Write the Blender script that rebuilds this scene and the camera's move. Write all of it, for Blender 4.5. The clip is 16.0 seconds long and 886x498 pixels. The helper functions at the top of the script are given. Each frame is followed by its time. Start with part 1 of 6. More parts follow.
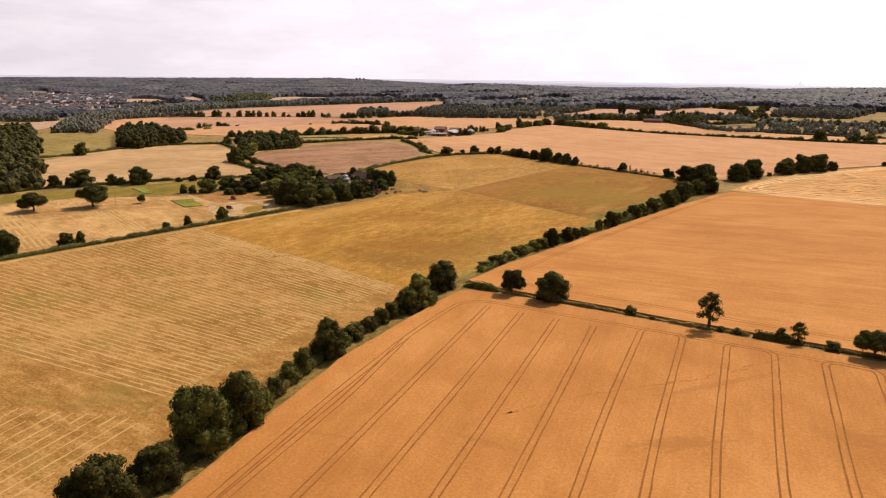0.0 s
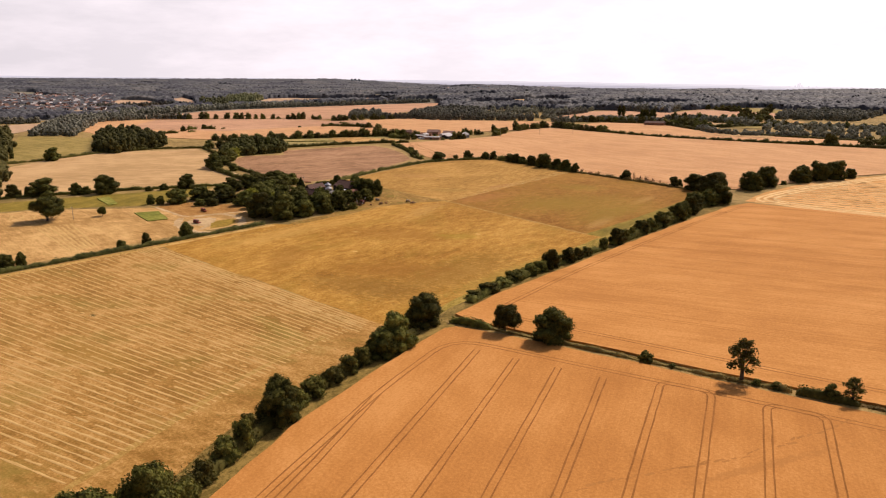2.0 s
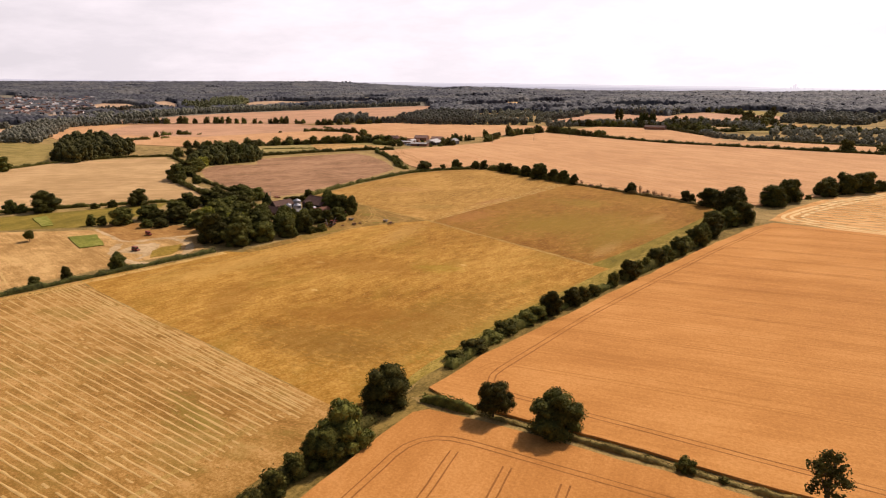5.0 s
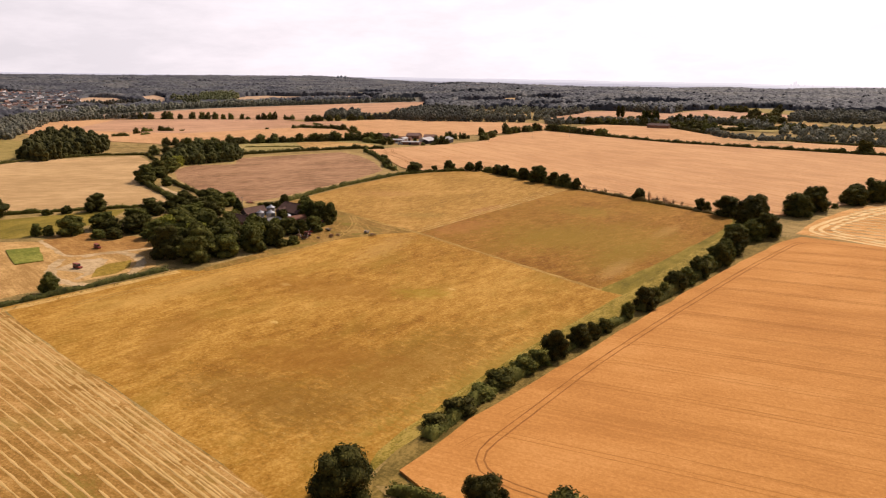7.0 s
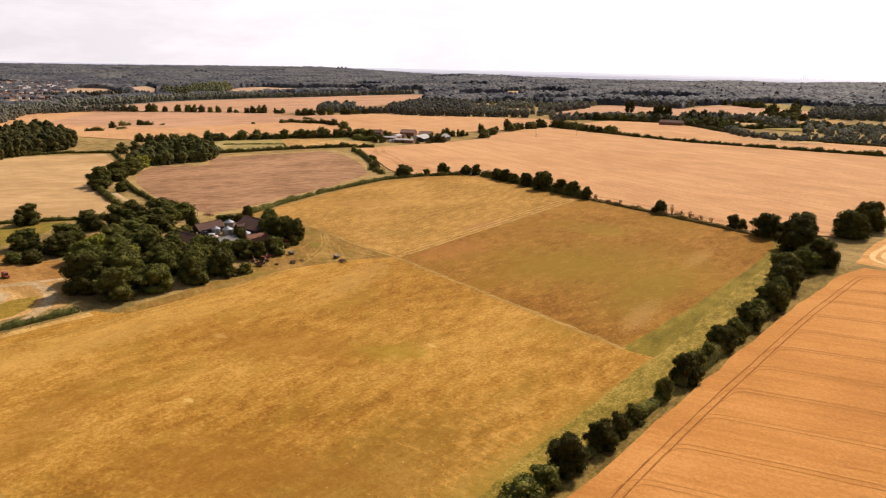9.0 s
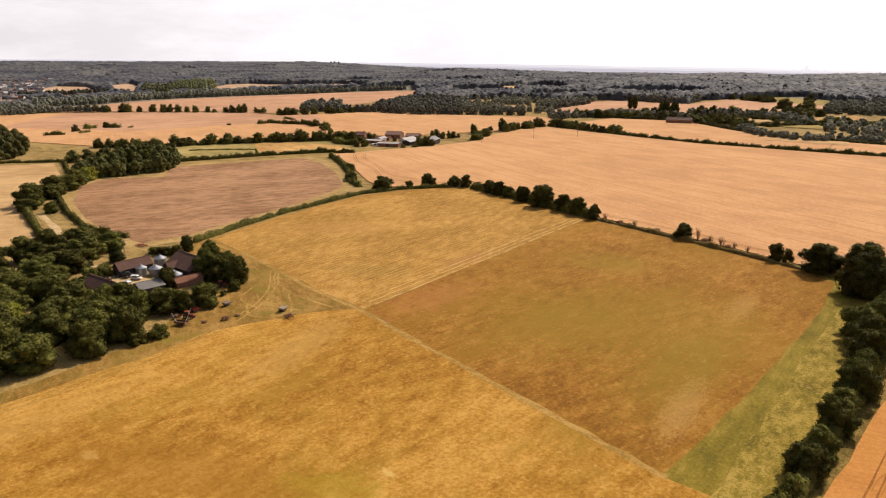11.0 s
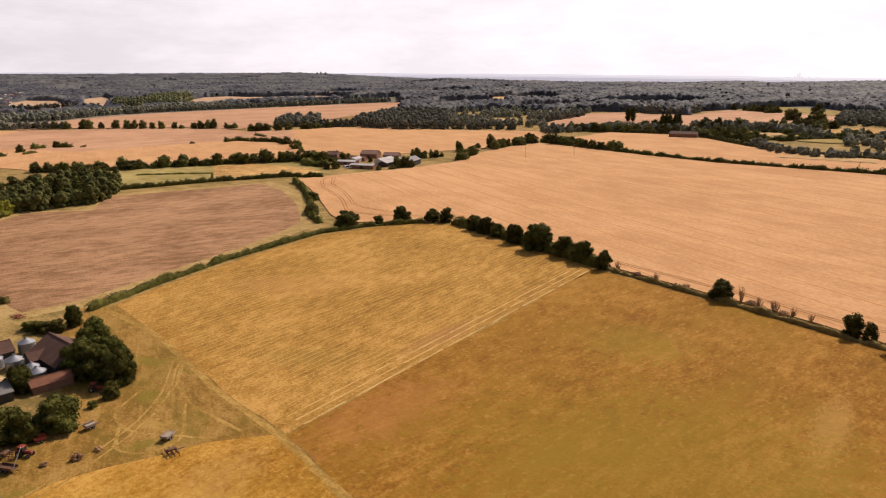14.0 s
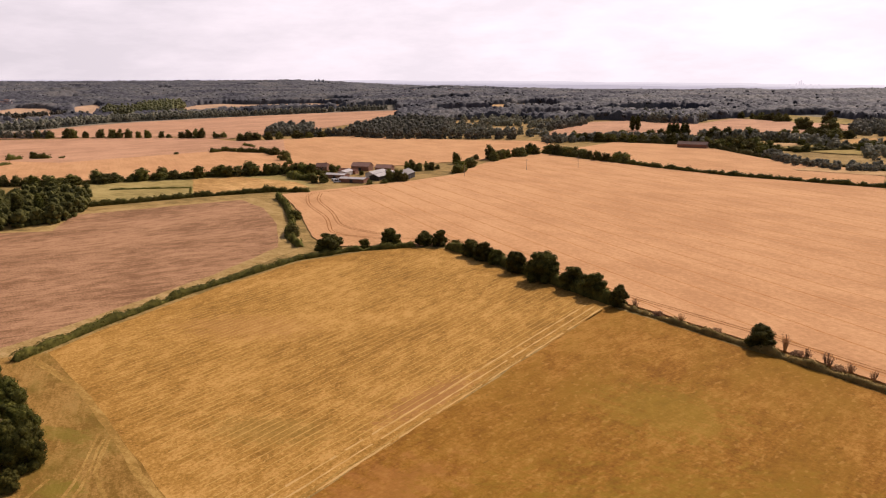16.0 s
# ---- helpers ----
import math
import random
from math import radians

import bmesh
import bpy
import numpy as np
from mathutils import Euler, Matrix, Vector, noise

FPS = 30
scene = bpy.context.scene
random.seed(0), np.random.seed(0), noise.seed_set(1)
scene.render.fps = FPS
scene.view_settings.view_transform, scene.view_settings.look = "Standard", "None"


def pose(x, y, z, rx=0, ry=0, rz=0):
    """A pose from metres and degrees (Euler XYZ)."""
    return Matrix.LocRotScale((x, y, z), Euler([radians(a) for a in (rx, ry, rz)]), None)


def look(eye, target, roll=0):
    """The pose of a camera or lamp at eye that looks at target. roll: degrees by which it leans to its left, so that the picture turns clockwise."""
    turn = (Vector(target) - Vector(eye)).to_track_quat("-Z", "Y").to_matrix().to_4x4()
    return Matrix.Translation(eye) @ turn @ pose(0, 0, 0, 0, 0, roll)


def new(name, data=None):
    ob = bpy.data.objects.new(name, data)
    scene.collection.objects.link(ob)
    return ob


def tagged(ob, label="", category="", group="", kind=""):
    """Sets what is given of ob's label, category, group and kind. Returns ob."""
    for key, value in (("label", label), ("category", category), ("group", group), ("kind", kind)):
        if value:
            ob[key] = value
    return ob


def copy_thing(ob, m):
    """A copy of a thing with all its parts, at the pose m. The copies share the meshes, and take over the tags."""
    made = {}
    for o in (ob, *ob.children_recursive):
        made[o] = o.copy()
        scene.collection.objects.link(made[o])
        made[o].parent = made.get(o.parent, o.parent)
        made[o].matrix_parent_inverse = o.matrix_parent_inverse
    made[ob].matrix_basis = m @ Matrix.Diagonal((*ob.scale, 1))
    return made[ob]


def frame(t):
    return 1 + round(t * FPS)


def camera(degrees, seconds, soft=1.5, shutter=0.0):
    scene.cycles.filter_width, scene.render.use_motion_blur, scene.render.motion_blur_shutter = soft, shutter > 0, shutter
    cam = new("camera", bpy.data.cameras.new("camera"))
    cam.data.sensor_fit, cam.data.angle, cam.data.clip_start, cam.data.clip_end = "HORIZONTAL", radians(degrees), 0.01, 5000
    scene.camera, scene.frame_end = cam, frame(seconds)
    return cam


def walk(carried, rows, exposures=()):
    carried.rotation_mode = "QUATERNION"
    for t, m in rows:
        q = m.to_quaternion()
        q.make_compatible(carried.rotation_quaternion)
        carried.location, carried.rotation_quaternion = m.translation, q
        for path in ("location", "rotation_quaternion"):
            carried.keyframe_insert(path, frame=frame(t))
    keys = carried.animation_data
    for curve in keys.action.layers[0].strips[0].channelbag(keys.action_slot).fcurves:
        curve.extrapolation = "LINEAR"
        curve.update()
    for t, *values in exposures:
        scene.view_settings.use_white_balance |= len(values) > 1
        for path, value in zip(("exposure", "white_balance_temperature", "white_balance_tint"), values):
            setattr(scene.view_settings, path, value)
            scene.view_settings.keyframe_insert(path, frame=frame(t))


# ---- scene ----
cam = camera(63.6, 16.0, 1.2)
PATH = [
    (0, (0.716, 0.804, 86.585), (-0.585, 2.243, 86.098), -0.7),
    (0.5, (-5.436, 9.666, 86.576), (-6.735, 11.106, 86.089), -0.7),
    (1, (-11.567, 18.509, 86.542), (-12.864, 19.951, 86.056), -0.6),
    (1.5, (-17.671, 27.262, 86.492), (-18.968, 28.705, 86.006), -0.6),
    (2, (-23.755, 35.88, 86.436), (-25.05, 37.324, 85.951), -0.7),
    (2.5, (-29.801, 44.38, 86.402), (-31.094, 45.828, 85.917), -0.8),
    (3, (-35.713, 52.745, 86.381), (-37.003, 54.195, 85.897), -0.8),
    (3.5, (-41.507, 61.02, 86.357), (-42.794, 62.472, 85.874), -0.9),
    (4, (-47.301, 69.332, 86.317), (-48.588, 70.786, 85.835), -1.0),
    (4.2, (-49.721, 72.762, 86.29), (-51.009, 74.216, 85.811), -0.9),
    (6.5, (-79.232, 113.831, 85.113), (-80.507, 115.294, 84.628), -0.6),
    (7, (-86.703, 124.395, 85.005), (-87.978, 125.855, 84.513), -0.5),
    (7.5, (-95.214, 136.562, 84.915), (-96.49, 138.02, 84.416), -0.5),
    (8, (-104.573, 150.133, 84.874), (-105.849, 151.587, 84.367), -0.3),
    (8.5, (-114.444, 164.536, 84.887), (-115.721, 165.988, 84.377), -0.3),
    (9, (-124.39, 179.247, 84.929), (-125.667, 180.698, 84.415), -0.2),
    (9.2, (-128.375, 185.098, 84.965), (-129.651, 186.549, 84.449), -0.3),
    (11.3, (-170.071, 245.616, 86.328), (-171.341, 247.067, 85.797), -0.7),
    (11.5, (-173.856, 251.06, 86.371), (-175.121, 252.516, 85.841), -0.5),
    (12, (-182.783, 263.823, 86.49), (-184.04, 265.287, 85.964), -0.7),
    (12.5, (-190.824, 275.286, 86.535), (-192.077, 276.754, 86.01), -0.9),
    (13, (-197.794, 285.331, 86.469), (-199.047, 286.8, 85.945), -1.0),
    (13.5, (-203.984, 294.277, 86.315), (-205.237, 295.747, 85.798), -1.1),
    (14, (-209.846, 302.823, 86.162), (-211.103, 304.294, 85.656), -1.1),
    (14.5, (-215.705, 311.289, 86.054), (-216.964, 312.76, 85.553), -1.0),
    (15, (-221.687, 319.687, 85.976), (-222.948, 321.159, 85.482), -1.0),
    (15.5, (-227.797, 327.96, 85.912), (-229.057, 329.433, 85.421), -1.0),
    (16, (-233.935, 336.201, 85.865), (-235.194, 337.677, 85.377), -1.1),
]
walk(cam, [(t, look(eye, target, roll)) for t, eye, target, roll in PATH],
     [(0, 0.05, 6500, 20), (4.2, 0.05, 6500, 20), (7, 0.06, 6500, 19), (9, 0.15, 6500, 16), (12.5, 0.14, 6500, 13), (14.5, -0.02, 6500, 20), (16, -0.05, 6500, 24)])


# ---- world, sun, exposure ----
SUN_AZ, SUN_EL = 91.0, 43.0   # degrees: counter-clockwise from +x, and above the horizon


def make_world():
    w = bpy.data.worlds.new("summer_sky")
    scene.world = w
    w.use_nodes = True
    nt = w.node_tree
    nt.nodes.clear()
    N, L = nt.nodes.new, nt.links.new
    out, bg = N("ShaderNodeOutputWorld"), N("ShaderNodeBackground")
    sky = N("ShaderNodeTexSky")
    sky.sky_type = "NISHITA"
    sky.sun_disc = False
    sky.sun_elevation, sky.sun_rotation = radians(SUN_EL), radians(90 - SUN_AZ)
    sky.air_density, sky.dust_density, sky.ozone_density = 1.2, 3.0, 1.0
    dim = N("ShaderNodeVectorMath")
    dim.operation = "SCALE"
    dim.inputs["Scale"].default_value = 0.07
    L(sky.outputs[0], dim.inputs[0])
    # thin high cloud: whitest near the horizon, thinner overhead
    tc, sep = N("ShaderNodeTexCoord"), N("ShaderNodeSeparateXYZ")
    L(tc.outputs["Generated"], sep.inputs[0])
    stretch = N("ShaderNodeMapping")
    stretch.inputs["Scale"].default_value = (2.2, 2.2, 9.0)
    L(tc.outputs["Generated"], stretch.inputs[0])
    cloud = N("ShaderNodeTexNoise")
    cloud.inputs["Scale"].default_value, cloud.inputs["Detail"].default_value = 2.6, 9.0
    cloud.inputs["Roughness"].default_value = 0.62
    L(stretch.outputs[0], cloud.inputs["Vector"])
    puff = N("ShaderNodeValToRGB")
    puff.color_ramp.elements[0].position, puff.color_ramp.elements[1].position = 0.40, 0.72
    puff.color_ramp.elements[0].color = (0.82, 0.79, 0.80, 1)
    puff.color_ramp.elements[1].color = (1.0, 0.95, 0.955, 1)
    L(cloud.outputs["Fac"], puff.inputs[0])
    veil = N("ShaderNodeMapRange")
    veil.inputs["From Min"].default_value, veil.inputs["From Max"].default_value = 0.15, 0.42
    veil.inputs["To Min"].default_value, veil.inputs["To Max"].default_value = 0.96, 0.06
    L(sep.outputs["Z"], veil.inputs["Value"])
    mix = N("ShaderNodeMix")
    mix.data_type = "RGBA"
    L(veil.outputs[0], mix.inputs["Factor"])
    L(dim.outputs[0], mix.inputs["A"])
    L(puff.outputs[0], mix.inputs["B"])
    # the haze is brighter towards the sun
    side, glow = N("ShaderNodeVectorMath"), N("ShaderNodeMapRange")
    side.operation = "DOT_PRODUCT"
    side.inputs[1].default_value = (math.cos(radians(SUN_AZ)), math.sin(radians(SUN_AZ)), 0.35)
    L(tc.outputs["Generated"], side.inputs[0])
    glow.inputs["From Min"].default_value, glow.inputs["From Max"].default_value = -1.0, 1.0
    glow.inputs["To Min"].default_value, glow.inputs["To Max"].default_value = 0.36, 1.24
    L(side.outputs["Value"], glow.inputs["Value"])
    L(glow.outputs[0], bg.inputs["Strength"])
    L(mix.outputs["Result"], bg.inputs["Color"])
    L(bg.outputs[0], out.inputs["Surface"])


make_world()
sun = new("sun", bpy.data.lights.new("sun", "SUN"))
sun.data.energy, sun.data.angle, sun.data.color = 3.95, radians(0.6), (1.0, 0.90, 0.76)
sun.matrix_world = look((0, 0, 400), (-math.cos(radians(SUN_AZ)), -math.sin(radians(SUN_AZ)), 400 - math.tan(radians(SUN_EL))))


# ---- materials ----
def base_mat(name, rough=0.9, spec=0.15):
    m = bpy.data.materials.new(name)
    m.use_nodes = True
    b = m.node_tree.nodes["Principled BSDF"]
    b.inputs["Roughness"].default_value = rough
    b.inputs["Specular IOR Level"].default_value = spec
    return m, m.node_tree, b


def noise_node(nt, vec, scale, detail=4.0, rough=0.55):
    n = nt.nodes.new("ShaderNodeTexNoise")
    n.inputs["Scale"].default_value, n.inputs["Detail"].default_value = scale, detail
    n.inputs["Roughness"].default_value = rough
    nt.links.new(vec, n.inputs["Vector"])
    return n.outputs["Fac"]


def ramp_node(nt, fac, stops):
    r = nt.nodes.new("ShaderNodeValToRGB")
    el = r.color_ramp.elements
    while len(el) < len(stops):
        el.new(0.5)
    for e, (p, c) in zip(el, stops):
        e.position, e.color = p, (*c, 1)
    nt.links.new(fac, r.inputs[0])
    return r.outputs[0]


def mix_node(nt, fac, a, b, mode="MIX"):
    m = nt.nodes.new("ShaderNodeMix")
    m.data_type, m.blend_type = "RGBA", mode
    for sock, v in ((m.inputs["Factor"], fac), (m.inputs["A"], a), (m.inputs["B"], b)):
        if isinstance(v, bpy.types.NodeSocket):
            nt.links.new(v, sock)
        elif isinstance(v, tuple):
            sock.default_value = (*v, 1)
        else:
            sock.default_value = v
    return m.outputs["Result"]


def turned(nt, vec, angle, scale):
    mp = nt.nodes.new("ShaderNodeMapping")
    mp.vector_type = "TEXTURE"
    mp.inputs["Rotation"].default_value = (0, 0, radians(angle))
    mp.inputs["Scale"].default_value = scale
    nt.links.new(vec, mp.inputs[0])
    return mp.outputs[0]


def field_mat(name, dark, mid, light, patch=45.0, blotch=7.0, grain=0.9, along=0.0, stretch=6.0, streak=0.35,
              fleck=None, fleck_at=0.66, fleck_size=14.0, bump=0.5, wide=(0.30, 0.5, 0.70), contrast=1.0, spots=(), tufts=(), sheen=0.05):
    """Crop, stubble or grass: patches, blotches, streaks along the rows and a fine grain, in metres."""
    m, nt, b = base_mat(name, 0.95, 0.08)
    pos = nt.nodes.new("ShaderNodeTexCoord").outputs["Object"]
    big = noise_node(nt, turned(nt, pos, along, (patch * 1.6, patch, patch)), 1.0, 3.0)
    med = noise_node(nt, turned(nt, pos, along + 12, (blotch * 1.8, blotch, blotch)), 1.0, 5.0, 0.6)
    row = noise_node(nt, turned(nt, pos, along, (stretch * 3.0, 1.0, 1.0)), 0.7, 4.0, 0.65)
    fine = noise_node(nt, pos, 1.0 / grain, 3.0, 0.75)

    def weigh(*pairs):
        total = None
        for sock, gain in pairs:
            n = nt.nodes.new("ShaderNodeMath")
            n.operation = "MULTIPLY_ADD"
            nt.links.new(sock, n.inputs[0])
            n.inputs[1].default_value = gain
            if total is None:
                n.inputs[2].default_value = 0.5 - sum(g for _, g in pairs) / 2
            else:
                nt.links.new(total, n.inputs[2])
            total = n.outputs[0]
        return total
    tone = weigh((big, 0.9 * contrast), (med, 1.05 * contrast), (row, 1.3 * streak * contrast), (fine, 1.15 * contrast))
    col = ramp_node(nt, tone, ((wide[0], dark), (wide[1], mid), (wide[2], light)))
    if fleck:
        spot = noise_node(nt, turned(nt, pos, along + 20, (fleck_size * 1.8, fleck_size, fleck_size)), 1.0, 6.0, 0.7)
        keep = ramp_node(nt, spot, ((fleck_at - 0.1, (0, 0, 0)), (fleck_at + 0.12, (0.85, 0.85, 0.85))))
        col = mix_node(nt, keep, col, fleck)
    for tint, across, most, at in tufts:               # single clumps of a few feet
        bit = noise_node(nt, turned(nt, pos, along, (across * 1.5, across, across)), 1.0, 2.0, 0.5)
        col = mix_node(nt, ramp_node(nt, bit, ((at, (0, 0, 0)), (at + 0.09, (most, most, most)))), col, tint)
    for x, y, ra, rb, turn, tint, amount, crumb in spots:      # worn, flattened or greener places of this field
        mp, gr = nt.nodes.new("ShaderNodeMapping"), nt.nodes.new("ShaderNodeTexGradient")
        mp.vector_type, gr.gradient_type = "TEXTURE", "SPHERICAL"
        mp.inputs["Location"].default_value, mp.inputs["Rotation"].default_value = (x, y, 0), (0, 0, radians(turn))
        mp.inputs["Scale"].default_value = (ra, rb, 40)
        nt.links.new(pos, mp.inputs[0])
        nt.links.new(mp.outputs[0], gr.inputs[0])
        broken = noise_node(nt, turned(nt, pos, turn, (crumb * 1.8, crumb, crumb)), 1.0, 5.0, 0.7)
        where = nt.nodes.new("ShaderNodeMath")
        where.operation = "MULTIPLY_ADD"
        nt.links.new(gr.outputs["Fac"], where.inputs[0])
        where.inputs[1].default_value = 0.45
        nt.links.new(broken, where.inputs[2])
        keep = ramp_node(nt, where.outputs[0], ((0.62, (0, 0, 0)), (0.80, (amount, amount, amount))))
        col = mix_node(nt, keep, col, tint)
    nt.links.new(col, b.inputs["Base Color"])
    b.inputs["Sheen Weight"].default_value, b.inputs["Sheen Roughness"].default_value = sheen, 0.5
    b.inputs["Sheen Tint"].default_value = (1.0, 0.6, 0.25, 1)
    bp = nt.nodes.new("ShaderNodeBump")
    bp.inputs["Strength"].default_value, bp.inputs["Distance"].default_value = bump, 0.4
    nt.links.new(weigh((fine, 0.6), (row, 0.6), (med, 0.8)), bp.inputs["Height"])
    nt.links.new(bp.outputs[0], b.inputs["Normal"])
    return m


def foliage_mat(name, dark, light, through_light=0.25, low=0.62, high=1.45, rough=0.8, spec=0.06, patch=0.0):
    m, nt, b = base_mat(name, rough, spec)
    info, geo = nt.nodes.new("ShaderNodeObjectInfo"), nt.nodes.new("ShaderNodeNewGeometry")
    pos = nt.nodes.new("ShaderNodeTexCoord").outputs["Object"]
    clump = noise_node(nt, pos, 0.45, 2.0)
    leaf = ramp_node(nt, geo.outputs["Random Per Island"], ((0.0, dark), (1.0, light)))
    body = ramp_node(nt, clump, ((0.35, dark), (0.7, light)))
    col = mix_node(nt, 0.5, leaf, body)
    if patch:                                          # stands of other kinds and ages
        stand = ramp_node(nt, noise_node(nt, pos, 1.0 / patch, 3.0), ((0.36, (0.5, 0.5, 0.56)), (0.5, (0.9, 0.92, 0.9)), (0.64, (1.35, 1.3, 1.12))))
        col = mix_node(nt, 1.0, col, stand, "MULTIPLY")
    hue = nt.nodes.new("ShaderNodeHueSaturation")
    for sock, lo, hi in (("Hue", 0.485, 0.51), ("Value", low, high)):
        r = nt.nodes.new("ShaderNodeMapRange")
        r.inputs["To Min"].default_value, r.inputs["To Max"].default_value = lo, hi
        nt.links.new(info.outputs["Random"], r.inputs["Value"])
        nt.links.new(r.outputs[0], hue.inputs[sock])
    nt.links.new(col, hue.inputs["Color"])
    nt.links.new(hue.outputs[0], b.inputs["Base Color"])
    tl, mx = nt.nodes.new("ShaderNodeBsdfTranslucent"), nt.nodes.new("ShaderNodeMixShader")
    nt.links.new(hue.outputs[0], tl.inputs["Color"])
    mx.inputs[0].default_value = through_light
    nt.links.new(b.outputs[0], mx.inputs[1])
    nt.links.new(tl.outputs[0], mx.inputs[2])
    nt.links.new(mx.outputs[0], nt.nodes["Material Output"].inputs["Surface"])
    return m


def plain_mat(name, a, c, size=0.6, rough=0.7, metal=0.0, spec=0.3):
    m, nt, b = base_mat(name, rough, spec)
    b.inputs["Metallic"].default_value = metal
    pos = nt.nodes.new("ShaderNodeTexCoord").outputs["Object"]
    big, small = noise_node(nt, pos, 1.0 / (size * 6), 3.0), noise_node(nt, pos, 1.0 / size, 5.0, 0.7)
    col = mix_node(nt, 0.5, ramp_node(nt, big, ((0.35, a), (0.65, c))), ramp_node(nt, small, ((0.35, a), (0.65, c))))
    nt.links.new(col, b.inputs["Base Color"])
    bp = nt.nodes.new("ShaderNodeBump")
    bp.inputs["Strength"].default_value, bp.inputs["Distance"].default_value = 0.25, 0.05
    nt.links.new(small, bp.inputs["Height"])
    nt.links.new(bp.outputs[0], b.inputs["Normal"])
    return m


M_GROUND = field_mat("rough_grass", (0.17, 0.118, 0.036), (0.29, 0.192, 0.062), (0.41, 0.27, 0.098), patch=30, blotch=6)
M_WHEAT = field_mat("ripe_wheat", (0.4059, 0.1635, 0.03724), (0.5, 0.2137, 0.05194), (0.594, 0.2728, 0.0784), patch=60, blotch=14, grain=0.8, along=110, stretch=8, streak=0.3, contrast=0.6, spots=((-66, 188, 40, 2.2, 62, (0.38, 0.16, 0.04), 0.55, 1.0), (-95, 121, 14, 2.2, 10, (0.38, 0.16, 0.04), 0.5, 0.9), (-128, 98, 14, 1.6, 25, (0.38, 0.16, 0.04), 0.5, 0.9), (-60, 150, 20, 5, 50, (0.36, 0.15, 0.036), 0.6, 1.8), (-30, 180, 14, 8, 40, (0.36, 0.15, 0.036), 0.5, 2.0)))
M_WHEAT_B = field_mat("ripe_wheat_rows", (0.43, 0.178, 0.042), (0.525, 0.23, 0.058), (0.61, 0.285, 0.083), patch=70, blotch=16, grain=0.9, along=15, stretch=14, streak=0.5, contrast=0.6)
# paler and bluer than the near wheat: distance haze is in the colour
M_WHEAT_FAR = field_mat("pale_hazed_wheat", (0.475, 0.245, 0.105), (0.56, 0.30, 0.134), (0.625, 0.35, 0.163), patch=120, blotch=20, grain=2.0, along=-25, stretch=18, streak=0.5, contrast=0.8)
# soil and trodden straw, with the groove's shade darkened into the colour
M_TRACK = plain_mat("shaded_trodden_straw", (0.22, 0.086, 0.021), (0.35, 0.145, 0.039), 0.8, 0.95, 0, 0.05)
M_TRACK_FAR = plain_mat("faint_wheel_track", (0.42, 0.185, 0.06), (0.53, 0.25, 0.085), 2.0, 0.95, 0, 0.05)
M_FLAT = plain_mat("flattened_wheat", (0.33, 0.14, 0.035), (0.46, 0.20, 0.055), 0.9, 0.95, 0, 0.05)
M_HAY = field_mat("mown_hay_stubble", (0.2487, 0.121, 0.02285), (0.3772, 0.195, 0.04648), (0.5246, 0.295, 0.09476), patch=35, blotch=4.5, along=6, stretch=5, streak=0.4, fleck=(0.238, 0.167, 0.0308), fleck_at=0.62, fleck_size=18, tufts=(((0.17, 0.11, 0.02), 1.5, 0.6, 0.65),), contrast=0.85, spots=((-222, 172, 30, 6, 172, (0.24, 0.18, 0.03), 0.5, 2.0), (-300, 92, 26, 16, 10, (0.26, 0.18, 0.03), 0.6, 3.0), (-250, 120, 40, 10, 12, (0.30, 0.17, 0.03), 0.5, 3.0), (-288, 136, 3, 2, 0, (0.12, 0.08, 0.02), 0.9, 1.0)))
M_WINDROW = plain_mat("raked_hay", (0.47, 0.29, 0.095), (0.63, 0.405, 0.155), 1.2, 0.95, 0, 0.05)
M_MEADOW = field_mat("dry_meadow", (0.2395, 0.1004, 0.009791), (0.3906, 0.1915, 0.02676), (0.5523, 0.3061, 0.06706), patch=50, blotch=4.6, grain=1.1, along=86, stretch=1.8, streak=0.3, fleck=(0.286, 0.159, 0.0174), fleck_at=0.60, fleck_size=20, tufts=(((0.565, 0.329, 0.0752), 1.9, 0.45, 0.61), ((0.172, 0.0823, 0.0106), 1.4, 0.45, 0.64)), contrast=0.66, spots=((-222, 262, 30, 75, 0, (0.21, 0.105, 0.012), 0.6, 2.0), (-240, 225, 50, 22, 10, (0.20, 0.095, 0.012), 0.6, 2.0), (-300, 232, 14, 50, 40, (0.27, 0.115, 0.014), 0.5, 3.0), (-262, 330, 3, 2, 0, (0.62, 0.40, 0.12), 0.8, 1.0), (-285, 262, 3, 2, 0, (0.62, 0.40, 0.12), 0.8, 1.0), (-318, 292, 4, 2.5, 0, (0.62, 0.40, 0.12), 0.8, 1.0), (-332, 362, 50, 14, 110, (0.54, 0.32, 0.09), 0.4, 2.2), (-345, 270, 16, 80, 0, (0.54, 0.31, 0.08), 0.4, 2.4), (-268, 318, 20, 11, 30, (0.31, 0.215, 0.018), 0.55, 1.8), (-203, 290, 9, 100, 0, (0.27, 0.18, 0.026), 0.6, 1.6), (-250, 250, 45, 25, 30, (0.27, 0.115, 0.014), 0.6, 4.0), (-300, 300, 60, 20, 20, (0.28, 0.12, 0.014), 0.5, 4.0)))
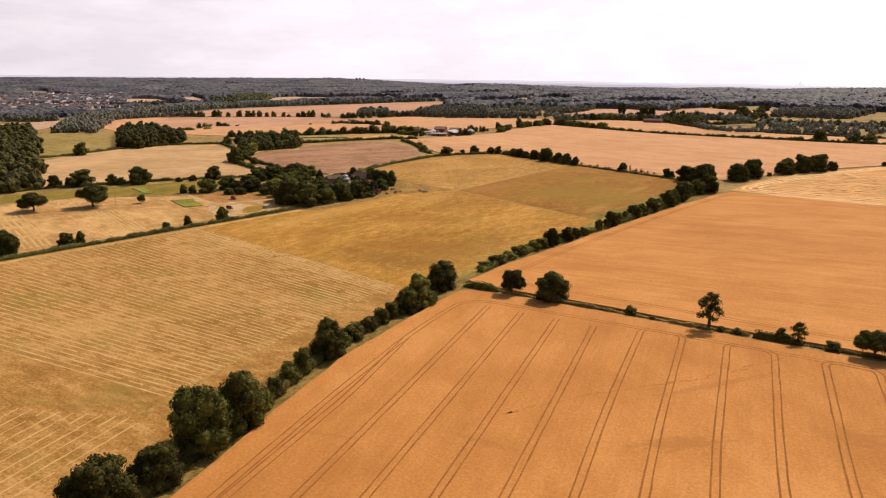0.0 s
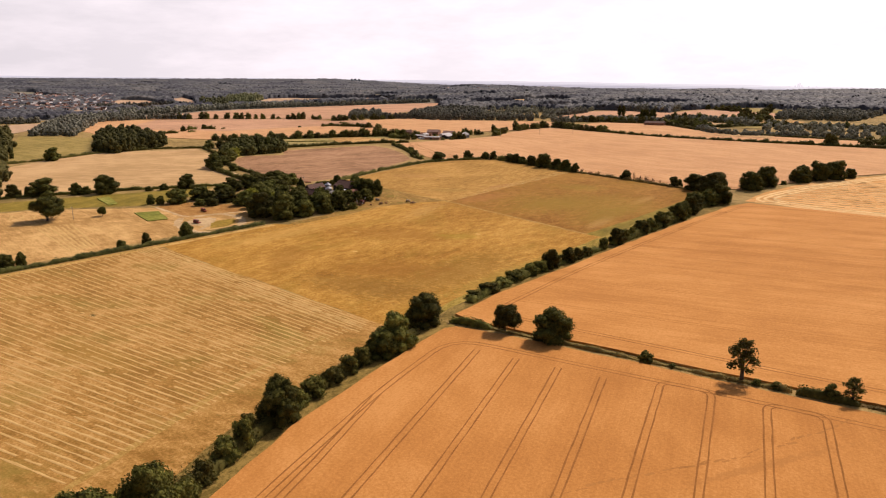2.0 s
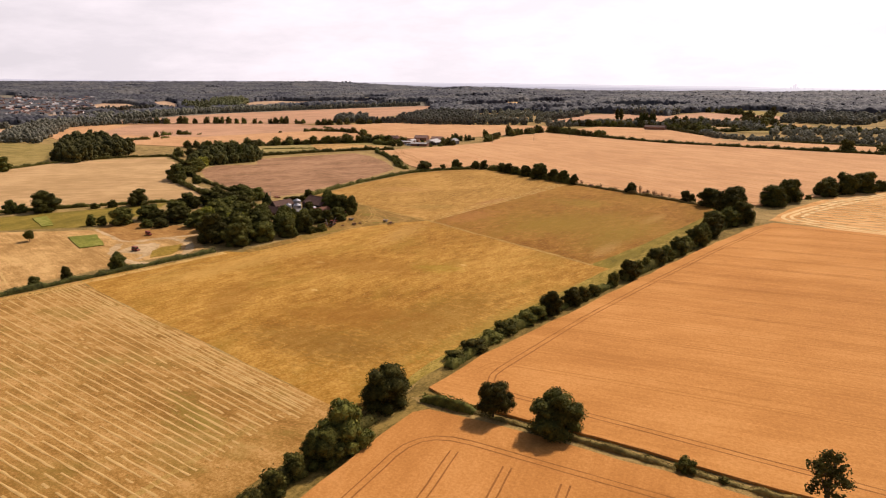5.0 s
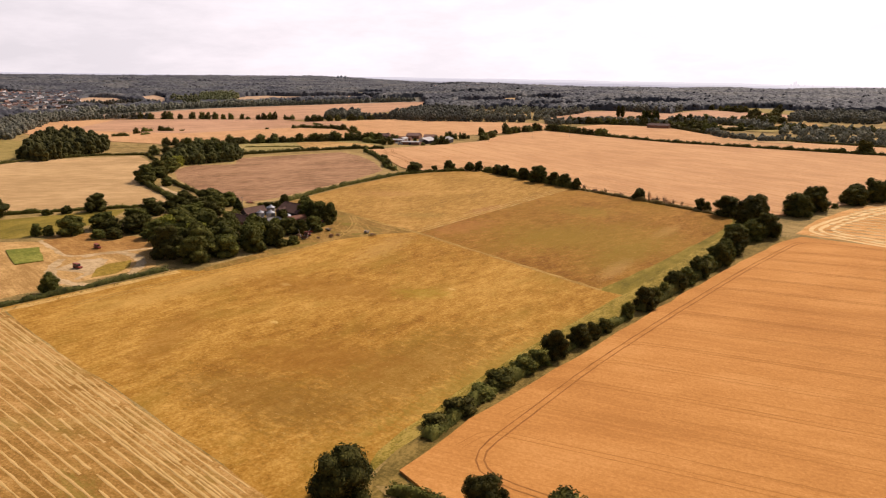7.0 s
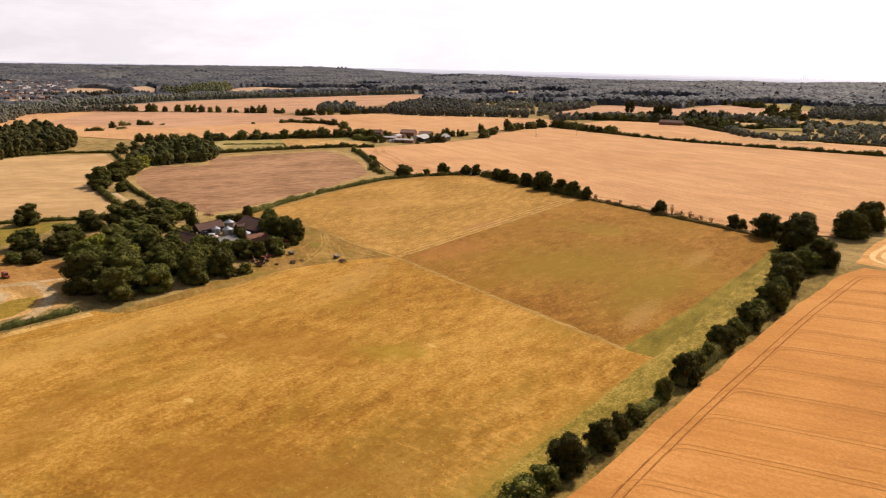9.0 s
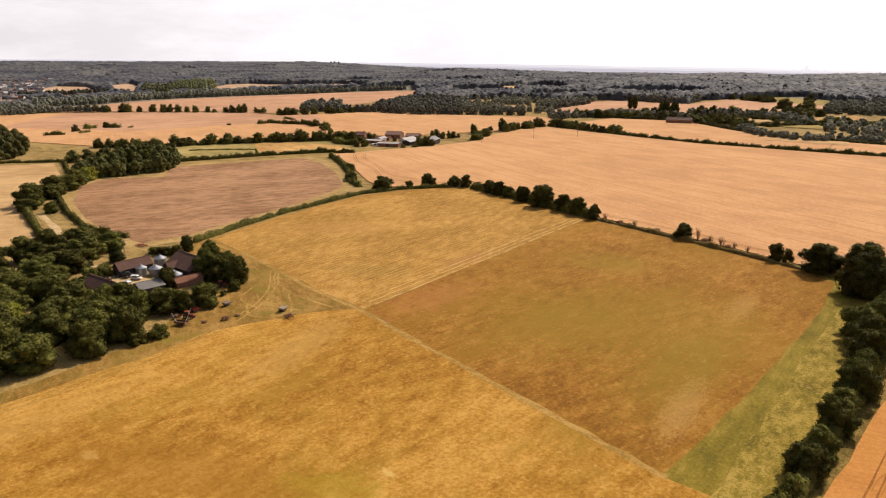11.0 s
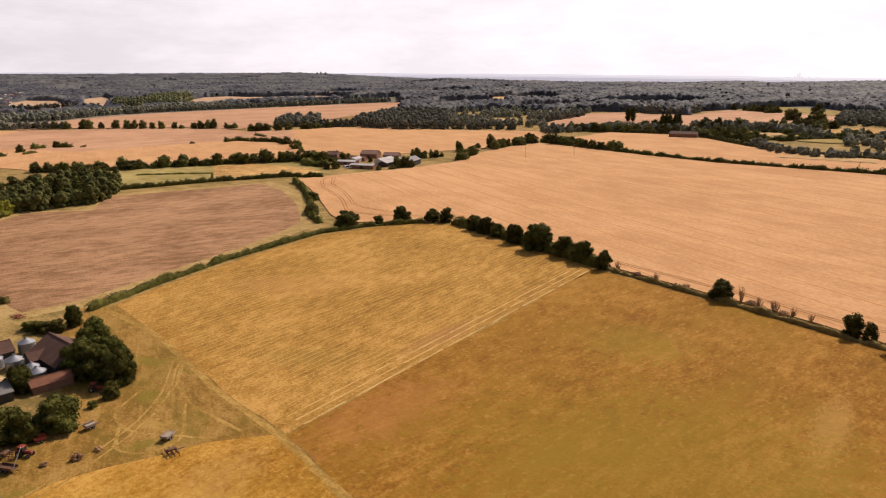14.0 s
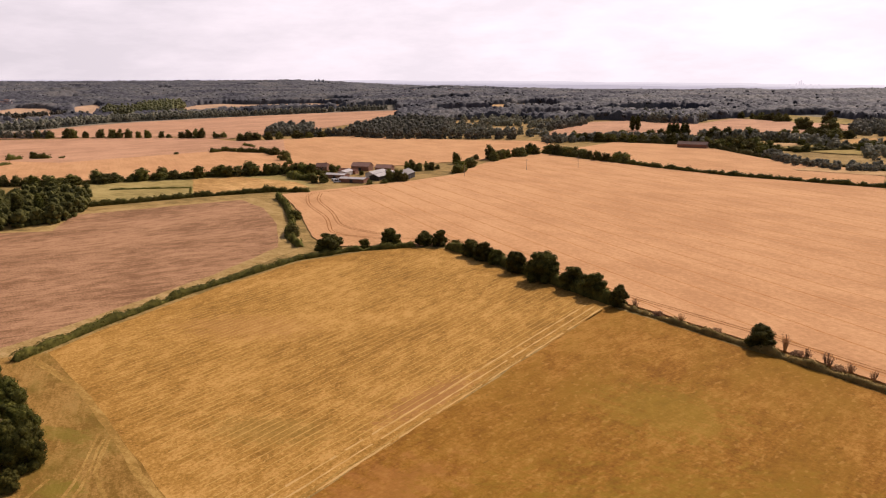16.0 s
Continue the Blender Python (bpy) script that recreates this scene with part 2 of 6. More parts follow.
M_MEADOW_B = field_mat("brown_meadow", (0.1753, 0.06969, 0.008425), (0.2773, 0.1247, 0.0161), (0.4098, 0.2011, 0.04006), patch=45, blotch=4.4, grain=1.1, along=80, stretch=1.8, streak=0.5, fleck=(0.254, 0.131, 0.0135), fleck_at=0.54, fleck_size=28, tufts=(((0.441, 0.234, 0.0522), 1.7, 0.55, 0.60), ((0.134, 0.0651, 0.00895), 1.3, 0.5, 0.64)), contrast=0.64, spots=((-226, 398, 30, 7, 100, (0.50, 0.30, 0.10), 0.4, 0.9), (-240, 480, 30, 7, 95, (0.50, 0.29, 0.09), 0.35, 1.2), (-270, 440, 75, 60, 40, (0.245, 0.158, 0.015), 0.5, 2.4), (-235, 420, 20, 60, 0, (0.23, 0.16, 0.017), 0.35, 2.0), (-300, 500, 30, 25, 0, (0.25, 0.165, 0.018), 0.5, 2.4), (-330, 420, 20, 40, 0, (0.36, 0.15, 0.04), 0.5, 4.0)))
M_MOWN = field_mat("mown_meadow", (0.2278, 0.1136, 0.01925), (0.3648, 0.189, 0.03619), (0.5286, 0.2946, 0.08019), patch=35, blotch=4, grain=0.9, along=93, stretch=2.0, streak=0.4, tufts=(((0.594, 0.332, 0.0933), 0.9, 0.6, 0.60),), contrast=0.75, spots=((-352, 468, 8, 30, 0, (0.34, 0.16, 0.05), 0.8, 2.0), (-372, 430, 26, 12, 30, (0.23, 0.15, 0.03), 0.4, 1.6), (-440, 470, 40, 20, 30, (0.40, 0.20, 0.06), 0.5, 3.0)))
M_PATH = field_mat("worn_grass_track", (0.1918, 0.1058, 0.01938), (0.2838, 0.1529, 0.03315), (0.3757, 0.2176, 0.06042), patch=14, blotch=3.5, grain=0.8, along=150, stretch=3, streak=0.5, fleck=(0.174, 0.124, 0.019), fleck_at=0.58, fleck_size=14, contrast=1.05, spots=((-386, 386, 9, 6, 30, (0.20, 0.15, 0.02), 0.8, 1.6), (-363, 372, 8, 4, 60, (0.20, 0.145, 0.022), 0.8, 1.6), (-371, 378, 7, 4, 20, (0.42, 0.26, 0.07), 0.7, 1.4), (-366, 340, 14, 4, 80, (0.21, 0.15, 0.02), 0.7, 1.8), (-410, 397, 14, 5, 20, (0.20, 0.15, 0.022), 0.7, 2.0)))
M_GREEN = field_mat("green_grass", (0.13, 0.10, 0.012), (0.21, 0.152, 0.018), (0.31, 0.215, 0.038), patch=20, blotch=5, along=95, stretch=10, streak=0.5, contrast=0.65, tufts=(((0.38, 0.265, 0.06), 1.6, 0.45, 0.62),))
M_VERGE = field_mat("verge_grass", (0.13, 0.098, 0.012), (0.235, 0.168, 0.022), (0.40, 0.275, 0.06), patch=10, blotch=2.5, grain=0.7, along=90, stretch=2, contrast=0.8, tufts=(((0.50, 0.33, 0.09), 1.2, 0.6, 0.58), ((0.10, 0.075, 0.01), 1.2, 0.6, 0.63)))
M_LUSH = field_mat("lush_grass", (0.13, 0.145, 0.018), (0.20, 0.20, 0.028), (0.29, 0.27, 0.055), patch=20, blotch=3)
M_OLIVE = field_mat("olive_pasture", (0.19, 0.145, 0.035), (0.29, 0.21, 0.055), (0.38, 0.27, 0.085), patch=50, blotch=9)
# pale and reddish stubble, each with its blue raised as a haze tint
M_PALE = field_mat("pale_stubble", (0.40, 0.245, 0.10), (0.50, 0.31, 0.135), (0.59, 0.375, 0.175), patch=60, blotch=9, along=30, stretch=10)
M_REDDISH = field_mat("reddish_stubble", (0.40, 0.215, 0.118), (0.485, 0.265, 0.15), (0.565, 0.32, 0.185), patch=90, blotch=18, grain=2, along=60, stretch=18)
M_BROWN = field_mat("brown_fallow", (0.1926, 0.09761, 0.046), (0.3227, 0.1719, 0.08556), (0.4431, 0.2464, 0.1288), patch=40, blotch=5, along=62, stretch=4, streak=0.7, contrast=0.95)
M_STUBBLE = field_mat("gold_stubble", (0.48, 0.225, 0.06), (0.60, 0.30, 0.09), (0.70, 0.38, 0.14), patch=40, blotch=9, along=5, stretch=14, streak=0.6)
M_LEFT = field_mat("cut_grass", (0.34, 0.185, 0.055), (0.48, 0.275, 0.09), (0.62, 0.38, 0.145), patch=30, blotch=6, along=172, stretch=5, streak=0.5)
M_PASTURE = field_mat("dry_green_pasture", (0.22, 0.17, 0.05), (0.32, 0.245, 0.08), (0.43, 0.33, 0.12), patch=40, blotch=8)
M_SWATH = plain_mat("cut_straw_swath", (0.66, 0.43, 0.17), (0.84, 0.60, 0.30), 1.2, 0.95, 0, 0.05)
M_TRACK_SOFT = plain_mat("soft_wheel_track", (0.35, 0.142, 0.032), (0.46, 0.198, 0.047), 0.8, 0.95, 0, 0.05)
M_TRACK_FAINT = plain_mat("faint_seed_row", (0.39, 0.163, 0.037), (0.47, 0.206, 0.05), 0.8, 0.95, 0, 0.05)
M_DUST = field_mat("dusty_earth", (0.38, 0.25, 0.115), (0.49, 0.335, 0.165), (0.60, 0.425, 0.235), patch=12, blotch=3)
M_MARGIN = field_mat("grass_margin", (0.115, 0.08, 0.018), (0.19, 0.128, 0.03), (0.29, 0.19, 0.05), patch=12, blotch=2.5, along=95, stretch=4)
M_PALE_GRASS = field_mat("bleached_grass", (0.44, 0.25, 0.065), (0.54, 0.325, 0.095), (0.64, 0.41, 0.14), patch=10, blotch=2, grain=0.6)
M_OLIVE_GRASS = field_mat("olive_grass", (0.20, 0.125, 0.014), (0.28, 0.18, 0.022), (0.38, 0.24, 0.04), patch=10, blotch=2, grain=0.6)
M_BROWN_GRASS = field_mat("brown_grass", (0.26, 0.12, 0.03), (0.36, 0.175, 0.045), (0.46, 0.25, 0.075), patch=10, blotch=2, grain=0.6)
M_OAK = foliage_mat("oak_leaves", (0.032, 0.036, 0.011), (0.185, 0.172, 0.034), 0.14, 0.6, 1.05)
M_ASH = foliage_mat("pale_leaves", (0.038, 0.043, 0.011), (0.20, 0.185, 0.038), 0.15, 0.7, 1.3)
M_YELLOW = foliage_mat("yellow_green_leaves", (0.09, 0.09, 0.012), (0.32, 0.285, 0.045), 0.22)
M_PINE = foliage_mat("dark_needles", (0.018, 0.022, 0.006), (0.06, 0.062, 0.016), 0.1)
M_HEDGE = foliage_mat("hedge_leaves", (0.038, 0.042, 0.011), (0.205, 0.182, 0.038), 0.2, 0.7, 1.35)
M_DRY = foliage_mat("dry_scrub", (0.32, 0.19, 0.10), (0.55, 0.35, 0.19), 0.4)
# grey-blue lift in the leaf colour imitates haze over the far woods
M_WOOD = foliage_mat("hazed_woodland_leaves", (0.045, 0.045, 0.050), (0.132, 0.127, 0.134), 0.1, rough=0.75, spec=0.14, patch=110.0)
M_MIDWOOD = foliage_mat("copse_leaves", (0.04, 0.044, 0.014), (0.23, 0.205, 0.06), 0.24)
M_BANK = foliage_mat("weedy_bank", (0.12, 0.09, 0.026), (0.33, 0.23, 0.075))
M_TUSSOCK = foliage_mat("rank_grass", (0.26, 0.2, 0.04), (0.58, 0.4, 0.12), 0.3)
# floor colour raised so the dark between far trees thins as under haze
M_SCRUB = field_mat("hazed_woodland_floor", (0.13, 0.118, 0.085), (0.19, 0.168, 0.12), (0.26, 0.225, 0.16), patch=200, blotch=40, grain=8)
# mid-distance leaves, lightened so that the colour carries some haze
M_FARWOOD = foliage_mat("hazed_hedgerow_leaves", (0.10, 0.10, 0.08), (0.38, 0.36, 0.25), 0.45, rough=0.7, spec=0.15)
M_COPSE = foliage_mat("dark_copse_leaves", (0.034, 0.038, 0.014), (0.18, 0.168, 0.044), 0.16, 0.6, 1.2)
# yellow-green leaves, lightened for haze like the hedgerow wood
M_PALEWOOD = foliage_mat("hazed_pale_wood_leaves", (0.12, 0.125, 0.06), (0.33, 0.325, 0.15), 0.3)
# stubble dulled towards beige, haze mixed into its colour
M_WHEAT_DIM = field_mat("hazed_stubble", (0.42, 0.27, 0.16), (0.50, 0.325, 0.195), (0.58, 0.385, 0.24), patch=120, blotch=20, grain=2.0, along=-25, stretch=18)
M_MOWN_ROW = plain_mat("dry_mown_row", (0.43, 0.25, 0.062), (0.58, 0.36, 0.105), 1.2, 0.95, 0, 0.05)
M_WORN = field_mat("worn_trackway", (0.265, 0.15, 0.031), (0.35, 0.203, 0.048), (0.44, 0.27, 0.075), patch=10, blotch=2.5, grain=0.8)
M_EDGE = field_mat("dry_field_edge", (0.288, 0.1865, 0.06), (0.378, 0.2503, 0.0864), (0.468, 0.3185, 0.132), patch=14, blotch=3)
M_BARK = plain_mat("bark", (0.06, 0.045, 0.03), (0.13, 0.10, 0.07), 0.4, 0.9)


# ---- ground ----
def smooth(a, b, x):
    u = min(max((x - a) / (b - a), 0.0), 1.0)
    return u * u * (3 - 2 * u)


NEAR_RIDGE = ((60, 22), (106, 22), (122, 28), (129, 36), (136, 12), (142, 0), (200, 0))
RIDGE = ((60, -60), (106, -60), (122, -50), (131, -12), (140, 30), (148, 42), (163, 62), (200, 60))


def height(x, y):
    """Flat farmland that runs out into low wooded ridges, higher to the west."""
    r = math.hypot(x, y)
    if r < 1600:
        return 0.0
    a = math.degrees(math.atan2(y, x)) % 360
    if a > 280:
        a -= 360
    top = RIDGE[0][1] if a < RIDGE[0][0] else RIDGE[-1][1]
    for (a0, h0), (a1, h1) in zip(RIDGE, RIDGE[1:]):
        if a0 <= a < a1:
            top = h0 + (h1 - h0) * (a - a0) / (a1 - a0)
    near = 0.0
    for (a0, h0), (a1, h1) in zip(NEAR_RIDGE, NEAR_RIDGE[1:]):
        if a0 <= a < a1:
            near = h0 + (h1 - h0) * (a - a0) / (a1 - a0)
    near *= smooth(1600, 2600, r) * (1 - smooth(2700, 3700, r))
    roll = noise.noise((x / 900, y / 900, 3.0)) * 4 * smooth(2000, 3000, r)
    return top * smooth(1600, 4300, r) + near + roll


def np_mesh(name, verts, faces, mats):
    me = bpy.data.meshes.new(name)
    verts, faces = np.asarray(verts, np.float32), np.asarray(faces, np.int32)
    k = faces.shape[1]
    me.vertices.add(len(verts))
    me.vertices.foreach_set("co", verts.ravel())
    me.loops.add(faces.size)
    me.loops.foreach_set("vertex_index", faces.ravel())
    me.polygons.add(len(faces))
    me.polygons.foreach_set("loop_start", np.arange(0, faces.size, k, dtype=np.int32))
    me.update(calc_edges=True)
    for m in mats:
        me.materials.append(m)
    return me


def part(name, bm, material, parent=None, label=""):
    me = bpy.data.meshes.new(name)
    bm.to_mesh(me)
    bm.free()
    me.materials.append(material)
    ob = new(name, me)
    if parent:
        ob.parent = parent
    return tagged(ob, label)


def thing(name, label, category, m=None, group="", kind=""):
    ob = new(name)
    ob.empty_display_size = 0.5
    if m is not None:
        ob.matrix_basis = m
    return tagged(ob, label, category, group, kind)


def build_ground():
    rings = [0, 120, 240, 400, 600, 800, 1000, 1300, 1600] + [1600 + 150 * i for i in range(1, 22)]
    sectors = 144
    verts, faces = [], []
    for r in rings[1:]:
        for s in range(sectors):
            a = 2 * math.pi * s / sectors
            x, y = r * math.cos(a), r * math.sin(a)
            verts.append((x, y, height(x, y)))
    for i in range(len(rings) - 2):
        for s in range(sectors):
            t = (s + 1) % sectors
            faces.append((i * sectors + s, (i + 1) * sectors + s, (i + 1) * sectors + t, i * sectors + t))
    bm = bmesh.new()
    vs = [bm.verts.new(v) for v in verts]
    for f in faces:
        bm.faces.new([vs[k] for k in f])
    bm.faces.new(vs[:sectors])
    g = part("ground", bm, M_GROUND)
    tagged(g, "dry grassland and farmland reaching the horizon", "ground", kind="structure")


build_ground()


def build_wood_floor():
    """Undergrowth under the far woods, lightened for haze, a little above the open ground."""
    bm, rows = bmesh.new(), []
    for r in [1650 + 150 * i for i in range(21)]:
        rows.append([])
        for s in range(41):
            a = radians(82 + 2.5 * s)
            x, y = r * math.cos(a), r * math.sin(a)
            rows[-1].append(bm.verts.new((x, y, height(x, y) + 0.35)))
    for lo, hi in zip(rows, rows[1:]):
        for k in range(40):
            bm.faces.new((lo[k], hi[k], hi[k + 1], lo[k + 1]))
    tagged(part("woodland_ground", bm, M_SCRUB), "dark undergrowth beneath the far woods", "ground", kind="structure")


build_wood_floor()


def poly_mesh(corners, z, drape=False, thick=0.0, wobble=0.0):
    """A field: an outline with slightly uneven edges; thick fields stand as a crop with sides."""
    rng = random.Random(len(corners) * 7 + int(corners[0][0]))
    pts = []
    for (x0, y0), (x1, y1) in zip(corners, corners[1:] + corners[:1]):
        n = max(1, int(math.hypot(x1 - x0, y1 - y0) / 9)) if wobble else 1
        for k in range(n):
            u = k / n
            j = wobble if k else 0
            pts.append((x0 + (x1 - x0) * u + rng.uniform(-j, j), y0 + (y1 - y0) * u + rng.uniform(-j, j)))
    bm = bmesh.new()
    if sum(a[0] * b[1] - b[0] * a[1] for a, b in zip(pts, pts[1:] + pts[:1])) < 0:
        pts.reverse()
    bm.faces.new([bm.verts.new((x, y, z)) for x, y in pts])
    bm.normal_update()
    if drape:
        xs, ys = [p[0] for p in pts], [p[1] for p in pts]
        for k in range(int(min(xs) // 60), int(max(xs) // 60) + 1):
            bmesh.ops.bisect_plane(bm, geom=bm.verts[:] + bm.edges[:] + bm.faces[:], plane_co=(k * 60, 0, 0), plane_no=(1, 0, 0))
        for k in range(int(min(ys) // 60), int(max(ys) // 60) + 1):
            bmesh.ops.bisect_plane(bm, geom=bm.verts[:] + bm.edges[:] + bm.faces[:], plane_co=(0, k * 60, 0), plane_no=(0, 1, 0))
        for v in bm.verts:
            v.co.z += height(v.co.x, v.co.y)
    elif thick:
        ext = bmesh.ops.extrude_face_region(bm, geom=bm.faces[:])
        bmesh.ops.translate(bm, vec=(0, 0, thick), verts=[v for v in ext["geom"] if isinstance(v, bmesh.types.BMVert)])
        bmesh.ops.recalc_face_normals(bm, faces=bm.faces[:])
    bm.normal_update()
    bmesh.ops.triangulate(bm, faces=bm.faces[:])
    return bm


def field(name, label, corners, mat, z=0.05, thick=0.0, drape=False, wobble=0.6):
    ob = part(name, poly_mesh(corners, z, drape, thick, wobble), mat)
    return tagged(ob, label, "field", kind="structure")


def ribbon(path, offset, width, z, jitter=0.0, rng=None):
    """A strip along a path, offset to its left."""
    bm = bmesh.new()
    prev = None
    pts = []
    for (x0, y0), (x1, y1) in zip(path, path[1:]):
        n = max(1, int(math.hypot(x1 - x0, y1 - y0) / 5))
        pts += [(x0 + (x1 - x0) * k / n, y0 + (y1 - y0) * k / n) for k in range(n)]
    pts.append(path[-1])
    for i, (x, y) in enumerate(pts):
        a, b = pts[max(i - 1, 0)], pts[min(i + 1, len(pts) - 1)]
        d = Vector((b[0] - a[0], b[1] - a[1])).normalized()
        nx, ny = -d.y, d.x
        o = offset + (rng.uniform(-jitter, jitter) if rng else 0)
        w = width / 2 * (rng.uniform(0.75, 1.25) if rng else 1)
        row = [bm.verts.new((x + nx * (o + s), y + ny * (o + s), z)) for s in (-w, w)]
        if prev:
            bm.faces.new((prev[0], row[0], row[1], prev[1]))
        prev = row
    bmesh.ops.recalc_face_normals(bm, faces=bm.faces[:])
    for f in bm.faces:
        if f.normal.z < 0:
            f.normal_flip()
    return bm


def curve_path(*pts):
    """Rounds the corners of a path."""
    out = [pts[0]]
    for a, b, c in zip(pts, pts[1:], pts[2:]):
        va, vc = Vector(a) - Vector(b), Vector(c) - Vector(b)
        r = min(14.0, va.length * 0.45, vc.length * 0.45)
        p, q = Vector(b) + va.normalized() * r, Vector(b) + vc.normalized() * r
        for k in range(6):
            u = k / 5
            out.append(tuple(p * (1 - u) ** 2 + Vector(b) * 2 * u * (1 - u) + q * u ** 2))
    out.append(pts[-1])
    return out


def tramline(parent, path, z, rng, mat=None, wide=0.42):
    # flat strips on top of the crop; their darker colour includes groove shade
    z += 0.0015 * (len(parent.children) % 40)
    for off in (-0.95, 0.95):
        part("tramline", ribbon(path, off, wide, z, 0.08, rng), mat or M_TRACK, parent)


def windrow(parent, a, b, rng, wide=0.9, tall=0.28, z=0.06, mat=None):
    """A raked ridge of hay, uneven and broken here and there."""
    d = Vector((b[0] - a[0], b[1] - a[1]))
    n = max(2, int(d.length / 3.0))
    nx, ny = -d.normalized().y, d.normalized().x
    bm, prev = bmesh.new(), None
    for i in range(n + 1):
        u = i / n
        x, y = a[0] + d.x * u, a[1] + d.y * u
        o, w, h = rng.uniform(-0.1, 0.1), wide / 2 * rng.uniform(0.4, 1.2), tall * rng.uniform(0.3, 1.2)
        row = [bm.verts.new((x + nx * (o + s), y + ny * (o + s), z + k)) for s, k in ((-w, 0), (-w * 0.3, h), (w * 0.35, h * 0.9), (w, 0))]
        if prev and rng.random() > 0.07:
            for j in range(3):
                bm.faces.new((prev[j], row[j], row[j + 1], prev[j + 1]))
        prev = row
    bmesh.ops.recalc_face_normals(bm, faces=bm.faces[:])
    for f in bm.faces:
        if f.normal.z < 0:
            f.normal_flip()
    part("windrow", bm, mat or M_WINDROW, parent)


def inside(x, y, poly):
    hit = False
    for (x0, y0), (x1, y1) in zip(poly, poly[1:] + poly[:1]):
        if (y0 > y) != (y1 > y) and x < x0 + (y - y0) * (x1 - x0) / (y1 - y0):
            hit = not hit
    return hit


def chords(poly, p, d, trim=2.0):
    """The stretches of the line through p along d that lie inside an outline."""
    d = Vector(d).normalized()
    hits = []
    for (x0, y0), (x1, y1) in zip(poly, poly[1:] + poly[:1]):
        ex, ey = x1 - x0, y1 - y0
        det = ex * d.y - ey * d.x
        if abs(det) > 1e-9:
            u = ((p[0] - x0) * d.y - (p[1] - y0) * d.x) / det
            if 0 <= u < 1:
                hits.append((x0 + ex * u - p[0]) * d.x + (y0 + ey * u - p[1]) * d.y)
    hits.sort()
    return [((p[0] + d.x * (a + trim), p[1] + d.y * (a + trim)), (p[0] + d.x * (b - trim), p[1] + d.y * (b - trim))) for a, b in zip(hits[::2], hits[1::2]) if b - a > 3 * trim]


# ---- fields ----
rows_rng = random.Random(5)
wheat_near = field("wheat_field", "ripe golden wheat with paired tractor tramlines", [(-131, 61), (-147, 97), (-161, 131), (-171, 172), (-178, 208), (-176, 212), (-160, 216), (-135, 220), (-86, 227), (-34, 235), (60, 248), (260, 279), (260, -160), (-50, -160)], M_WHEAT, 0.02, 0.65)
TOP = 0.68
tramline(wheat_near, curve_path((-40, -160), (-124, 66), (-142, 112), (-159, 160), (-170, 203), (-130, 210), (-92, 217), (-33, 227), (250, 270)), TOP, rows_rng)
tramline(wheat_near, curve_path((-35, -160), (-120, 62), (-140, 118), (-158, 158)), TOP, rows_rng)
for k in range(14):
    hx, hy = -157 + 13.6 * k, 200 + 2.3 * k
    lean = (0.353, -0.936)
    hook = 1 if k % 2 else -1
    tramline(wheat_near, curve_path((hx - 9 * 0.94 * hook, hy + 6 - 1.4 * hook), (hx, hy + 6), (hx + lean[0] * 60, hy + lean[1] * 60), (hx + lean[0] * 330, hy + lean[1] * 330)) if k > 3 else [(hx, hy), (hx + lean[0] * 330, hy + lean[1] * 330)], TOP, rows_rng)

for k in range(40):                      # a broken line of beaten-down ears across the rows
    u = k / 39
    x, y = -101 + 46 * u + rows_rng.uniform(-0.8, 0.8), 134 + 90 * u + 3 * math.sin(7 * u) + rows_rng.uniform(-0.8, 0.8)
    if rows_rng.random() < 0.8:
        d = rows_rng.uniform(0.6, 1.5)
        part("lodged_patch", ribbon([(x, y), (x + d * 0.5, y + d), (x + d * 0.9, y + 2 * d)], 0, rows_rng.uniform(0.3, 0.8), TOP + 0.01, 0.3, rows_rng), M_FLAT, wheat_near)


wheat_mid = field("wheat_field", "ripe golden wheat beyond the cross hedge", [(-185.0, 222), (-188.2, 250), (-188.3, 289), (-188.6, 350), (-188.6, 423), (-186, 489), (-181, 508), (-95, 512), (20, 525), (300, 545), (300, 292), (60, 256), (-34, 241.5), (-86, 233.5), (-113, 229.5), (-135, 227), (-160, 222.5), (-176, 220)], M_WHEAT_B, 0.02, 0.65)
tramline(wheat_mid, curve_path((290, 300), (60, 264), (-86, 243), (-176, 231), (-181, 297), (-182, 350), (-182, 430), (-179, 500), (-100, 505), (280, 537)), TOP, rows_rng)
for k in range(13):
    y = 250 + 18.6 * k
    tramline(wheat_mid, curve_path((-181.5, y - 12), (-181, y - 2), (-150, y + 7), (290, y + 121)), TOP, rows_rng, M_TRACK_FAINT if k % 2 else M_TRACK_SOFT, 0.28)
    part("seed_row", ribbon([(-150, y + 13), (290, y + 127)], 0, 0.3, TOP + 0.01, 0.2, rows_rng), M_TRACK_FAINT, wheat_mid)


stubble_field = field("stubble_field", "freshly combined gold stubble in swaths", [(-186, 516), (-95, 514), (300, 550), (420, 1000), (60, 830), (-118, 735), (-160, 664), (-178, 622), (-187, 560)], M_STUBBLE, 0.04)
for k in range(17):
    y = 519 + 8.0 * k
    windrow(stubble_field, (-180 + 0.35 * k, y), (200, y + 33), rows_rng, 1.9, 0.3, 0.05, M_SWATH)
for off in (0, 4, 9):
    pth = curve_path((-60, 515 + off), (-150 + off, 513 + off), (-184 + off, 524 + off), (-182 + off, 556), (-170 + off, 612), (-128 + off, 720))
    part("combine_track", ribbon(pth, 0, 2.3, 0.09 + 0.003 * off, 0.3, rows_rng), M_SWATH, stubble_field)

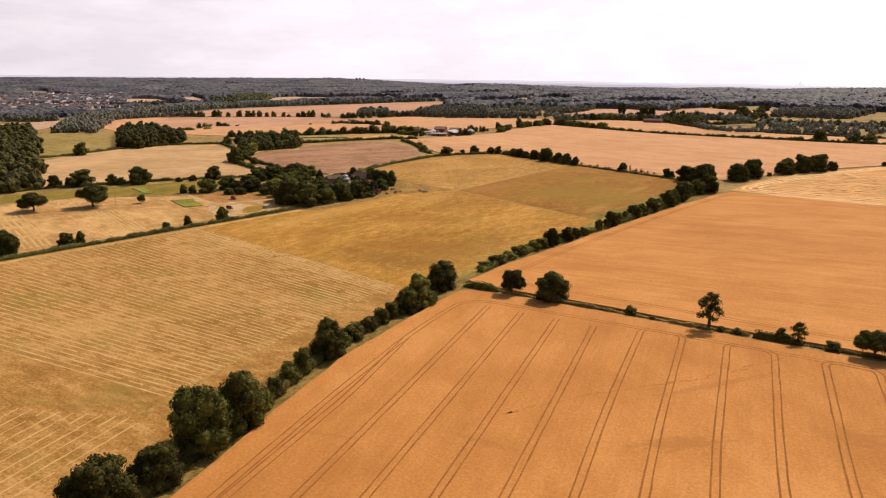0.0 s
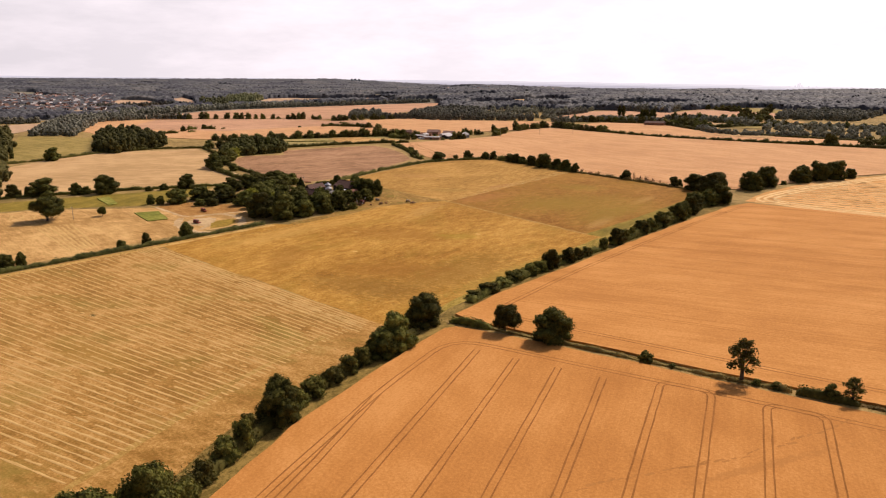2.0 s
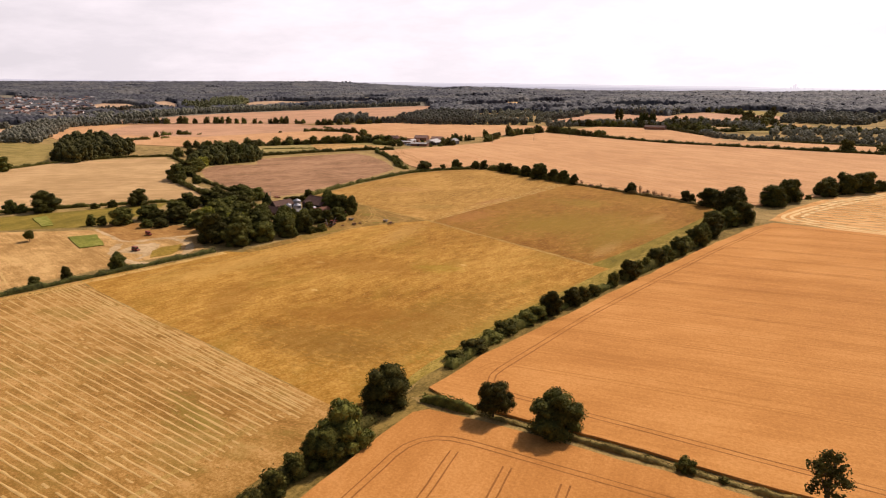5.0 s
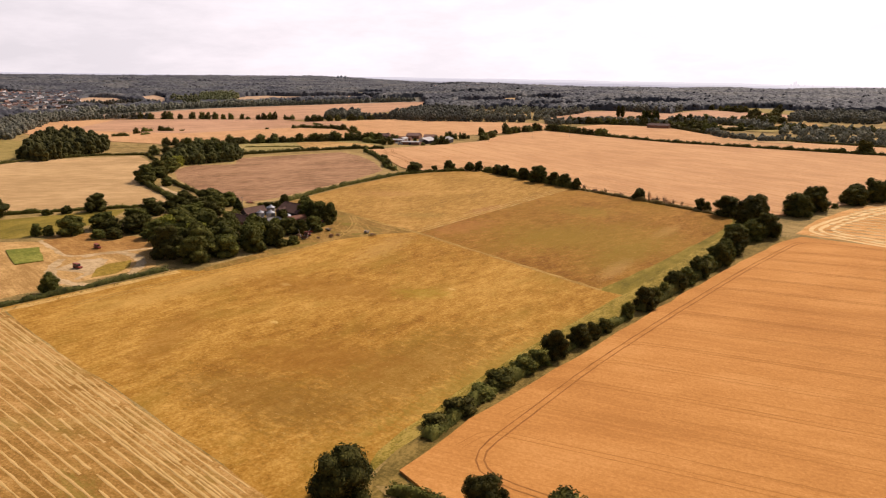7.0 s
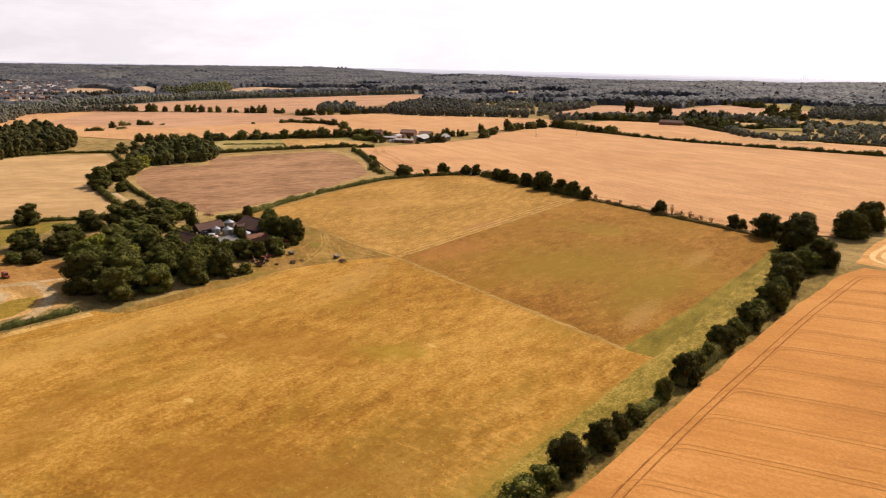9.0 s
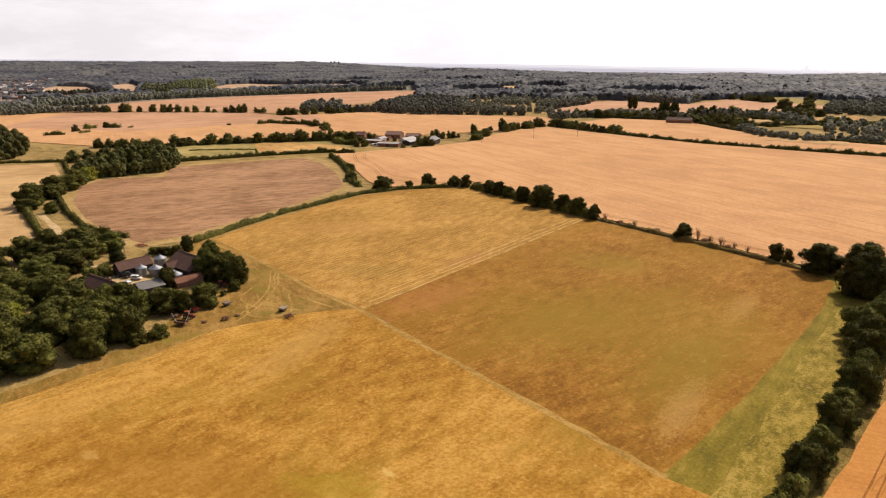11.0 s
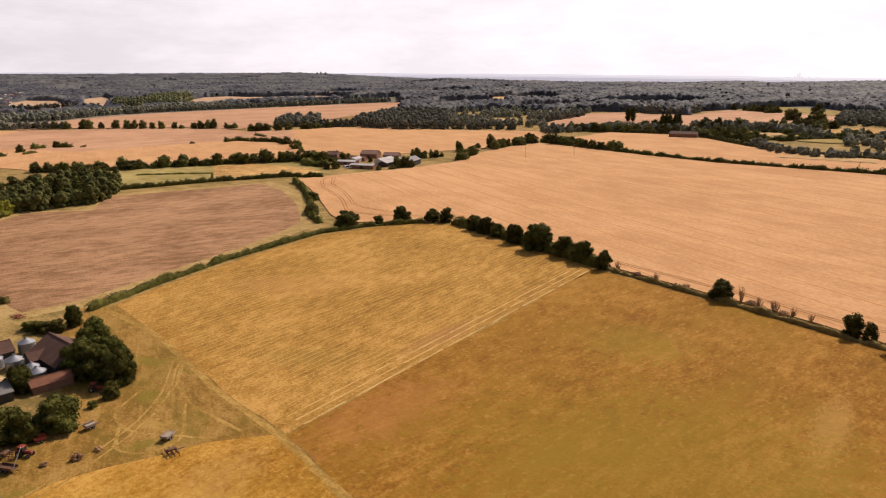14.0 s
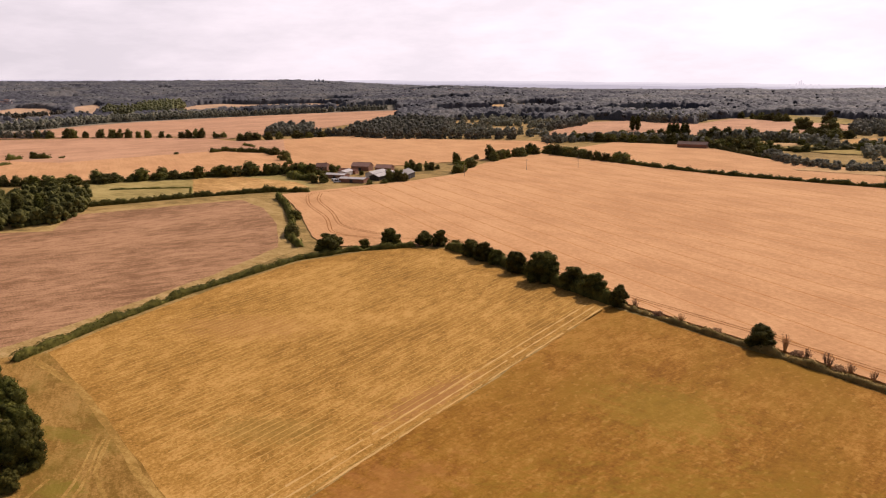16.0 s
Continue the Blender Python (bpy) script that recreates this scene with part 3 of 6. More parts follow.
hay_field = field("hay_field", "mown hay raked into pale rows", [(-376, 206), (-333, 203), (-249, 200), (-196, 198), (-186, 197), (-183, 165), (-172, 120), (-156, 85), (-144, 58), (-74, -140), (-420, -140), (-388, 40), (-377, 100)], M_HAY, 0.04)
for k in range(52):                      # rows fan out from the hedge
    u = k / 51
    windrow(hay_field, (-373, 36 + 166 * u), (-178 - 24 * min(u * 1.15, 1), 84 + 110 * u), rows_rng, 0.72, 0.045)
for k in range(16):                      # rows along the big hedge
    x = -168 - 3.3 * k
    windrow(hay_field, (x + 62, -100), (x - 2 - 0.2 * k, 74 - 2.2 * k), rows_rng, 0.6, 0.045)
for k in range(7):
    windrow(hay_field, (-370, 204.0 - 1.7 * k), (-205 + k, 197.5 - 1.6 * k), rows_rng, 0.7, 0.045)
part("grass_track", ribbon([(-379, 40), (-374, 100), (-373, 143), (-372, 193), (-371, 240), (-370, 274)], 0, 4.2, 0.09, 0.3, rows_rng), M_PALE_GRASS, hay_field)
part("wheel_track", ribbon([(-172, 74), (-184, 105), (-197, 140), (-205, 178)], 0, 2.2, 0.075, 0.3, rows_rng), M_WORN, hay_field)

meadow = field("meadow", "dry golden meadow grass with greener patches", [(-376, 206.5), (-333, 203.4), (-249, 200.4), (-190, 198), (-188, 210), (-193, 230), (-197, 260), (-198, 360), (-200, 366), (-218, 366), (-263, 377), (-309, 388), (-340, 395), (-352, 389), (-366, 362), (-361, 330), (-364, 280), (-372, 276), (-374, 240)], M_MEADOW, 0.045)
meadow_east = field("meadow", "brownish dry meadow with bare pale patches", [(-340, 395.5), (-309, 388), (-263, 377), (-217, 366), (-216.5, 400), (-216.5, 436), (-218.5, 500), (-222, 528), (-230, 537), (-290, 553), (-350, 566)], M_MEADOW_B, 0.05)
meadow_north = field("meadow", "freshly mown striped hay meadow", [(-340.5, 396), (-350.5, 567), (-390, 579), (-455, 597), (-478, 585), (-494, 540), (-489, 490), (-478, 440), (-470, 416), (-430, 410), (-372, 399)], M_MOWN, 0.05)
for k in range(54):
    for a, b in chords([(-346, 402), (-357, 562), (-455, 585), (-485, 540), (-482, 490), (-462, 424), (-400, 409)], (-347 - 2.4 * k, 480), (-0.055, 1.0)):
        windrow(meadow_north, a, b, rows_rng, 0.36, 0.05, 0.055, M_MOWN_ROW)
for k in (0, 3.2, 6.4):
    windrow(meadow_north, (-341 - k, 402), (-351 - k, 562), rows_rng, 0.7, 0.06, 0.055)
yard_grass = field("farm_verge", "worn grass apron beside the farmstead", [(-341, 396), (-372, 400), (-430, 411), (-470, 417), (-478, 405), (-440, 380), (-396, 368), (-372, 330), (-366, 282), (-361, 282), (-360, 330), (-363, 352), (-352, 382)], M_PATH, 0.055)
for path, w in (([(-466, 412), (-429, 411), (-370, 398), (-341, 395), (-309, 387), (-263, 377), (-216, 366)], 2.0), ([(-358, 225), (-356, 266), (-355, 300), (-358, 337), (-362, 356), (-376, 384), (-400, 402)], 0.7), ([(-361, 225), (-359, 266), (-358, 300), (-361, 337), (-365, 356), (-379, 384), (-403, 402)], 0.7), ([(-341.5, 398), (-352.5, 566)], 0.5), ([(-376, 372), (-366, 366), (-359, 369), (-357, 378), (-366, 384), (-378, 392)], 0.8), ([(-352, 384), (-362, 378), (-372, 372), (-384, 374), (-392, 386)], 0.8), ([(-400, 404), (-388, 394), (-372, 390), (-350, 390)], 1.0)):
    part("worn_track", ribbon(curve_path(*path), 0, w, 0.068 + 0.004 * len(yard_grass.children), 0.3, rows_rng), M_WORN, yard_grass)
field("grass_strip", "greener strip of grass along the hedge", [(-222, 364), (-198, 364), (-199, 440), (-205, 510), (-224, 540), (-246, 536), (-234, 440)], M_GREEN, 0.044)
field("grass_verge", "lush uneven verge under the hedgerow", [(-188, 212), (-192, 228), (-195, 260), (-196, 300), (-196, 360), (-197, 440), (-201, 500), (-214, 505), (-211, 440), (-207, 380), (-204, 300), (-201, 260), (-195, 225)], M_VERGE, 0.07)
field("grass_margin", "brown grass margin between wheat and hedge", [(-180, 219), (-184, 224), (-187.5, 250), (-188, 423), (-185, 506), (-203, 500), (-197, 423), (-195, 300), (-192, 228), (-187, 214)], M_MARGIN, 0.03)
field("grass_margin", "brown grass margin between wheat and hedge", [(-128, 61), (-144, 97), (-158, 131), (-169, 172), (-176, 213), (-190, 216), (-190, 180), (-174, 120), (-146, 55), (-66, -150), (-48, -150)], M_MARGIN, 0.025)

field("grass_margin", "pale grass margin round the fallow field", [(-482, 384), (-521, 381), (-570, 389), (-625, 404), (-690, 430), (-705, 462), (-672, 492), (-716, 526), (-662, 630), (-612, 618), (-560, 588), (-515, 556), (-499, 500), (-489, 450), (-479, 408)], M_EDGE, 0.03)
field("fallow_field", "brown fallow field with darker streaks", [(-489, 391), (-521, 390), (-569, 398), (-623, 414), (-674, 440), (-690, 468), (-664, 496), (-704, 524), (-660, 620), (-620, 610), (-572, 584), (-526, 550), (-507, 500), (-496, 450), (-487, 412)], M_BROWN, 0.06)
field("stubble_field", "pale beige stubble field", [(-830, 314), (-855, 389), (-806, 474), (-700, 440), (-640, 392), (-548, 364), (-522, 350), (-562, 286), (-601, 214), (-640, 195), (-790, 258)], M_PALE, 0.05)
field("pasture", "olive pasture beside the wood", [(-845, 275), (-870, 379), (-1071, 465), (-1199, 413)], M_OLIVE, 0.05)
field("pasture", "green paddock below the tree hedge", [(-592, 172), (-530, 330), (-500, 300), (-492, 256), (-537, 204), (-556, 157)], M_GREEN, 0.05)
cut_field = field("cut_field", "dry cut grass with mown strips", [(-386, 108), (-388, 193), (-388, 230), (-386, 272), (-415, 288), (-482, 254), (-534, 202), (-548, 155), (-480, 50), (-420, 20)], M_LEFT, 0.05)
for k in range(7):
    windrow(cut_field, (-469, 181 + 3.0 * k), (-398, 171 + 2.2 * k), rows_rng, 1.5, 0.06, 0.055)
for k in range(5):
    windrow(cut_field, (-500, 139 + 3.4 * k), (-396, 121 + 3.0 * k), rows_rng, 1.5, 0.06, 0.055)
for k in range(9):
    windrow(cut_field, (-545 + 3 * k, 150 + 6 * k), (-528 + 3 * k, 143 + 6 * k), rows_rng, 1.4, 0.08, 0.055)
field("allotment", "small bright green square of crop", [(-471, 239), (-438, 232), (-435, 243), (-464, 252)], M_LUSH, 0.09, 0.35)
field("allotment", "bright green strip of crop", [(-547, 248), (-513, 241), (-512, 247), (-546, 256)], M_LUSH, 0.09, 0.35)
field("rough_plot", "olive rough grass beside the ring track", [(-480, 259), (-434, 254), (-420, 289), (-436, 298), (-452, 294), (-478, 282), (-490, 272)], M_BROWN_GRASS, 0.07)
ring = field("bare_plot", "dusty bare ground with ring track", [(-416, 240), (-400, 246), (-404, 256), (-415, 264), (-424, 256)], M_DUST, 0.074)
for path, w in (([(-432, 250), (-416, 238), (-396, 234), (-382, 238), (-376, 247), (-381, 258), (-395, 270), (-408, 275), (-424, 274), (-429, 266), (-428, 258)], 4.5), ([(-480, 258), (-434, 253), (-428, 268), (-419, 288)], 2.5), ([(-420, 262), (-410, 258), (-398, 248), (-392, 240)], 3.0)):
    part("dusty_track", ribbon(curve_path(*path), 0, w, 0.075 + 0.002 * w, 0.4, rows_rng), M_DUST, ring)
field("rough_plot", "olive rough grass island in dust", [(-390, 245), (-388, 255), (-394, 264), (-405, 270), (-407, 260), (-403, 253)], M_OLIVE_GRASS, 0.1)

FAR_WHEAT = [(-653, 650), (-633, 710), (-618, 753), (-612, 794), (-640, 885), (-634, 962), (-555, 938), (-425, 906), (-318, 906), (-60, 920), (400, 1040), (380, 1000), (60, 835), (-122, 742), (-164, 668), (-182, 624), (-205, 560), (-240, 545), (-290, 559), (-350, 572), (-400, 589), (-455, 605), (-505, 565), (-530, 575), (-590, 615)]
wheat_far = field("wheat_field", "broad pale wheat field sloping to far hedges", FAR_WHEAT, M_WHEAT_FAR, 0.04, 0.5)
for k in range(30):
    for a, b in chords(FAR_WHEAT, (-430 + 6 * k, 600 + 14 * k), (1, -0.46), 9.0):
        part("tramline", ribbon([a, b], 0, 0.7, 0.55, 0.3, rows_rng), M_TRACK_FAR, wheat_far)
tramline(wheat_far, curve_path((-205, 568), (-240, 553), (-290, 567), (-350, 580), (-460, 614), (-500, 590), (-526, 585), (-560, 612), (-605, 634), (-640, 662), (-622, 710)), 0.555, rows_rng)
tramline(wheat_far, curve_path((-500, 600), (-535, 600), (-570, 625), (-612, 648), (-632, 668)), 0.555, rows_rng)
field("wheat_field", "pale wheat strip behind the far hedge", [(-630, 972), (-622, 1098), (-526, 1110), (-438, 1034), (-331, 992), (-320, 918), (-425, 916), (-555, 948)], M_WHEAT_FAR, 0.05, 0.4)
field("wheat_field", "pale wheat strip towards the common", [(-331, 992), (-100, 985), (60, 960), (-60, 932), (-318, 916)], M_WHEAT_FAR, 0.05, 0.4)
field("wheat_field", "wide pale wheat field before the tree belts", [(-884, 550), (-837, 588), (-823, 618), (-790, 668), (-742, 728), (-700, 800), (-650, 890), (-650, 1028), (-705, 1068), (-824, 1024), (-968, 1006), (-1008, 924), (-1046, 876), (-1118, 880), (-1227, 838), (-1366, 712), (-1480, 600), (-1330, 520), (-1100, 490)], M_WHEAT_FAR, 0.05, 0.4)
field("stubble_field", "reddish stubble end of the wheat field", [(-1005, 640), (-960, 790), (-880, 828), (-1000, 918), (-1046, 872), (-1118, 876), (-1227, 834), (-1362, 710), (-1200, 560)], M_REDDISH, 0.5)
field("pasture", "yellow-green pasture behind the fallow field", [(-748, 520), (-706, 605), (-672, 655), (-660, 690), (-705, 705), (-742, 715), (-790, 655), (-823, 605), (-840, 575), (-800, 530)], M_PASTURE, 0.05)
field("pasture", "dry paddock beside the far farm", [(-782, 655), (-763, 686), (-697, 695), (-664, 684), (-671, 648), (-703, 610)], M_LEFT, 0.07)
field("stubble_field", "reddish stubble beyond the tree line", [(-1470, 711), (-1493, 749), (-1500, 815), (-1531, 897), (-1528, 999), (-1482, 1149), (-1396, 1291), (-1317, 1374), (-1249, 1421), (-1194, 1315), (-1133, 1183), (-1085, 1034), (-1076, 955), (-1082, 886), (-1188, 864), (-1329, 768), (-1379, 711)], M_REDDISH, 0.9, 0, True)
field("stubble_field", "reddish stubble among the woods", [(-738, 1137), (-776, 1227), (-792, 1363), (-756, 1407), (-688, 1400), (-638, 1386), (-626, 1520), (-493, 1480), (-438, 1452), (-433, 1302), (-497, 1234), (-587, 1168), (-670, 1139)], M_REDDISH, 0.9, 0, True)
FAR_FIELDS = (
    ("distant gold field among woods", M_WHEAT_DIM, [(-2143, 966), (-2201, 1027), (-2119, 1067), (-1964, 1022), (-1829, 999), (-1715, 906), (-1702, 862), (-1895, 882), (-2028, 929)]),
    ("distant pale strip below the town", M_WHEAT_DIM, [(-1834, 657), (-1855, 743), (-1707, 857), (-1657, 839), (-1671, 731), (-1760, 642)]),
    ("distant gold field before tree belts", M_WHEAT_DIM, [(-1462, 435), (-1458, 540), (-1319, 483), (-1254, 428), (-1215, 391), (-1201, 355)]),
    ("distant gold field among woods", M_WHEAT_DIM, [(-2132, 1138), (-2187, 1217), (-2019, 1160), (-1738, 1005), (-1821, 1006)]),
    ("distant gold field among woods", M_WHEAT_DIM, [(-1693, 1161), (-1857, 1278), (-1927, 1359), (-1912, 1425), (-1760, 1448), (-1638, 1510), (-1490, 1488), (-1469, 1433), (-1572, 1388), (-1673, 1275), (-1641, 1171)]),
    ("distant pale strip behind tree belts", M_PALE, [(-1654, 1006), (-1711, 1040), (-1711, 1076), (-1634, 1033)]),
    ("distant gold strip beside poplars", M_WHEAT_DIM, [(-1762, 1100), (-2007, 1228), (-1993, 1237), (-1748, 1109)]),
    ("distant pale strip behind the wood", M_PALE, [(-929, 1044), (-882, 1108), (-826, 1179), (-844, 1226), (-881, 1184), (-929, 1126)]),
    ("distant reddish stubble among woods", M_REDDISH, [(-1165, 1403), (-1201, 1462), (-1096, 1544), (-1043, 1488), (-1075, 1440)]),
    ("distant pale strip among woods", M_PALE, [(-1159, 1550), (-1172, 1608), (-1123, 1664), (-1032, 1656), (-1011, 1600), (-1095, 1562)]),
    ("distant pale plot among trees", M_PALE, [(-975, 1399), (-988, 1445), (-935, 1517), (-882, 1559), (-849, 1487), (-901, 1421)]),
    ("distant olive pasture below woods", M_OLIVE, [(-623, 1536), (-570, 1626), (-477, 1576), (-446, 1469), (-500, 1478)]),
    ("distant olive plot near the common", M_OLIVE, [(-450, 1133), (-423, 1181), (-384, 1170), (-366, 1102), (-404, 1101)]),
    ("distant pale plot behind the common", M_PALE, [(-479, 1135), (-480, 1168), (-434, 1201), (-428, 1178), (-451, 1139)]),
    ("distant dry pasture beside the common", M_LEFT, [(-393, 1167), (-413, 1235), (-380, 1297), (-358, 1266), (-343, 1161)]),
    ("distant dry plot at the common", M_PALE, [(-394, 966), (-383, 990), (-320, 1005), (-315, 967)]),
)
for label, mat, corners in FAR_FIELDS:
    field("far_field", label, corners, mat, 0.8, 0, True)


# ---- trees and hedges ----
def quads(points, normals, sizes, rng):
    """Leaf clumps: small four-cornered blades facing roughly along the normals."""
    n = len(points)
    nrm = normals + rng.normal(0, 0.30, (n, 3))
    nrm /= np.linalg.norm(nrm, axis=1)[:, None] + 1e-9
    t = np.cross(nrm, rng.normal(0, 1, (n, 3)))
    t /= np.linalg.norm(t, axis=1)[:, None] + 1e-9
    b = np.cross(nrm, t)
    s = sizes[:, None]
    lift = nrm * s * 0.25
    v = np.stack([points - t * s * 0.6, points + b * s * 0.45 + lift, points + t * s * 0.6, points - b * s * 0.45 + lift], 1).reshape(-1, 3)
    f = np.arange(4 * n).reshape(n, 4)
    return v, f


def ball(level):
    bm = bmesh.new()
    bmesh.ops.create_icosphere(bm, subdivisions=level, radius=1)
    v = np.array([x.co[:] for x in bm.verts])
    f = np.array([[x.index for x in q.verts] for q in bm.faces])
    bm.free()
    return v, f


BALL0, BALL1, BALL2 = ball(1), ball(2), ball(3)


def crown(seed, lobes, leaves, size, level=2, name="crown", mat=None, core=0.84, reach=(0.80, 1.26)):
    """A crown from lobes (x, y, z, r): knobbly dark cores inside a coat of leaf clumps with gaps."""
    rng = np.random.default_rng(seed)
    lobes = np.asarray(lobes, float)
    bv, bf = (BALL0, BALL1, BALL2)[level]
    V, F, off = [], [], 0
    for x, y, z, r in lobes:
        w = bv * (r * core) * (1 + rng.normal(0, 0.10, (len(bv), 1))) * (1, 1, 0.9) + (x, y, z)
        V.append(w)
        q = bf + off
        F.append(np.concatenate([q, q[:, 2:3]], 1))
        off += len(bv)
    share = lobes[:, 3] ** 2 / (lobes[:, 3] ** 2).sum()
    which = rng.choice(len(lobes), leaves * 2, p=share)
    d = rng.normal(0, 1, (leaves * 2, 3))
    d /= np.linalg.norm(d, axis=1)[:, None]
    r = lobes[which, 3]
    p = lobes[which, :3] + d * (r * rng.uniform(reach[0], reach[1], len(r)))[:, None] * (1, 1, 0.92)
    near = np.ones(len(p), bool)
    for k, (x, y, z, rr) in enumerate(lobes):
        near &= (which == k) | (np.linalg.norm(p - (x, y, z), axis=1) > rr * 0.86)
    p, d = p[near][:leaves], d[near][:leaves]
    v, f = quads(p, d, size * rng.uniform(0.6, 1.3, len(p)), rng)
    tri = np.concatenate(F)
    V.append(v)
    verts = np.concatenate(V)
    me = bpy.data.meshes.new(name)
    me.from_pydata(verts.tolist(), [], [tuple(t[:3]) for t in tri.tolist()] + (f + off).tolist())
    me.materials.append(mat or M_OAK)
    return me


def limb(bm, a, b, r0, r1, sides=7):
    a, b = Vector(a), Vector(b)
    q = (b - a).to_track_quat("Z", "Y")
    rings = []
    for p, r in ((a, r0), ((a + b) / 2 + Vector((0.1 * r0, 0, 0)), (r0 + r1) / 2), (b, r1)):
        rings.append([bm.verts.new(p + q @ Vector((r * math.cos(2 * math.pi * i / sides), r * math.sin(2 * math.pi * i / sides), 0))) for i in range(sides)])
    for lo, hi in zip(rings, rings[1:]):
        for i in range(sides):
            bm.faces.new((lo[i], lo[(i + 1) % sides], hi[(i + 1) % sides], hi[i]))
    bm.faces.new(rings[-1])


def lobes_round(seed, width, tall, bottom, count, spread=1.0):
    """Lobes in a full but uneven crown of that width, from bottom to tall: a few masses, each with knobs on it."""
    rng = random.Random(seed)
    deep = tall - bottom
    out = [(0, 0, bottom + deep * 0.48, min(width, deep) * 0.30)]
    masses = 5 if count < 12 else 7
    for i in range(masses):
        a = 2.39996 * i + rng.uniform(-0.5, 0.5)
        u = (i + 0.5) / masses
        r = width * rng.uniform(0.17, 0.235)
        z = bottom + deep * (0.80 - 0.56 * u) * rng.uniform(0.9, 1.08)
        z = min(max(z, bottom + r * 0.8), tall - r * 0.95)
        reach = (width / 2 - r) * min(1.0, 0.35 + 1.15 * u) * rng.uniform(0.8, 1.12) * spread
        mx, my = math.cos(a) * reach, math.sin(a) * reach
        out.append((mx, my, z, r))
        for k in range(max(1, count // masses)):
            b, e = rng.uniform(0, 6.283), rng.uniform(-0.35, 1.2)
            rr = r * rng.uniform(0.34, 0.58)
            d = r * rng.uniform(0.78, 1.05)
            x, y = mx + math.cos(b) * math.cos(e) * d, my + math.sin(b) * math.cos(e) * d
            out.append((x, y, min(max(z + math.sin(e) * d * 0.9, bottom + rr * 0.7), tall - rr * 0.8), rr))
    if bottom < 0.5:                                   # a skirt of low boughs
        for k in range(6):
            a, r = 1.047 * k + rng.uniform(-0.4, 0.4), width * rng.uniform(0.13, 0.19)
            reach = (width * 0.47 - r) * rng.uniform(0.75, 1.05)
            out.append((math.cos(a) * reach, math.sin(a) * reach, max(bottom, 0) + r * rng.uniform(0.6, 1.0), r))
    return out


def make_tree(name, label, seed, width, tall, bottom, count, leaves, size, mat, level=2, spread=1.0, lobes=None, core=0.84, reach=(0.80, 1.26)):
    t = thing(name, label, "tree")
    ls = lobes or lobes_round(seed, width, tall, bottom, count, spread)
    bm = bmesh.new()
    r = tall * 0.032
    limb(bm, (0, 0, -0.3), (0, 0, bottom + (tall - bottom) * 0.35), r * 1.25, r * 0.7)
    for x, y, z, _ in ls[1:7]:
        limb(bm, (0, 0, bottom * 0.8), (x * 0.8, y * 0.8, z), r * 0.5, r * 0.15, 5)
    part("trunk", bm, M_BARK, t)
    c = new("crown", crown(seed, ls, leaves, size, level, "crown", mat, core, reach))
    c.parent = t
    return t


def make_bush(name, label, seed, width, tall, count, leaves, size, mat, level=1):
    ls = [(x, y, max(z, r * 0.55), r) for x, y, z, r in lobes_round(seed, width, tall, 0.0, count)]
    b = new(name, crown(seed, ls, leaves, size, level, name, mat))
    return tagged(b, label, "bush")


library = {}


def stock(key, ob):
    library[key] = ob
    return ob


for i in range(5):
    stock("oak%d" % i, make_tree("oak_tree", "broad dark green oak in full leaf", 11 + i, 12, 12, -0.7, 42, 4400, 0.46, M_OAK, 1, core=0.82, reach=(0.80, 1.22)))
for i in range(3):
    stock("field%d" % i, make_tree("oak_tree", "spreading dark oak on a short trunk", 16 + i, 12, 11, 1.7, 42, 5200, 0.42, M_OAK, 1, core=0.80, reach=(0.80, 1.22)))
for i in range(4):
    stock("elm%d" % i, make_tree("oak_tree", "rounded dark green broadleaf tree", 23 + i, 12, 12, -0.9, 35, 2000, 0.58, M_OAK, 1, core=0.86, reach=(0.84, 1.17)))
for i in range(3):
    stock("ash%d" % i, make_tree("ash_tree", "paler green rounded tree in leaf", 31 + i, 11, 12, -0.9, 35, 2000, 0.58, M_ASH, 1, core=0.86, reach=(0.84, 1.17)))
stock("yellow", make_tree("willow_tree", "bushy yellow-green rounded tree", 41, 12, 11, -0.8, 35, 2600, 0.5, M_YELLOW, 1, core=0.86, reach=(0.84, 1.17)))
stock("sparse", make_tree("ash_tree", "thin open-crowned tree with bare lower trunk", 47, 9.5, 12.5, 3.4, 9, 1500, 0.5, M_OAK, 1, 1.15,
                          [(0.2, 0, 7.6, 1.2), (2.3, 0.4, 7.4, 1.0), (-2.4, -0.6, 7.0, 1.1), (0.6, 2.3, 8.2, 1.05), (-0.6, -2.3, 7.6, 1.1), (1.0, -0.4, 10.9, 1.15), (-1.3, 0.8, 10.0, 1.1), (2.2, -1.7, 5.2, 0.9), (-2.0, 1.6, 5.0, 0.95),
                           (1.6, 1.4, 9.7, 0.95), (-2.6, 0.8, 8.7, 0.85), (0.4, -1.5, 9.3, 1.0), (3.2, 0.6, 8.9, 0.7), (0.2, 0.3, 11.9, 0.7), (-3.0, -1.2, 5.9, 0.75), (1.2, 2.0, 4.4, 0.8), (-0.8, -1.8, 4.2, 0.75), (3.1, -0.4, 6.2, 0.7)], 0.36, (0.35, 1.45)))
stock("conifer", make_tree("conifer_tree", "dark conical evergreen tree", 51, 6, 10, 0.6, 8, 1500, 0.5, M_PINE, 1, 1.0,
                           [(0, 0, 1.9, 2.3), (0.5, 0.3, 3.3, 1.9), (-0.4, 0.3, 4.6, 1.6), (0.2, -0.4, 5.9, 1.25), (0, 0.2, 7.2, 0.95), (0, 0, 8.4, 0.65), (0, 0, 9.4, 0.4)]))
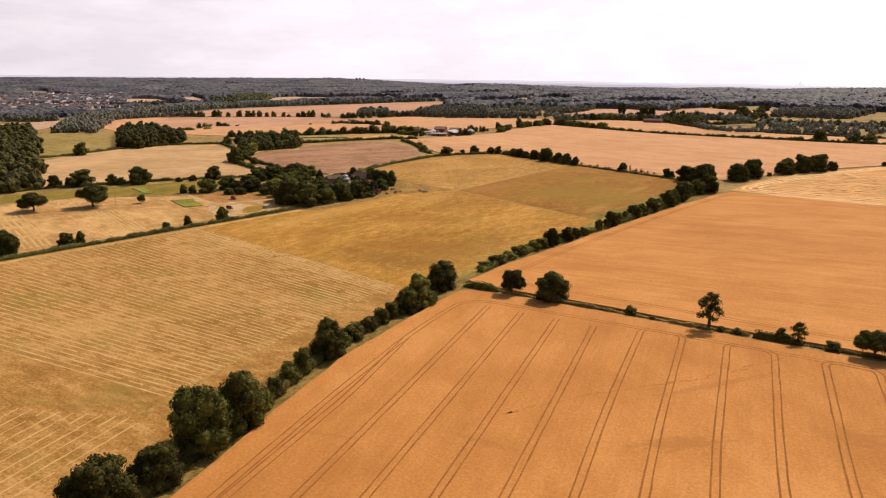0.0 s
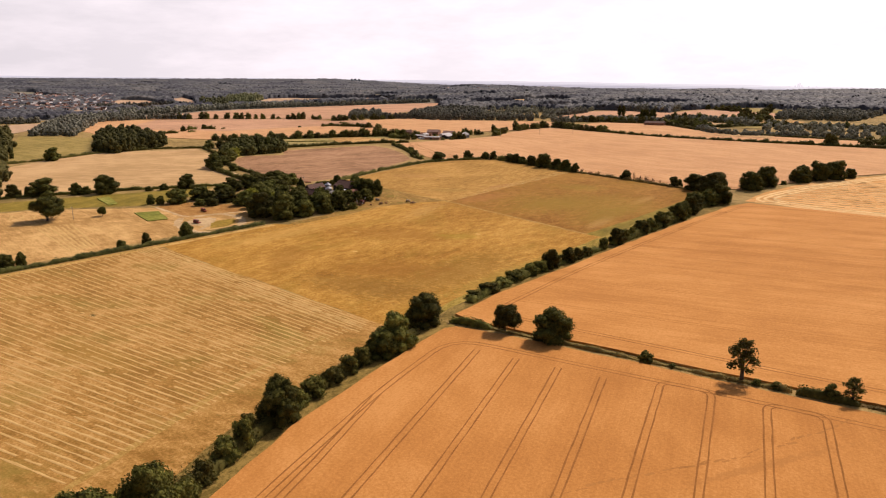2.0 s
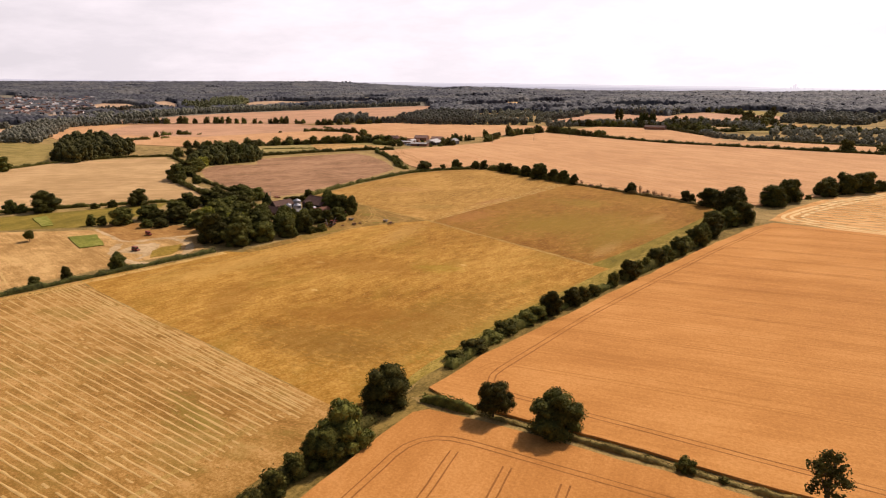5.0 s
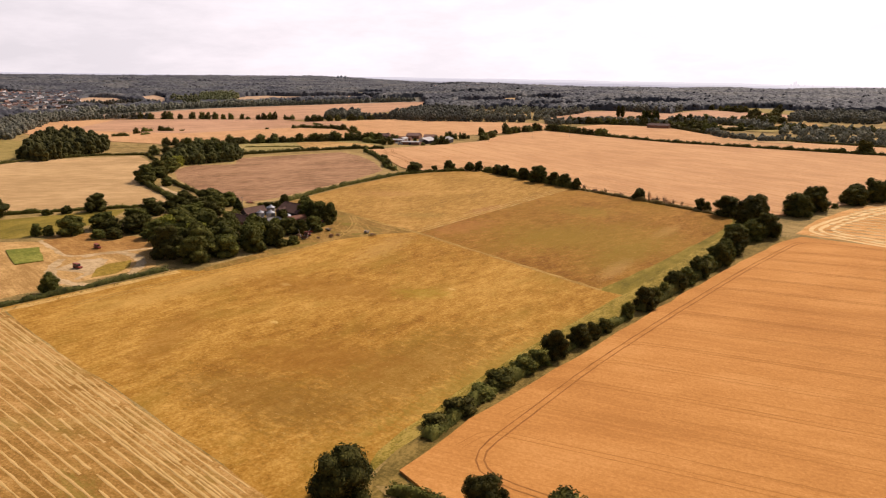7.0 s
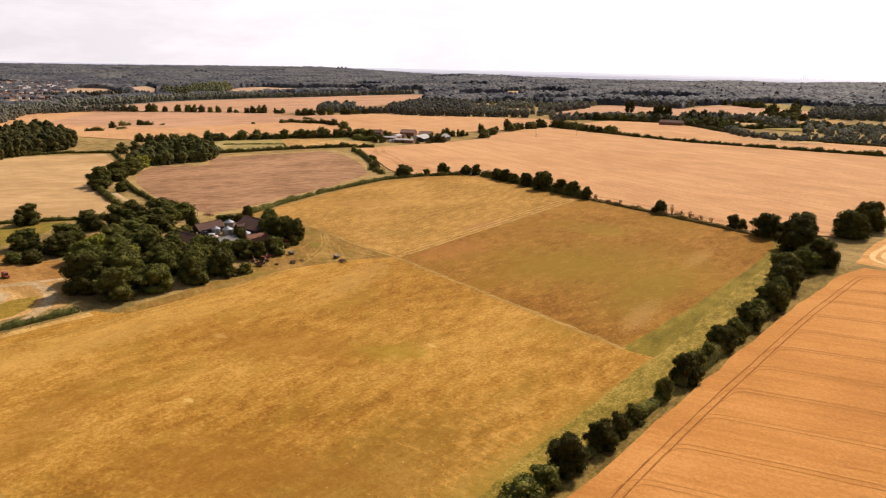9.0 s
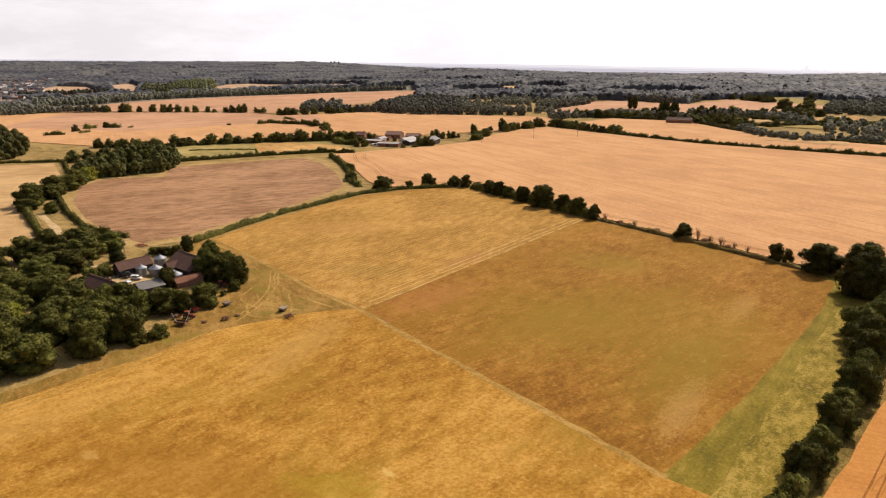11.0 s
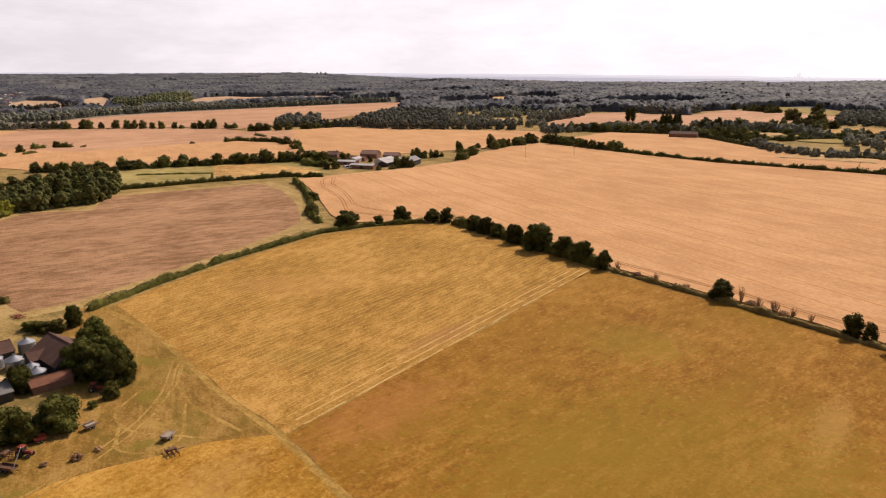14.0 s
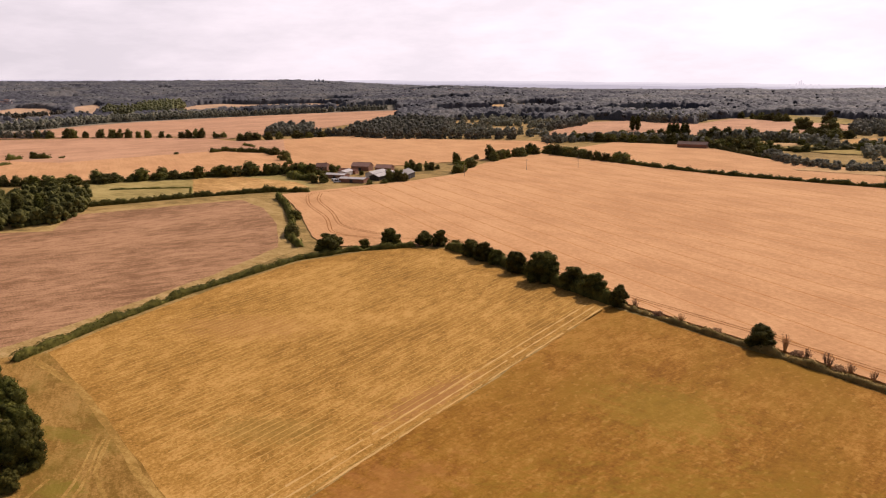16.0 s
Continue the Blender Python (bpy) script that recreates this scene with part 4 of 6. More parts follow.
stock("poplar", make_tree("poplar_tree", "tall slender dark poplar tree", 55, 4, 20, 1.0, 8, 900, 0.8, M_OAK, 1, 1.0,
                          [(0, 0, 3, 1.6), (0.4, 0, 5.5, 2.0), (-0.3, 0.3, 8, 2.2), (0.2, -0.3, 10.5, 2.2), (0, 0.3, 13, 2.0), (0, 0, 15.5, 1.7), (0, 0, 17.6, 1.2), (0, 0, 19.2, 0.7)]))
for i in range(4):
    stock("far%d" % i, make_tree("field_tree", "rounded hedgerow tree in full leaf", 61 + i, 12, 11, -0.8, 20, 520, 1.05, M_MIDWOOD if i < 3 else M_ASH, 0))
for i in range(3):
    stock("bush%d" % i, make_bush("hawthorn_bush", "dense dark green hedgerow bush", 71 + i, 6, 5, 8, 800, 0.5, M_HEDGE))
stock("scrub", make_bush("scrub_bush", "low brown dry scrub bush", 81, 4, 2.4, 6, 380, 0.45, M_DRY))


def make_stems(seed):
    """A tall dead shrub: a fan of thin forked stems with a few dry leaves."""
    rng, nr = random.Random(seed), np.random.default_rng(seed)
    bm = bmesh.new()
    tips = []
    for k in range(22):
        a, lean = rng.uniform(0, 6.283), rng.uniform(0.1, 1.3)
        tip = (math.cos(a) * lean, math.sin(a) * lean, rng.uniform(2.6, 5.0))
        limb(bm, (math.cos(a) * 0.2, math.sin(a) * 0.2, -0.1), tip, 0.07, 0.03, 4)
        mid = [tip[0] * 0.6, tip[1] * 0.6, tip[2] * 0.6]
        limb(bm, mid, (mid[0] + rng.uniform(-0.6, 0.6), mid[1] + rng.uniform(-0.6, 0.6), mid[2] + rng.uniform(0.5, 1.3)), 0.045, 0.02, 4)
        tips += [tip, mid]
    p = np.repeat(np.array(tips, float), 3, 0) + nr.normal(0, 0.3, (len(tips) * 3, 3))
    v, f = quads(p, nr.normal(0, 1, p.shape), nr.uniform(0.12, 0.3, len(p)), nr)
    vs = [bm.verts.new(q) for q in v.tolist()]
    for q in f.tolist():
        bm.faces.new([vs[i] for i in q])
    me = bpy.data.meshes.new("dry_shrub")
    bm.to_mesh(me)
    bm.free()
    me.materials.append(M_DRY)
    return tagged(new("dry_shrub", me), "tall bare brown dry shrub", "bush")


for i in range(3):
    stock("stem%d" % i, make_stems(90 + i))

grow_rng = random.Random(17)


def plant(key, x, y, width, tall, label="", group=""):
    src = library[key]
    w0, h0 = {"oak": (12, 12), "fie": (12, 11), "elm": (12, 12), "ash": (11, 12), "yel": (12, 11), "spa": (7.6, 12.4), "con": (5, 10), "pop": (4, 20), "far": (12, 11), "bus": (6, 5), "scr": (4, 2.4), "ste": (2.6, 5)}[key[:3]]
    width, tall = width * 1.04, tall * 0.99
    m = pose(x, y, height(x, y), 0, 0, grow_rng.uniform(0, 360)) @ Matrix.Diagonal((width / w0, width / w0, tall / h0, 1))
    return tagged(copy_thing(src, m), label, "", group)


def oak():
    return "oak%d" % grow_rng.randrange(5)


def elm():
    return "elm%d" % grow_rng.randrange(4)


def ash():
    return "ash%d" % grow_rng.randrange(3)


def bush():
    return "bush%d" % grow_rng.randrange(3)


def far():
    return "far%d" % grow_rng.randrange(4)


def swell(x, y, seed):
    return 1.6 * noise.noise((x / 8, y / 8, seed)) + 1.2 * noise.noise((x / 3.2, y / 3.2, seed + 40))


def hedge(path, wide, tall, label, seed, leaves=22, size=0.5, mat=None, ragged=0.48, name="hedge"):
    """A hedge along a path: an uneven rounded bank of leaf clumps over a dark body."""
    rng = np.random.default_rng(seed)
    V, F, LV, LN = [], [], [], []
    off = 0
    for (x0, y0), (x1, y1) in zip(path, path[1:]):
        d = np.array((x1 - x0, y1 - y0))
        length = np.hypot(*d)
        d = d / length
        nx, ny = -d[1], d[0]
        n = max(2, int(length / 1.6))
        prof = [(-1.0, 0.0), (-0.95, 0.45), (-0.55, 0.9), (0.1, 1.0), (0.6, 0.85), (0.95, 0.4), (1.0, 0.0)]
        for i in range(n + 1):
            s = length * i / n
            px, py = x0 + d[0] * s, y0 + d[1] * s
            k = (1 + ragged * swell(px, py, seed) + rng.normal(0, 0.06)) * (0.25 if (i == 0 and (x0, y0) == tuple(path[0])) or (i == n and (x1, y1) == tuple(path[-1])) else 1)
            for a, h in prof:
                o = a * wide / 2 * 0.85 * (0.8 + 0.2 * k) + rng.normal(0, 0.12)
                V.append((px + nx * o, py + ny * o, max(h * tall * 0.88 * k + rng.normal(0, 0.1), -0.05) if h else -0.1))
            if i:
                b = off + i * 7
                F += [(b - 7 + j, b + j, b + j + 1, b - 6 + j) for j in range(6)]
        off += (n + 1) * 7
        m = int(length * leaves)
        s = rng.uniform(0, length, m)
        ang = rng.uniform(-0.15, math.pi + 0.15, m)
        px, py = x0 + d[0] * s, y0 + d[1] * s
        k = np.array([1 + ragged * swell(a, b, seed) for a, b in zip(px, py)])
        o = np.cos(ang) * wide / 2 * (0.8 + 0.2 * k) * rng.uniform(0.85, 1.12, m)
        z = np.maximum(np.abs(np.sin(ang)) ** 0.7 * tall * k * rng.uniform(0.86, 1.1, m), 0.1)
        LV.append(np.stack([px + nx * o, py + ny * o, z], 1))
        LN.append(np.stack([nx * np.cos(ang), ny * np.cos(ang), np.sin(ang)], 1))
    lv, ln = np.concatenate(LV), np.concatenate(LN)
    v, f = quads(lv, ln, size * rng.uniform(0.6, 1.3, len(lv)), rng)
    me = np_mesh(name, np.concatenate([np.array(V), v]), np.concatenate([np.array(F), f + len(V)]), [mat or M_HEDGE])
    return tagged(new(name, me), label, "hedge")


def wood(poly, gap, wide, tall, label, seed, name="wood", leaves=150, mat=None):
    """Uncounted trees standing close together inside an outline, as one wood."""
    rng, nr = random.Random(seed), np.random.default_rng(seed)
    xs, ys = [p[0] for p in poly], [p[1] for p in poly]
    done, V, F, off = [], [], [], 0
    bv, bf = BALL0
    P, D, S = [], [], []
    gap, wide = gap * 0.9, (wide[0] * 0.88, wide[1] * 0.88)
    for _ in range(7000):
        x, y = rng.uniform(min(xs), max(xs)), rng.uniform(min(ys), max(ys))
        if inside(x, y, poly) and all(math.hypot(x - a, y - b) > gap for a, b in done):
            done.append((x, y))
            w, h = rng.uniform(*wide), rng.uniform(*tall)
            for lx, ly, lz, lr in lobes_round(rng.randrange(9999), w, h, 0.2, 5):
                V.append(bv * lr * (1 + nr.normal(0, 0.10, (len(bv), 1))) + (x + lx, y + ly, lz + height(x, y)))
                q = bf + off
                F.append(np.concatenate([q, q[:, 2:3]], 1))
                off += len(bv)
                d = nr.normal(0, 1, (leaves // 14, 3))
                d /= np.linalg.norm(d, axis=1)[:, None]
                P.append(d * lr * nr.uniform(0.9, 1.2, (len(d), 1)) + (x + lx, y + ly, lz + height(x, y)))
                D.append(d)
    v, f = quads(np.concatenate(P), np.concatenate(D), 1.0 * nr.uniform(0.6, 1.3, sum(len(p) for p in P)), nr)
    me = bpy.data.meshes.new(name)
    me.from_pydata(np.concatenate(V + [v]).tolist(), [], [tuple(t[:3]) for t in np.concatenate(F).tolist()] + (f + off).tolist())
    me.materials.append(mat or M_MIDWOOD)
    tagged(new(name, me), label, "woodland", kind="stuff")


def belt(path, wide, gap, crown_w, tall, label, seed, leaves=84, mat=None):
    """A shelter belt: a wood drawn out along a path, with an uneven edge."""
    rng, left, right = random.Random(seed), [], []
    for (x0, y0), (x1, y1) in zip(path, path[1:]):
        d = math.hypot(x1 - x0, y1 - y0)
        for k in range(max(1, int(d / 30))):
            u = k / max(1, int(d / 30))
            for side, row in ((1, left), (-1, right)):
                o = wide / 2 * rng.uniform(0.45, 1.3) * side
                row.append((x0 + (x1 - x0) * u - (y1 - y0) / d * o, y0 + (y1 - y0) * u + (x1 - x0) / d * o))
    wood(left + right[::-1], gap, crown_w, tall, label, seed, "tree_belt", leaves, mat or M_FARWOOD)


def tree_line(path, gap, kinds, wide, tall, label, group, seed, stray=3.0, skip=0.1):
    rng = random.Random(seed)
    for (x0, y0), (x1, y1) in zip(path, path[1:]):
        n = max(1, int(math.hypot(x1 - x0, y1 - y0) / gap))
        for k in range(n):
            if rng.random() < skip:
                continue
            u = (k + rng.uniform(0.1, 0.9)) / n
            plant(rng.choice(kinds), x0 + (x1 - x0) * u + rng.uniform(-stray, stray), y0 + (y1 - y0) * u + rng.uniform(-stray, stray), rng.uniform(*wide), rng.uniform(*tall), label, group)


# the big hedgerow beside the near wheat
G1 = "trees of the big hedgerow"
for x, y, w, h in ((-120, 24, 13, 12), (-136, 48, 15, 13.5), (-138, 61.5, 10.5, 9.5), (-146, 76, 15.5, 16.5), (-147, 88, 12.5, 15.5), (-166.5, 132, 11.5, 12), (-187, 207.5, 14, 11.5)):
    plant(oak(), x, y, w, h, "", G1)
plant(ash(), -178, 185, 12, 13, "olive-green rounded hedgerow tree", G1)
plant(oak(), -177, 178, 10, 9, "", G1)
for x, y, w, h in ((-152, 98, 6.5, 5), (-156, 104, 6.5, 5.5), (-160, 112, 7, 6), (-162, 118, 6, 7.5), (-166, 122, 6, 6), (-170, 140, 7, 5.5), (-172, 147, 7.5, 5.5), (-174, 155, 7, 5), (-176, 163, 6.5, 5.5), (-178, 170, 7, 5.5)):
    plant(bush(), x, y, w, h, "", "bushes of the big hedgerow")
hedge([(-60, -140), (-106, -10), (-134, 52)], 5, 3.5, "tall unclipped field hedge", 1)
hedge([(-134, 52), (-155, 100), (-171, 140), (-179, 172), (-184, 200)], 4.5, 2.8, "unclipped hedge between hayfield and wheat", 2)

# the cross hedge with single oaks
G2 = "trees of the cross hedge"
hedge([(-182, 216), (-166, 219)], 3.6, 2.8, "short thick clipped hedge at the gateway", 3, 26)
hedge([(-166, 219), (-135, 224), (-113, 227), (-90, 230)], 2.0, 0.8, "thin weedy field bank with dry grass", 4, 14, 0.4, M_BANK, 0.8)
hedge([(-90, 230), (-73, 233)], 2.0, 0.9, "weedy bank with low bushes", 5, 16, 0.45, M_BANK, 0.8)
hedge([(-72, 233), (-57, 236)], 3.2, 2.2, "short thick dark green hedge", 6, 24)
hedge([(-57, 236), (-34, 239), (60, 252), (250, 283)], 2.2, 1.0, "low weedy field hedge", 7, 10, 0.45, M_BANK, 0.8)
plant("field2", -161, 220, 9.6, 9.6, "", G2)
plant(oak(), -144, 223, 14, 11.5, "", G2)
plant(bush(), -113, 227, 4.6, 3.6, "small round bush in the hedge", G2)
plant(bush(), -82, 231.5, 3, 1.8, "low bush on the bank", G2)
plant(bush(), -77, 232.3, 3.4, 2.0, "low bush on the bank", G2)
plant(bush(), -105, 228, 2.4, 1.2, "low bush on the bank", G2)
plant(bush(), -122, 226, 2.2, 1.0, "low bush on the bank", G2)
plant("sparse", -86, 231, 9.5, 12.8, "", G2)
plant(ash(), -64, 235, 4.5, 4.5, "", G2)
plant("sparse", -59, 236, 6, 7.2, "small open-crowned hedge tree", G2)
plant(bush(), -49, 237, 5, 3, "", G2)
plant("field1", -38, 238, 11, 8.8, "", G2)

# the hedgerow running on from the crossing
G3 = "bushes of the middle hedgerow"
for x, y, w, h in ((-193, 243, 7, 3), (-193, 252, 9, 4.3), (-194, 262, 8, 3.6), (-195, 272, 9, 4.7), (-195, 283, 8, 5), (-194, 290, 7, 5), (-194, 298, 9, 8.8), (-193, 311, 7, 7.4), (-193, 319, 5.5, 5.5), (-193, 327, 6, 4.4), (-193, 343, 5, 6), (-193, 356, 8.4, 8.6), (-194, 366, 6.5, 6), (-194, 374, 6, 6), (-194, 385, 9, 8), (-194, 396, 7.5, 7), (-194, 409, 8.6, 8.6), (-195, 420, 8, 7), (-194, 430, 11, 11), (-195, 440, 10, 10), (-197, 455, 12, 11), (-200, 467, 11, 10.5), (-203, 477, 12, 11.5), (-199, 488, 12, 11)):
    plant(bush() if h < 6.5 else oak() if int(y) % 3 else ash(), x, y, w, h, "", G3)
hedge([(-190, 236), (-194, 260), (-195, 295)], 4.5, 2.6, "unclipped hedge beside the wheat margin", 8)
hedge([(-194, 300), (-193, 345)], 3.0, 2.0, "thin hedge beside the wheat margin", 25)
hedge([(-193, 352), (-194, 430), (-200, 490)], 4.5, 3.4, "thick unclipped hedge beside the wheat margin", 9)
for x, y, w, h in ((-196, 500, 14, 13), (-210, 520, 18, 16.5), (-216, 545, 15, 14), (-231, 542, 16, 12), (-199, 566, 17, 13.5), (-195, 588, 16, 15.5), (-182, 625, 17, 13), (-174, 642, 15, 15), (-166, 655, 17, 15), (-158, 668, 9, 8)):
    plant(oak(), x, y, w, h, "", "oaks at the field corner")
for x, y, w, h in ((-249, 547, 7, 7.5), (-244, 546, 4.5, 6), (-188, 604, 4.5, 3), (-130, 722, 5, 4)):
    plant(bush(), x, y, w, h, "", "bushes at the field corner")

# hedge along the north-east meadow side
G4 = "trees of the meadow hedge"
for x, y, w, h in ((-436, 594, 9, 8), (-427, 591, 9, 9), (-418, 589, 8, 7), (-404, 584, 10, 9.5), (-387, 579, 14, 13), (-372, 577, 11, 9.5), (-360, 573, 9.5, 10), (-354, 571, 5, 5), (-347, 568, 7, 8), (-294, 558, 9, 7.5)):
    plant(oak(), x, y, w, h, "", G4)
hedge([(-455, 599), (-420, 591), (-350, 569)], 5, 4.2, "hedge between meadow and far wheat", 10)
hedge([(-350, 569), (-295, 556), (-236, 540)], 3.0, 1.6, "low scrubby hedge between meadow and far wheat", 11, 16, 0.45, M_BANK, 0.9)
for x, y, w, h in ((-341, 569, 3, 4), (-322, 564, 3.5, 4), (-287, 558, 3, 6.5), (-280, 555, 3, 4.5), (-274, 553, 3.5, 5), (-268, 552, 3, 4), (-262, 551, 2.5, 3.5)):
    plant("stem%d" % (int(-x) % 3), x, y, w, h, "tall brown dry shrub in the hedge", G4)
for x, y, w, h in ((-331, 566, 3.5, 2), (-309, 561, 4, 2.2), (-283, 556, 4, 2.4), (-271, 552, 4, 2.2)):
    plant("scrub", x, y, w, h, "low brown dry scrub in the hedge", G4)
hedge([(-471, 407), (-482, 440), (-492, 481), (-498, 539), (-490, 565), (-470, 592)], 3.6, 2.4, "clipped hedge between fallow field and meadow", 12)
for x, y, w, h in ((-497, 560, 14, 10), (-488, 574, 6, 5), (-484, 588, 10, 8.5), (-468, 597, 9, 8), (-461, 600, 8, 8), (-452, 602, 5, 4)):
    plant(elm() if h > 6 else bush(), x, y, w, h, "", "trees at the meadow's far corner")
hedge([(-516, 556), (-540, 567), (-568, 592), (-612, 622), (-645, 640)], 4.0, 3.4, "thick curving hedge round the fallow field", 13, 16, 0.7)
for x, y, w, h in ((-540, 570, 9, 7), (-575, 600, 8, 6)):
    plant(far(), x, y, w, h, "", "trees of the curving hedge")

# hedge and trees west of the hayfield
hedge([(-384, 40), (-380, 100), (-379, 143), (-378, 193), (-377, 230), (-376, 272)], 2.6, 1.9, "clipped hedge beside the hayfield", 14, mat=M_COPSE)
G5 = "trees of the hayfield hedge"
for x, y, w, h in ((-392, 112, 12, 12), (-388, 138, 8.5, 7), (-387, 145, 5, 6.5), (-382, 190, 5.5, 5), (-382, 203, 4.5, 6.5), (-382, 226, 8, 8)):
    plant(oak(), x, y, w, h, "", G5)
for x, y, w, h in ((-490, 194, 21, 15), (-506, 163, 18, 12), (-478, 222, 5.5, 6)):
    plant("field%d" % (int(y) % 3), x, y, w, h, "broad spreading oak standing in cut grass", "field oaks")

# hedge below the pale stubble
hedge([(-602, 168), (-601, 208), (-562, 286), (-521, 350)], 3.0, 2.0, "low hedge below the stubble field", 15, 14, 0.6)
for x, y, w, h in ((-592, 228, 20, 13), (-602, 211, 11, 10), (-596, 219, 4, 9), (-577, 246, 9, 9), (-574, 251, 8, 6), (-566, 263, 18, 14), (-538, 313, 14, 11), (-545, 298, 7, 5), (-550, 288, 6, 4), (-610, 196, 12, 9)):
    plant(elm(), x, y, w, h, "", "trees below the stubble field")
hedge([(-826, 262), (-832, 314), (-856, 389), (-840, 450), (-806, 482), (-700, 445)], 3.5, 2.4, "low dark hedge above the stubble field", 16, 8, 0.9)
plant(elm(), -822, 320, 15.5, 14)
plant(bush(), -880, 300, 5, 7)
hedge([(-640, 392), (-600, 380), (-544, 366), (-521, 358)], 4, 3, "thick hedge beside the stubble field", 17, 12, 0.7)
hedge([(-672, 422), (-590, 397), (-536, 386), (-505, 392)], 3.5, 2.6, "hedge round the fallow field", 18, 12, 0.7)
for x, y, w, h in ((-655, 415, 18, 13), (-668, 430, 16, 12), (-640, 398, 14, 12), (-628, 392, 16, 14), (-645, 410, 14, 10), (-615, 385, 12, 8), (-598, 392, 8, 7), (-680, 440, 16, 12), (-692, 448, 14, 10)):
    plant(ash() if x < -650 else elm(), x, y, w, h, "", "trees at the stubble field's end")

# the wooded farmstead
G6 = "trees of the farmstead wood"
for x, y, w, h in ((-396, 283, 17, 16), (-380, 288, 15, 14), (-378, 302, 14, 12), (-376, 317, 12, 12), (-378, 331, 12, 13), (-388, 296, 15, 15), (-395, 312, 16, 13), (-392, 326, 13, 12), (-384, 322, 12, 11), (-410, 290, 15, 13), (-414, 306, 16, 12), (-408, 322, 14, 12), (-402, 334, 12, 12), (-395, 343, 9, 11), (-394, 350.5, 13, 10), (-387.5, 354.5, 7.5, 8), (-409, 346, 8, 8), (-388, 363, 11.5, 9), (-420, 330, 14, 12), (-414, 346, 9, 9), (-430, 312, 15, 12), (-436, 328, 15, 12), (-450, 320, 18, 12), (-466, 336, 18, 12), (-452, 336, 12, 10), (-470, 350, 16, 11), (-484, 362, 16, 12), (-498, 366, 18, 13), (-490, 376, 13, 9), (-483, 350, 15, 10), (-512, 358, 14, 10), (-500, 345, 16, 11), (-425, 300, 14, 11), (-440, 300, 13, 10), (-400, 300, 15, 15)):
    plant(elm() if (int(x) * 7 + int(y) * 3) % 2 else ash(), x, y, w, h, "", G6)
for x, y, w, h in ((-408, 305, 13, 13), (-391, 331, 8, 9), (-446, 310, 12, 11)):
    plant("yellow", x, y, w, h, "", G6)
for x, y, w, h in ((-401, 385, 9, 11), (-409, 382, 10.5, 11.5), (-417, 381, 10, 11), (-414, 389, 9, 10), (-432, 392, 11, 10.5), (-417.5, 364.5, 7.4, 8.4)):
    plant(oak(), x, y, w, h, "", "trees round the farmyard")
for x, y, w, h in ((-394, 379, 5, 4.5), (-392, 373, 2.8, 2), (-372, 337, 7, 4.6), (-372, 330, 6, 4), (-450, 350, 9, 6), (-452, 356, 8, 5), (-462, 388, 8, 4), (-458, 391, 6, 4.5), (-468, 386, 6, 3.5)):
    plant(bush(), x, y, w, h, "", "bushes round the farmyard")
plant("conifer", -468, 369, 6, 8.5)
plant(oak(), -459, 397, 6, 8, "small upright tree in the hedge")
for x, y, w, h in ((-484, 292, 15, 11), (-483, 275, 14, 11.5), (-494, 262, 6, 6.5), (-489, 266, 6, 6), (-468, 290, 11, 9), (-460, 300, 14, 10), (-472, 305, 14, 9), (-485, 312, 16, 9), (-500, 330, 15, 10), (-455, 286, 9, 6), (-462, 280, 8, 5)):
    plant(ash() if int(y) % 2 else elm(), x, y, w, h, "", "scrubby trees beside the rough plots")

# mid-distance woods and tree lines
wood([(-600, 165), (-606, 197), (-700, 235), (-862, 285), (-1002, 338), (-1300, 430), (-1420, 330), (-800, 100), (-640, 90)], 14, (14, 22), (9, 14), "dark oak wood beside the pastures", 3)
wood([(-866, 384), (-838, 392), (-862, 440), (-866, 462), (-909, 488), (-1010, 515), (-1100, 525), (-1100, 495), (-1003, 445)], 11, (15, 21), (13, 17), "dense dark copse between two fields", 4, mat=M_COPSE)
wood([(-708, 451), (-693, 478), (-686, 513), (-732, 544), (-766, 562), (-800, 545), (-790, 512), (-740, 470)], 9, (11, 16), (9, 13), "small dark copse beside the fallow", 5, mat=M_COPSE)
for x, y, h in ((-713, 496, 17), (-715, 498, 16), (-711, 508, 16), (-712, 511, 15)):
    plant("poplar", x, y, 5, h)
plant("yellow", -695, 455, 13, 11)
tree_line([(-806, 482), (-770, 520), (-748, 520)], 11, ["far0", "far1", "far2"], (11, 15), (8, 12), "", "trees behind the copse", 6)
tree_line([(-884, 543), (-837, 581), (-823, 612), (-790, 660), (-742, 719), (-711, 731)], 6.0, ["far0", "far1", "far3"], (9, 15), (6, 11), "", "trees of the pasture hedge", 7, 4.0)
hedge([(-745, 525), (-726, 545), (-700, 607), (-671, 655), (-644, 668)], 4.5, 3.4, "thick hedge behind the fallow field", 19, 8, 0.9)
hedge([(-884, 545), (-837, 583), (-823, 614), (-790, 662), (-742, 719), (-705, 738)], 6, 4.0, "hedge beside the pasture", 20, 6, 0.9)
hedge([(-786, 587), (-767, 606), (-740, 629), (-712, 612)], 1.8, 1.1, "thin dark hedge across the pasture", 72, 6, 0.6)
tree_line([(-1046, 879), (-1010, 924), (-985, 975)], 11, ["far0", "far1"], (11, 15), (8, 12), "", "trees of the far field line", 9)
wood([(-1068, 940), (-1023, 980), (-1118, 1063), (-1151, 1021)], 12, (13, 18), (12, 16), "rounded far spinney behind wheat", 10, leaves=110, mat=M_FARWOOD)
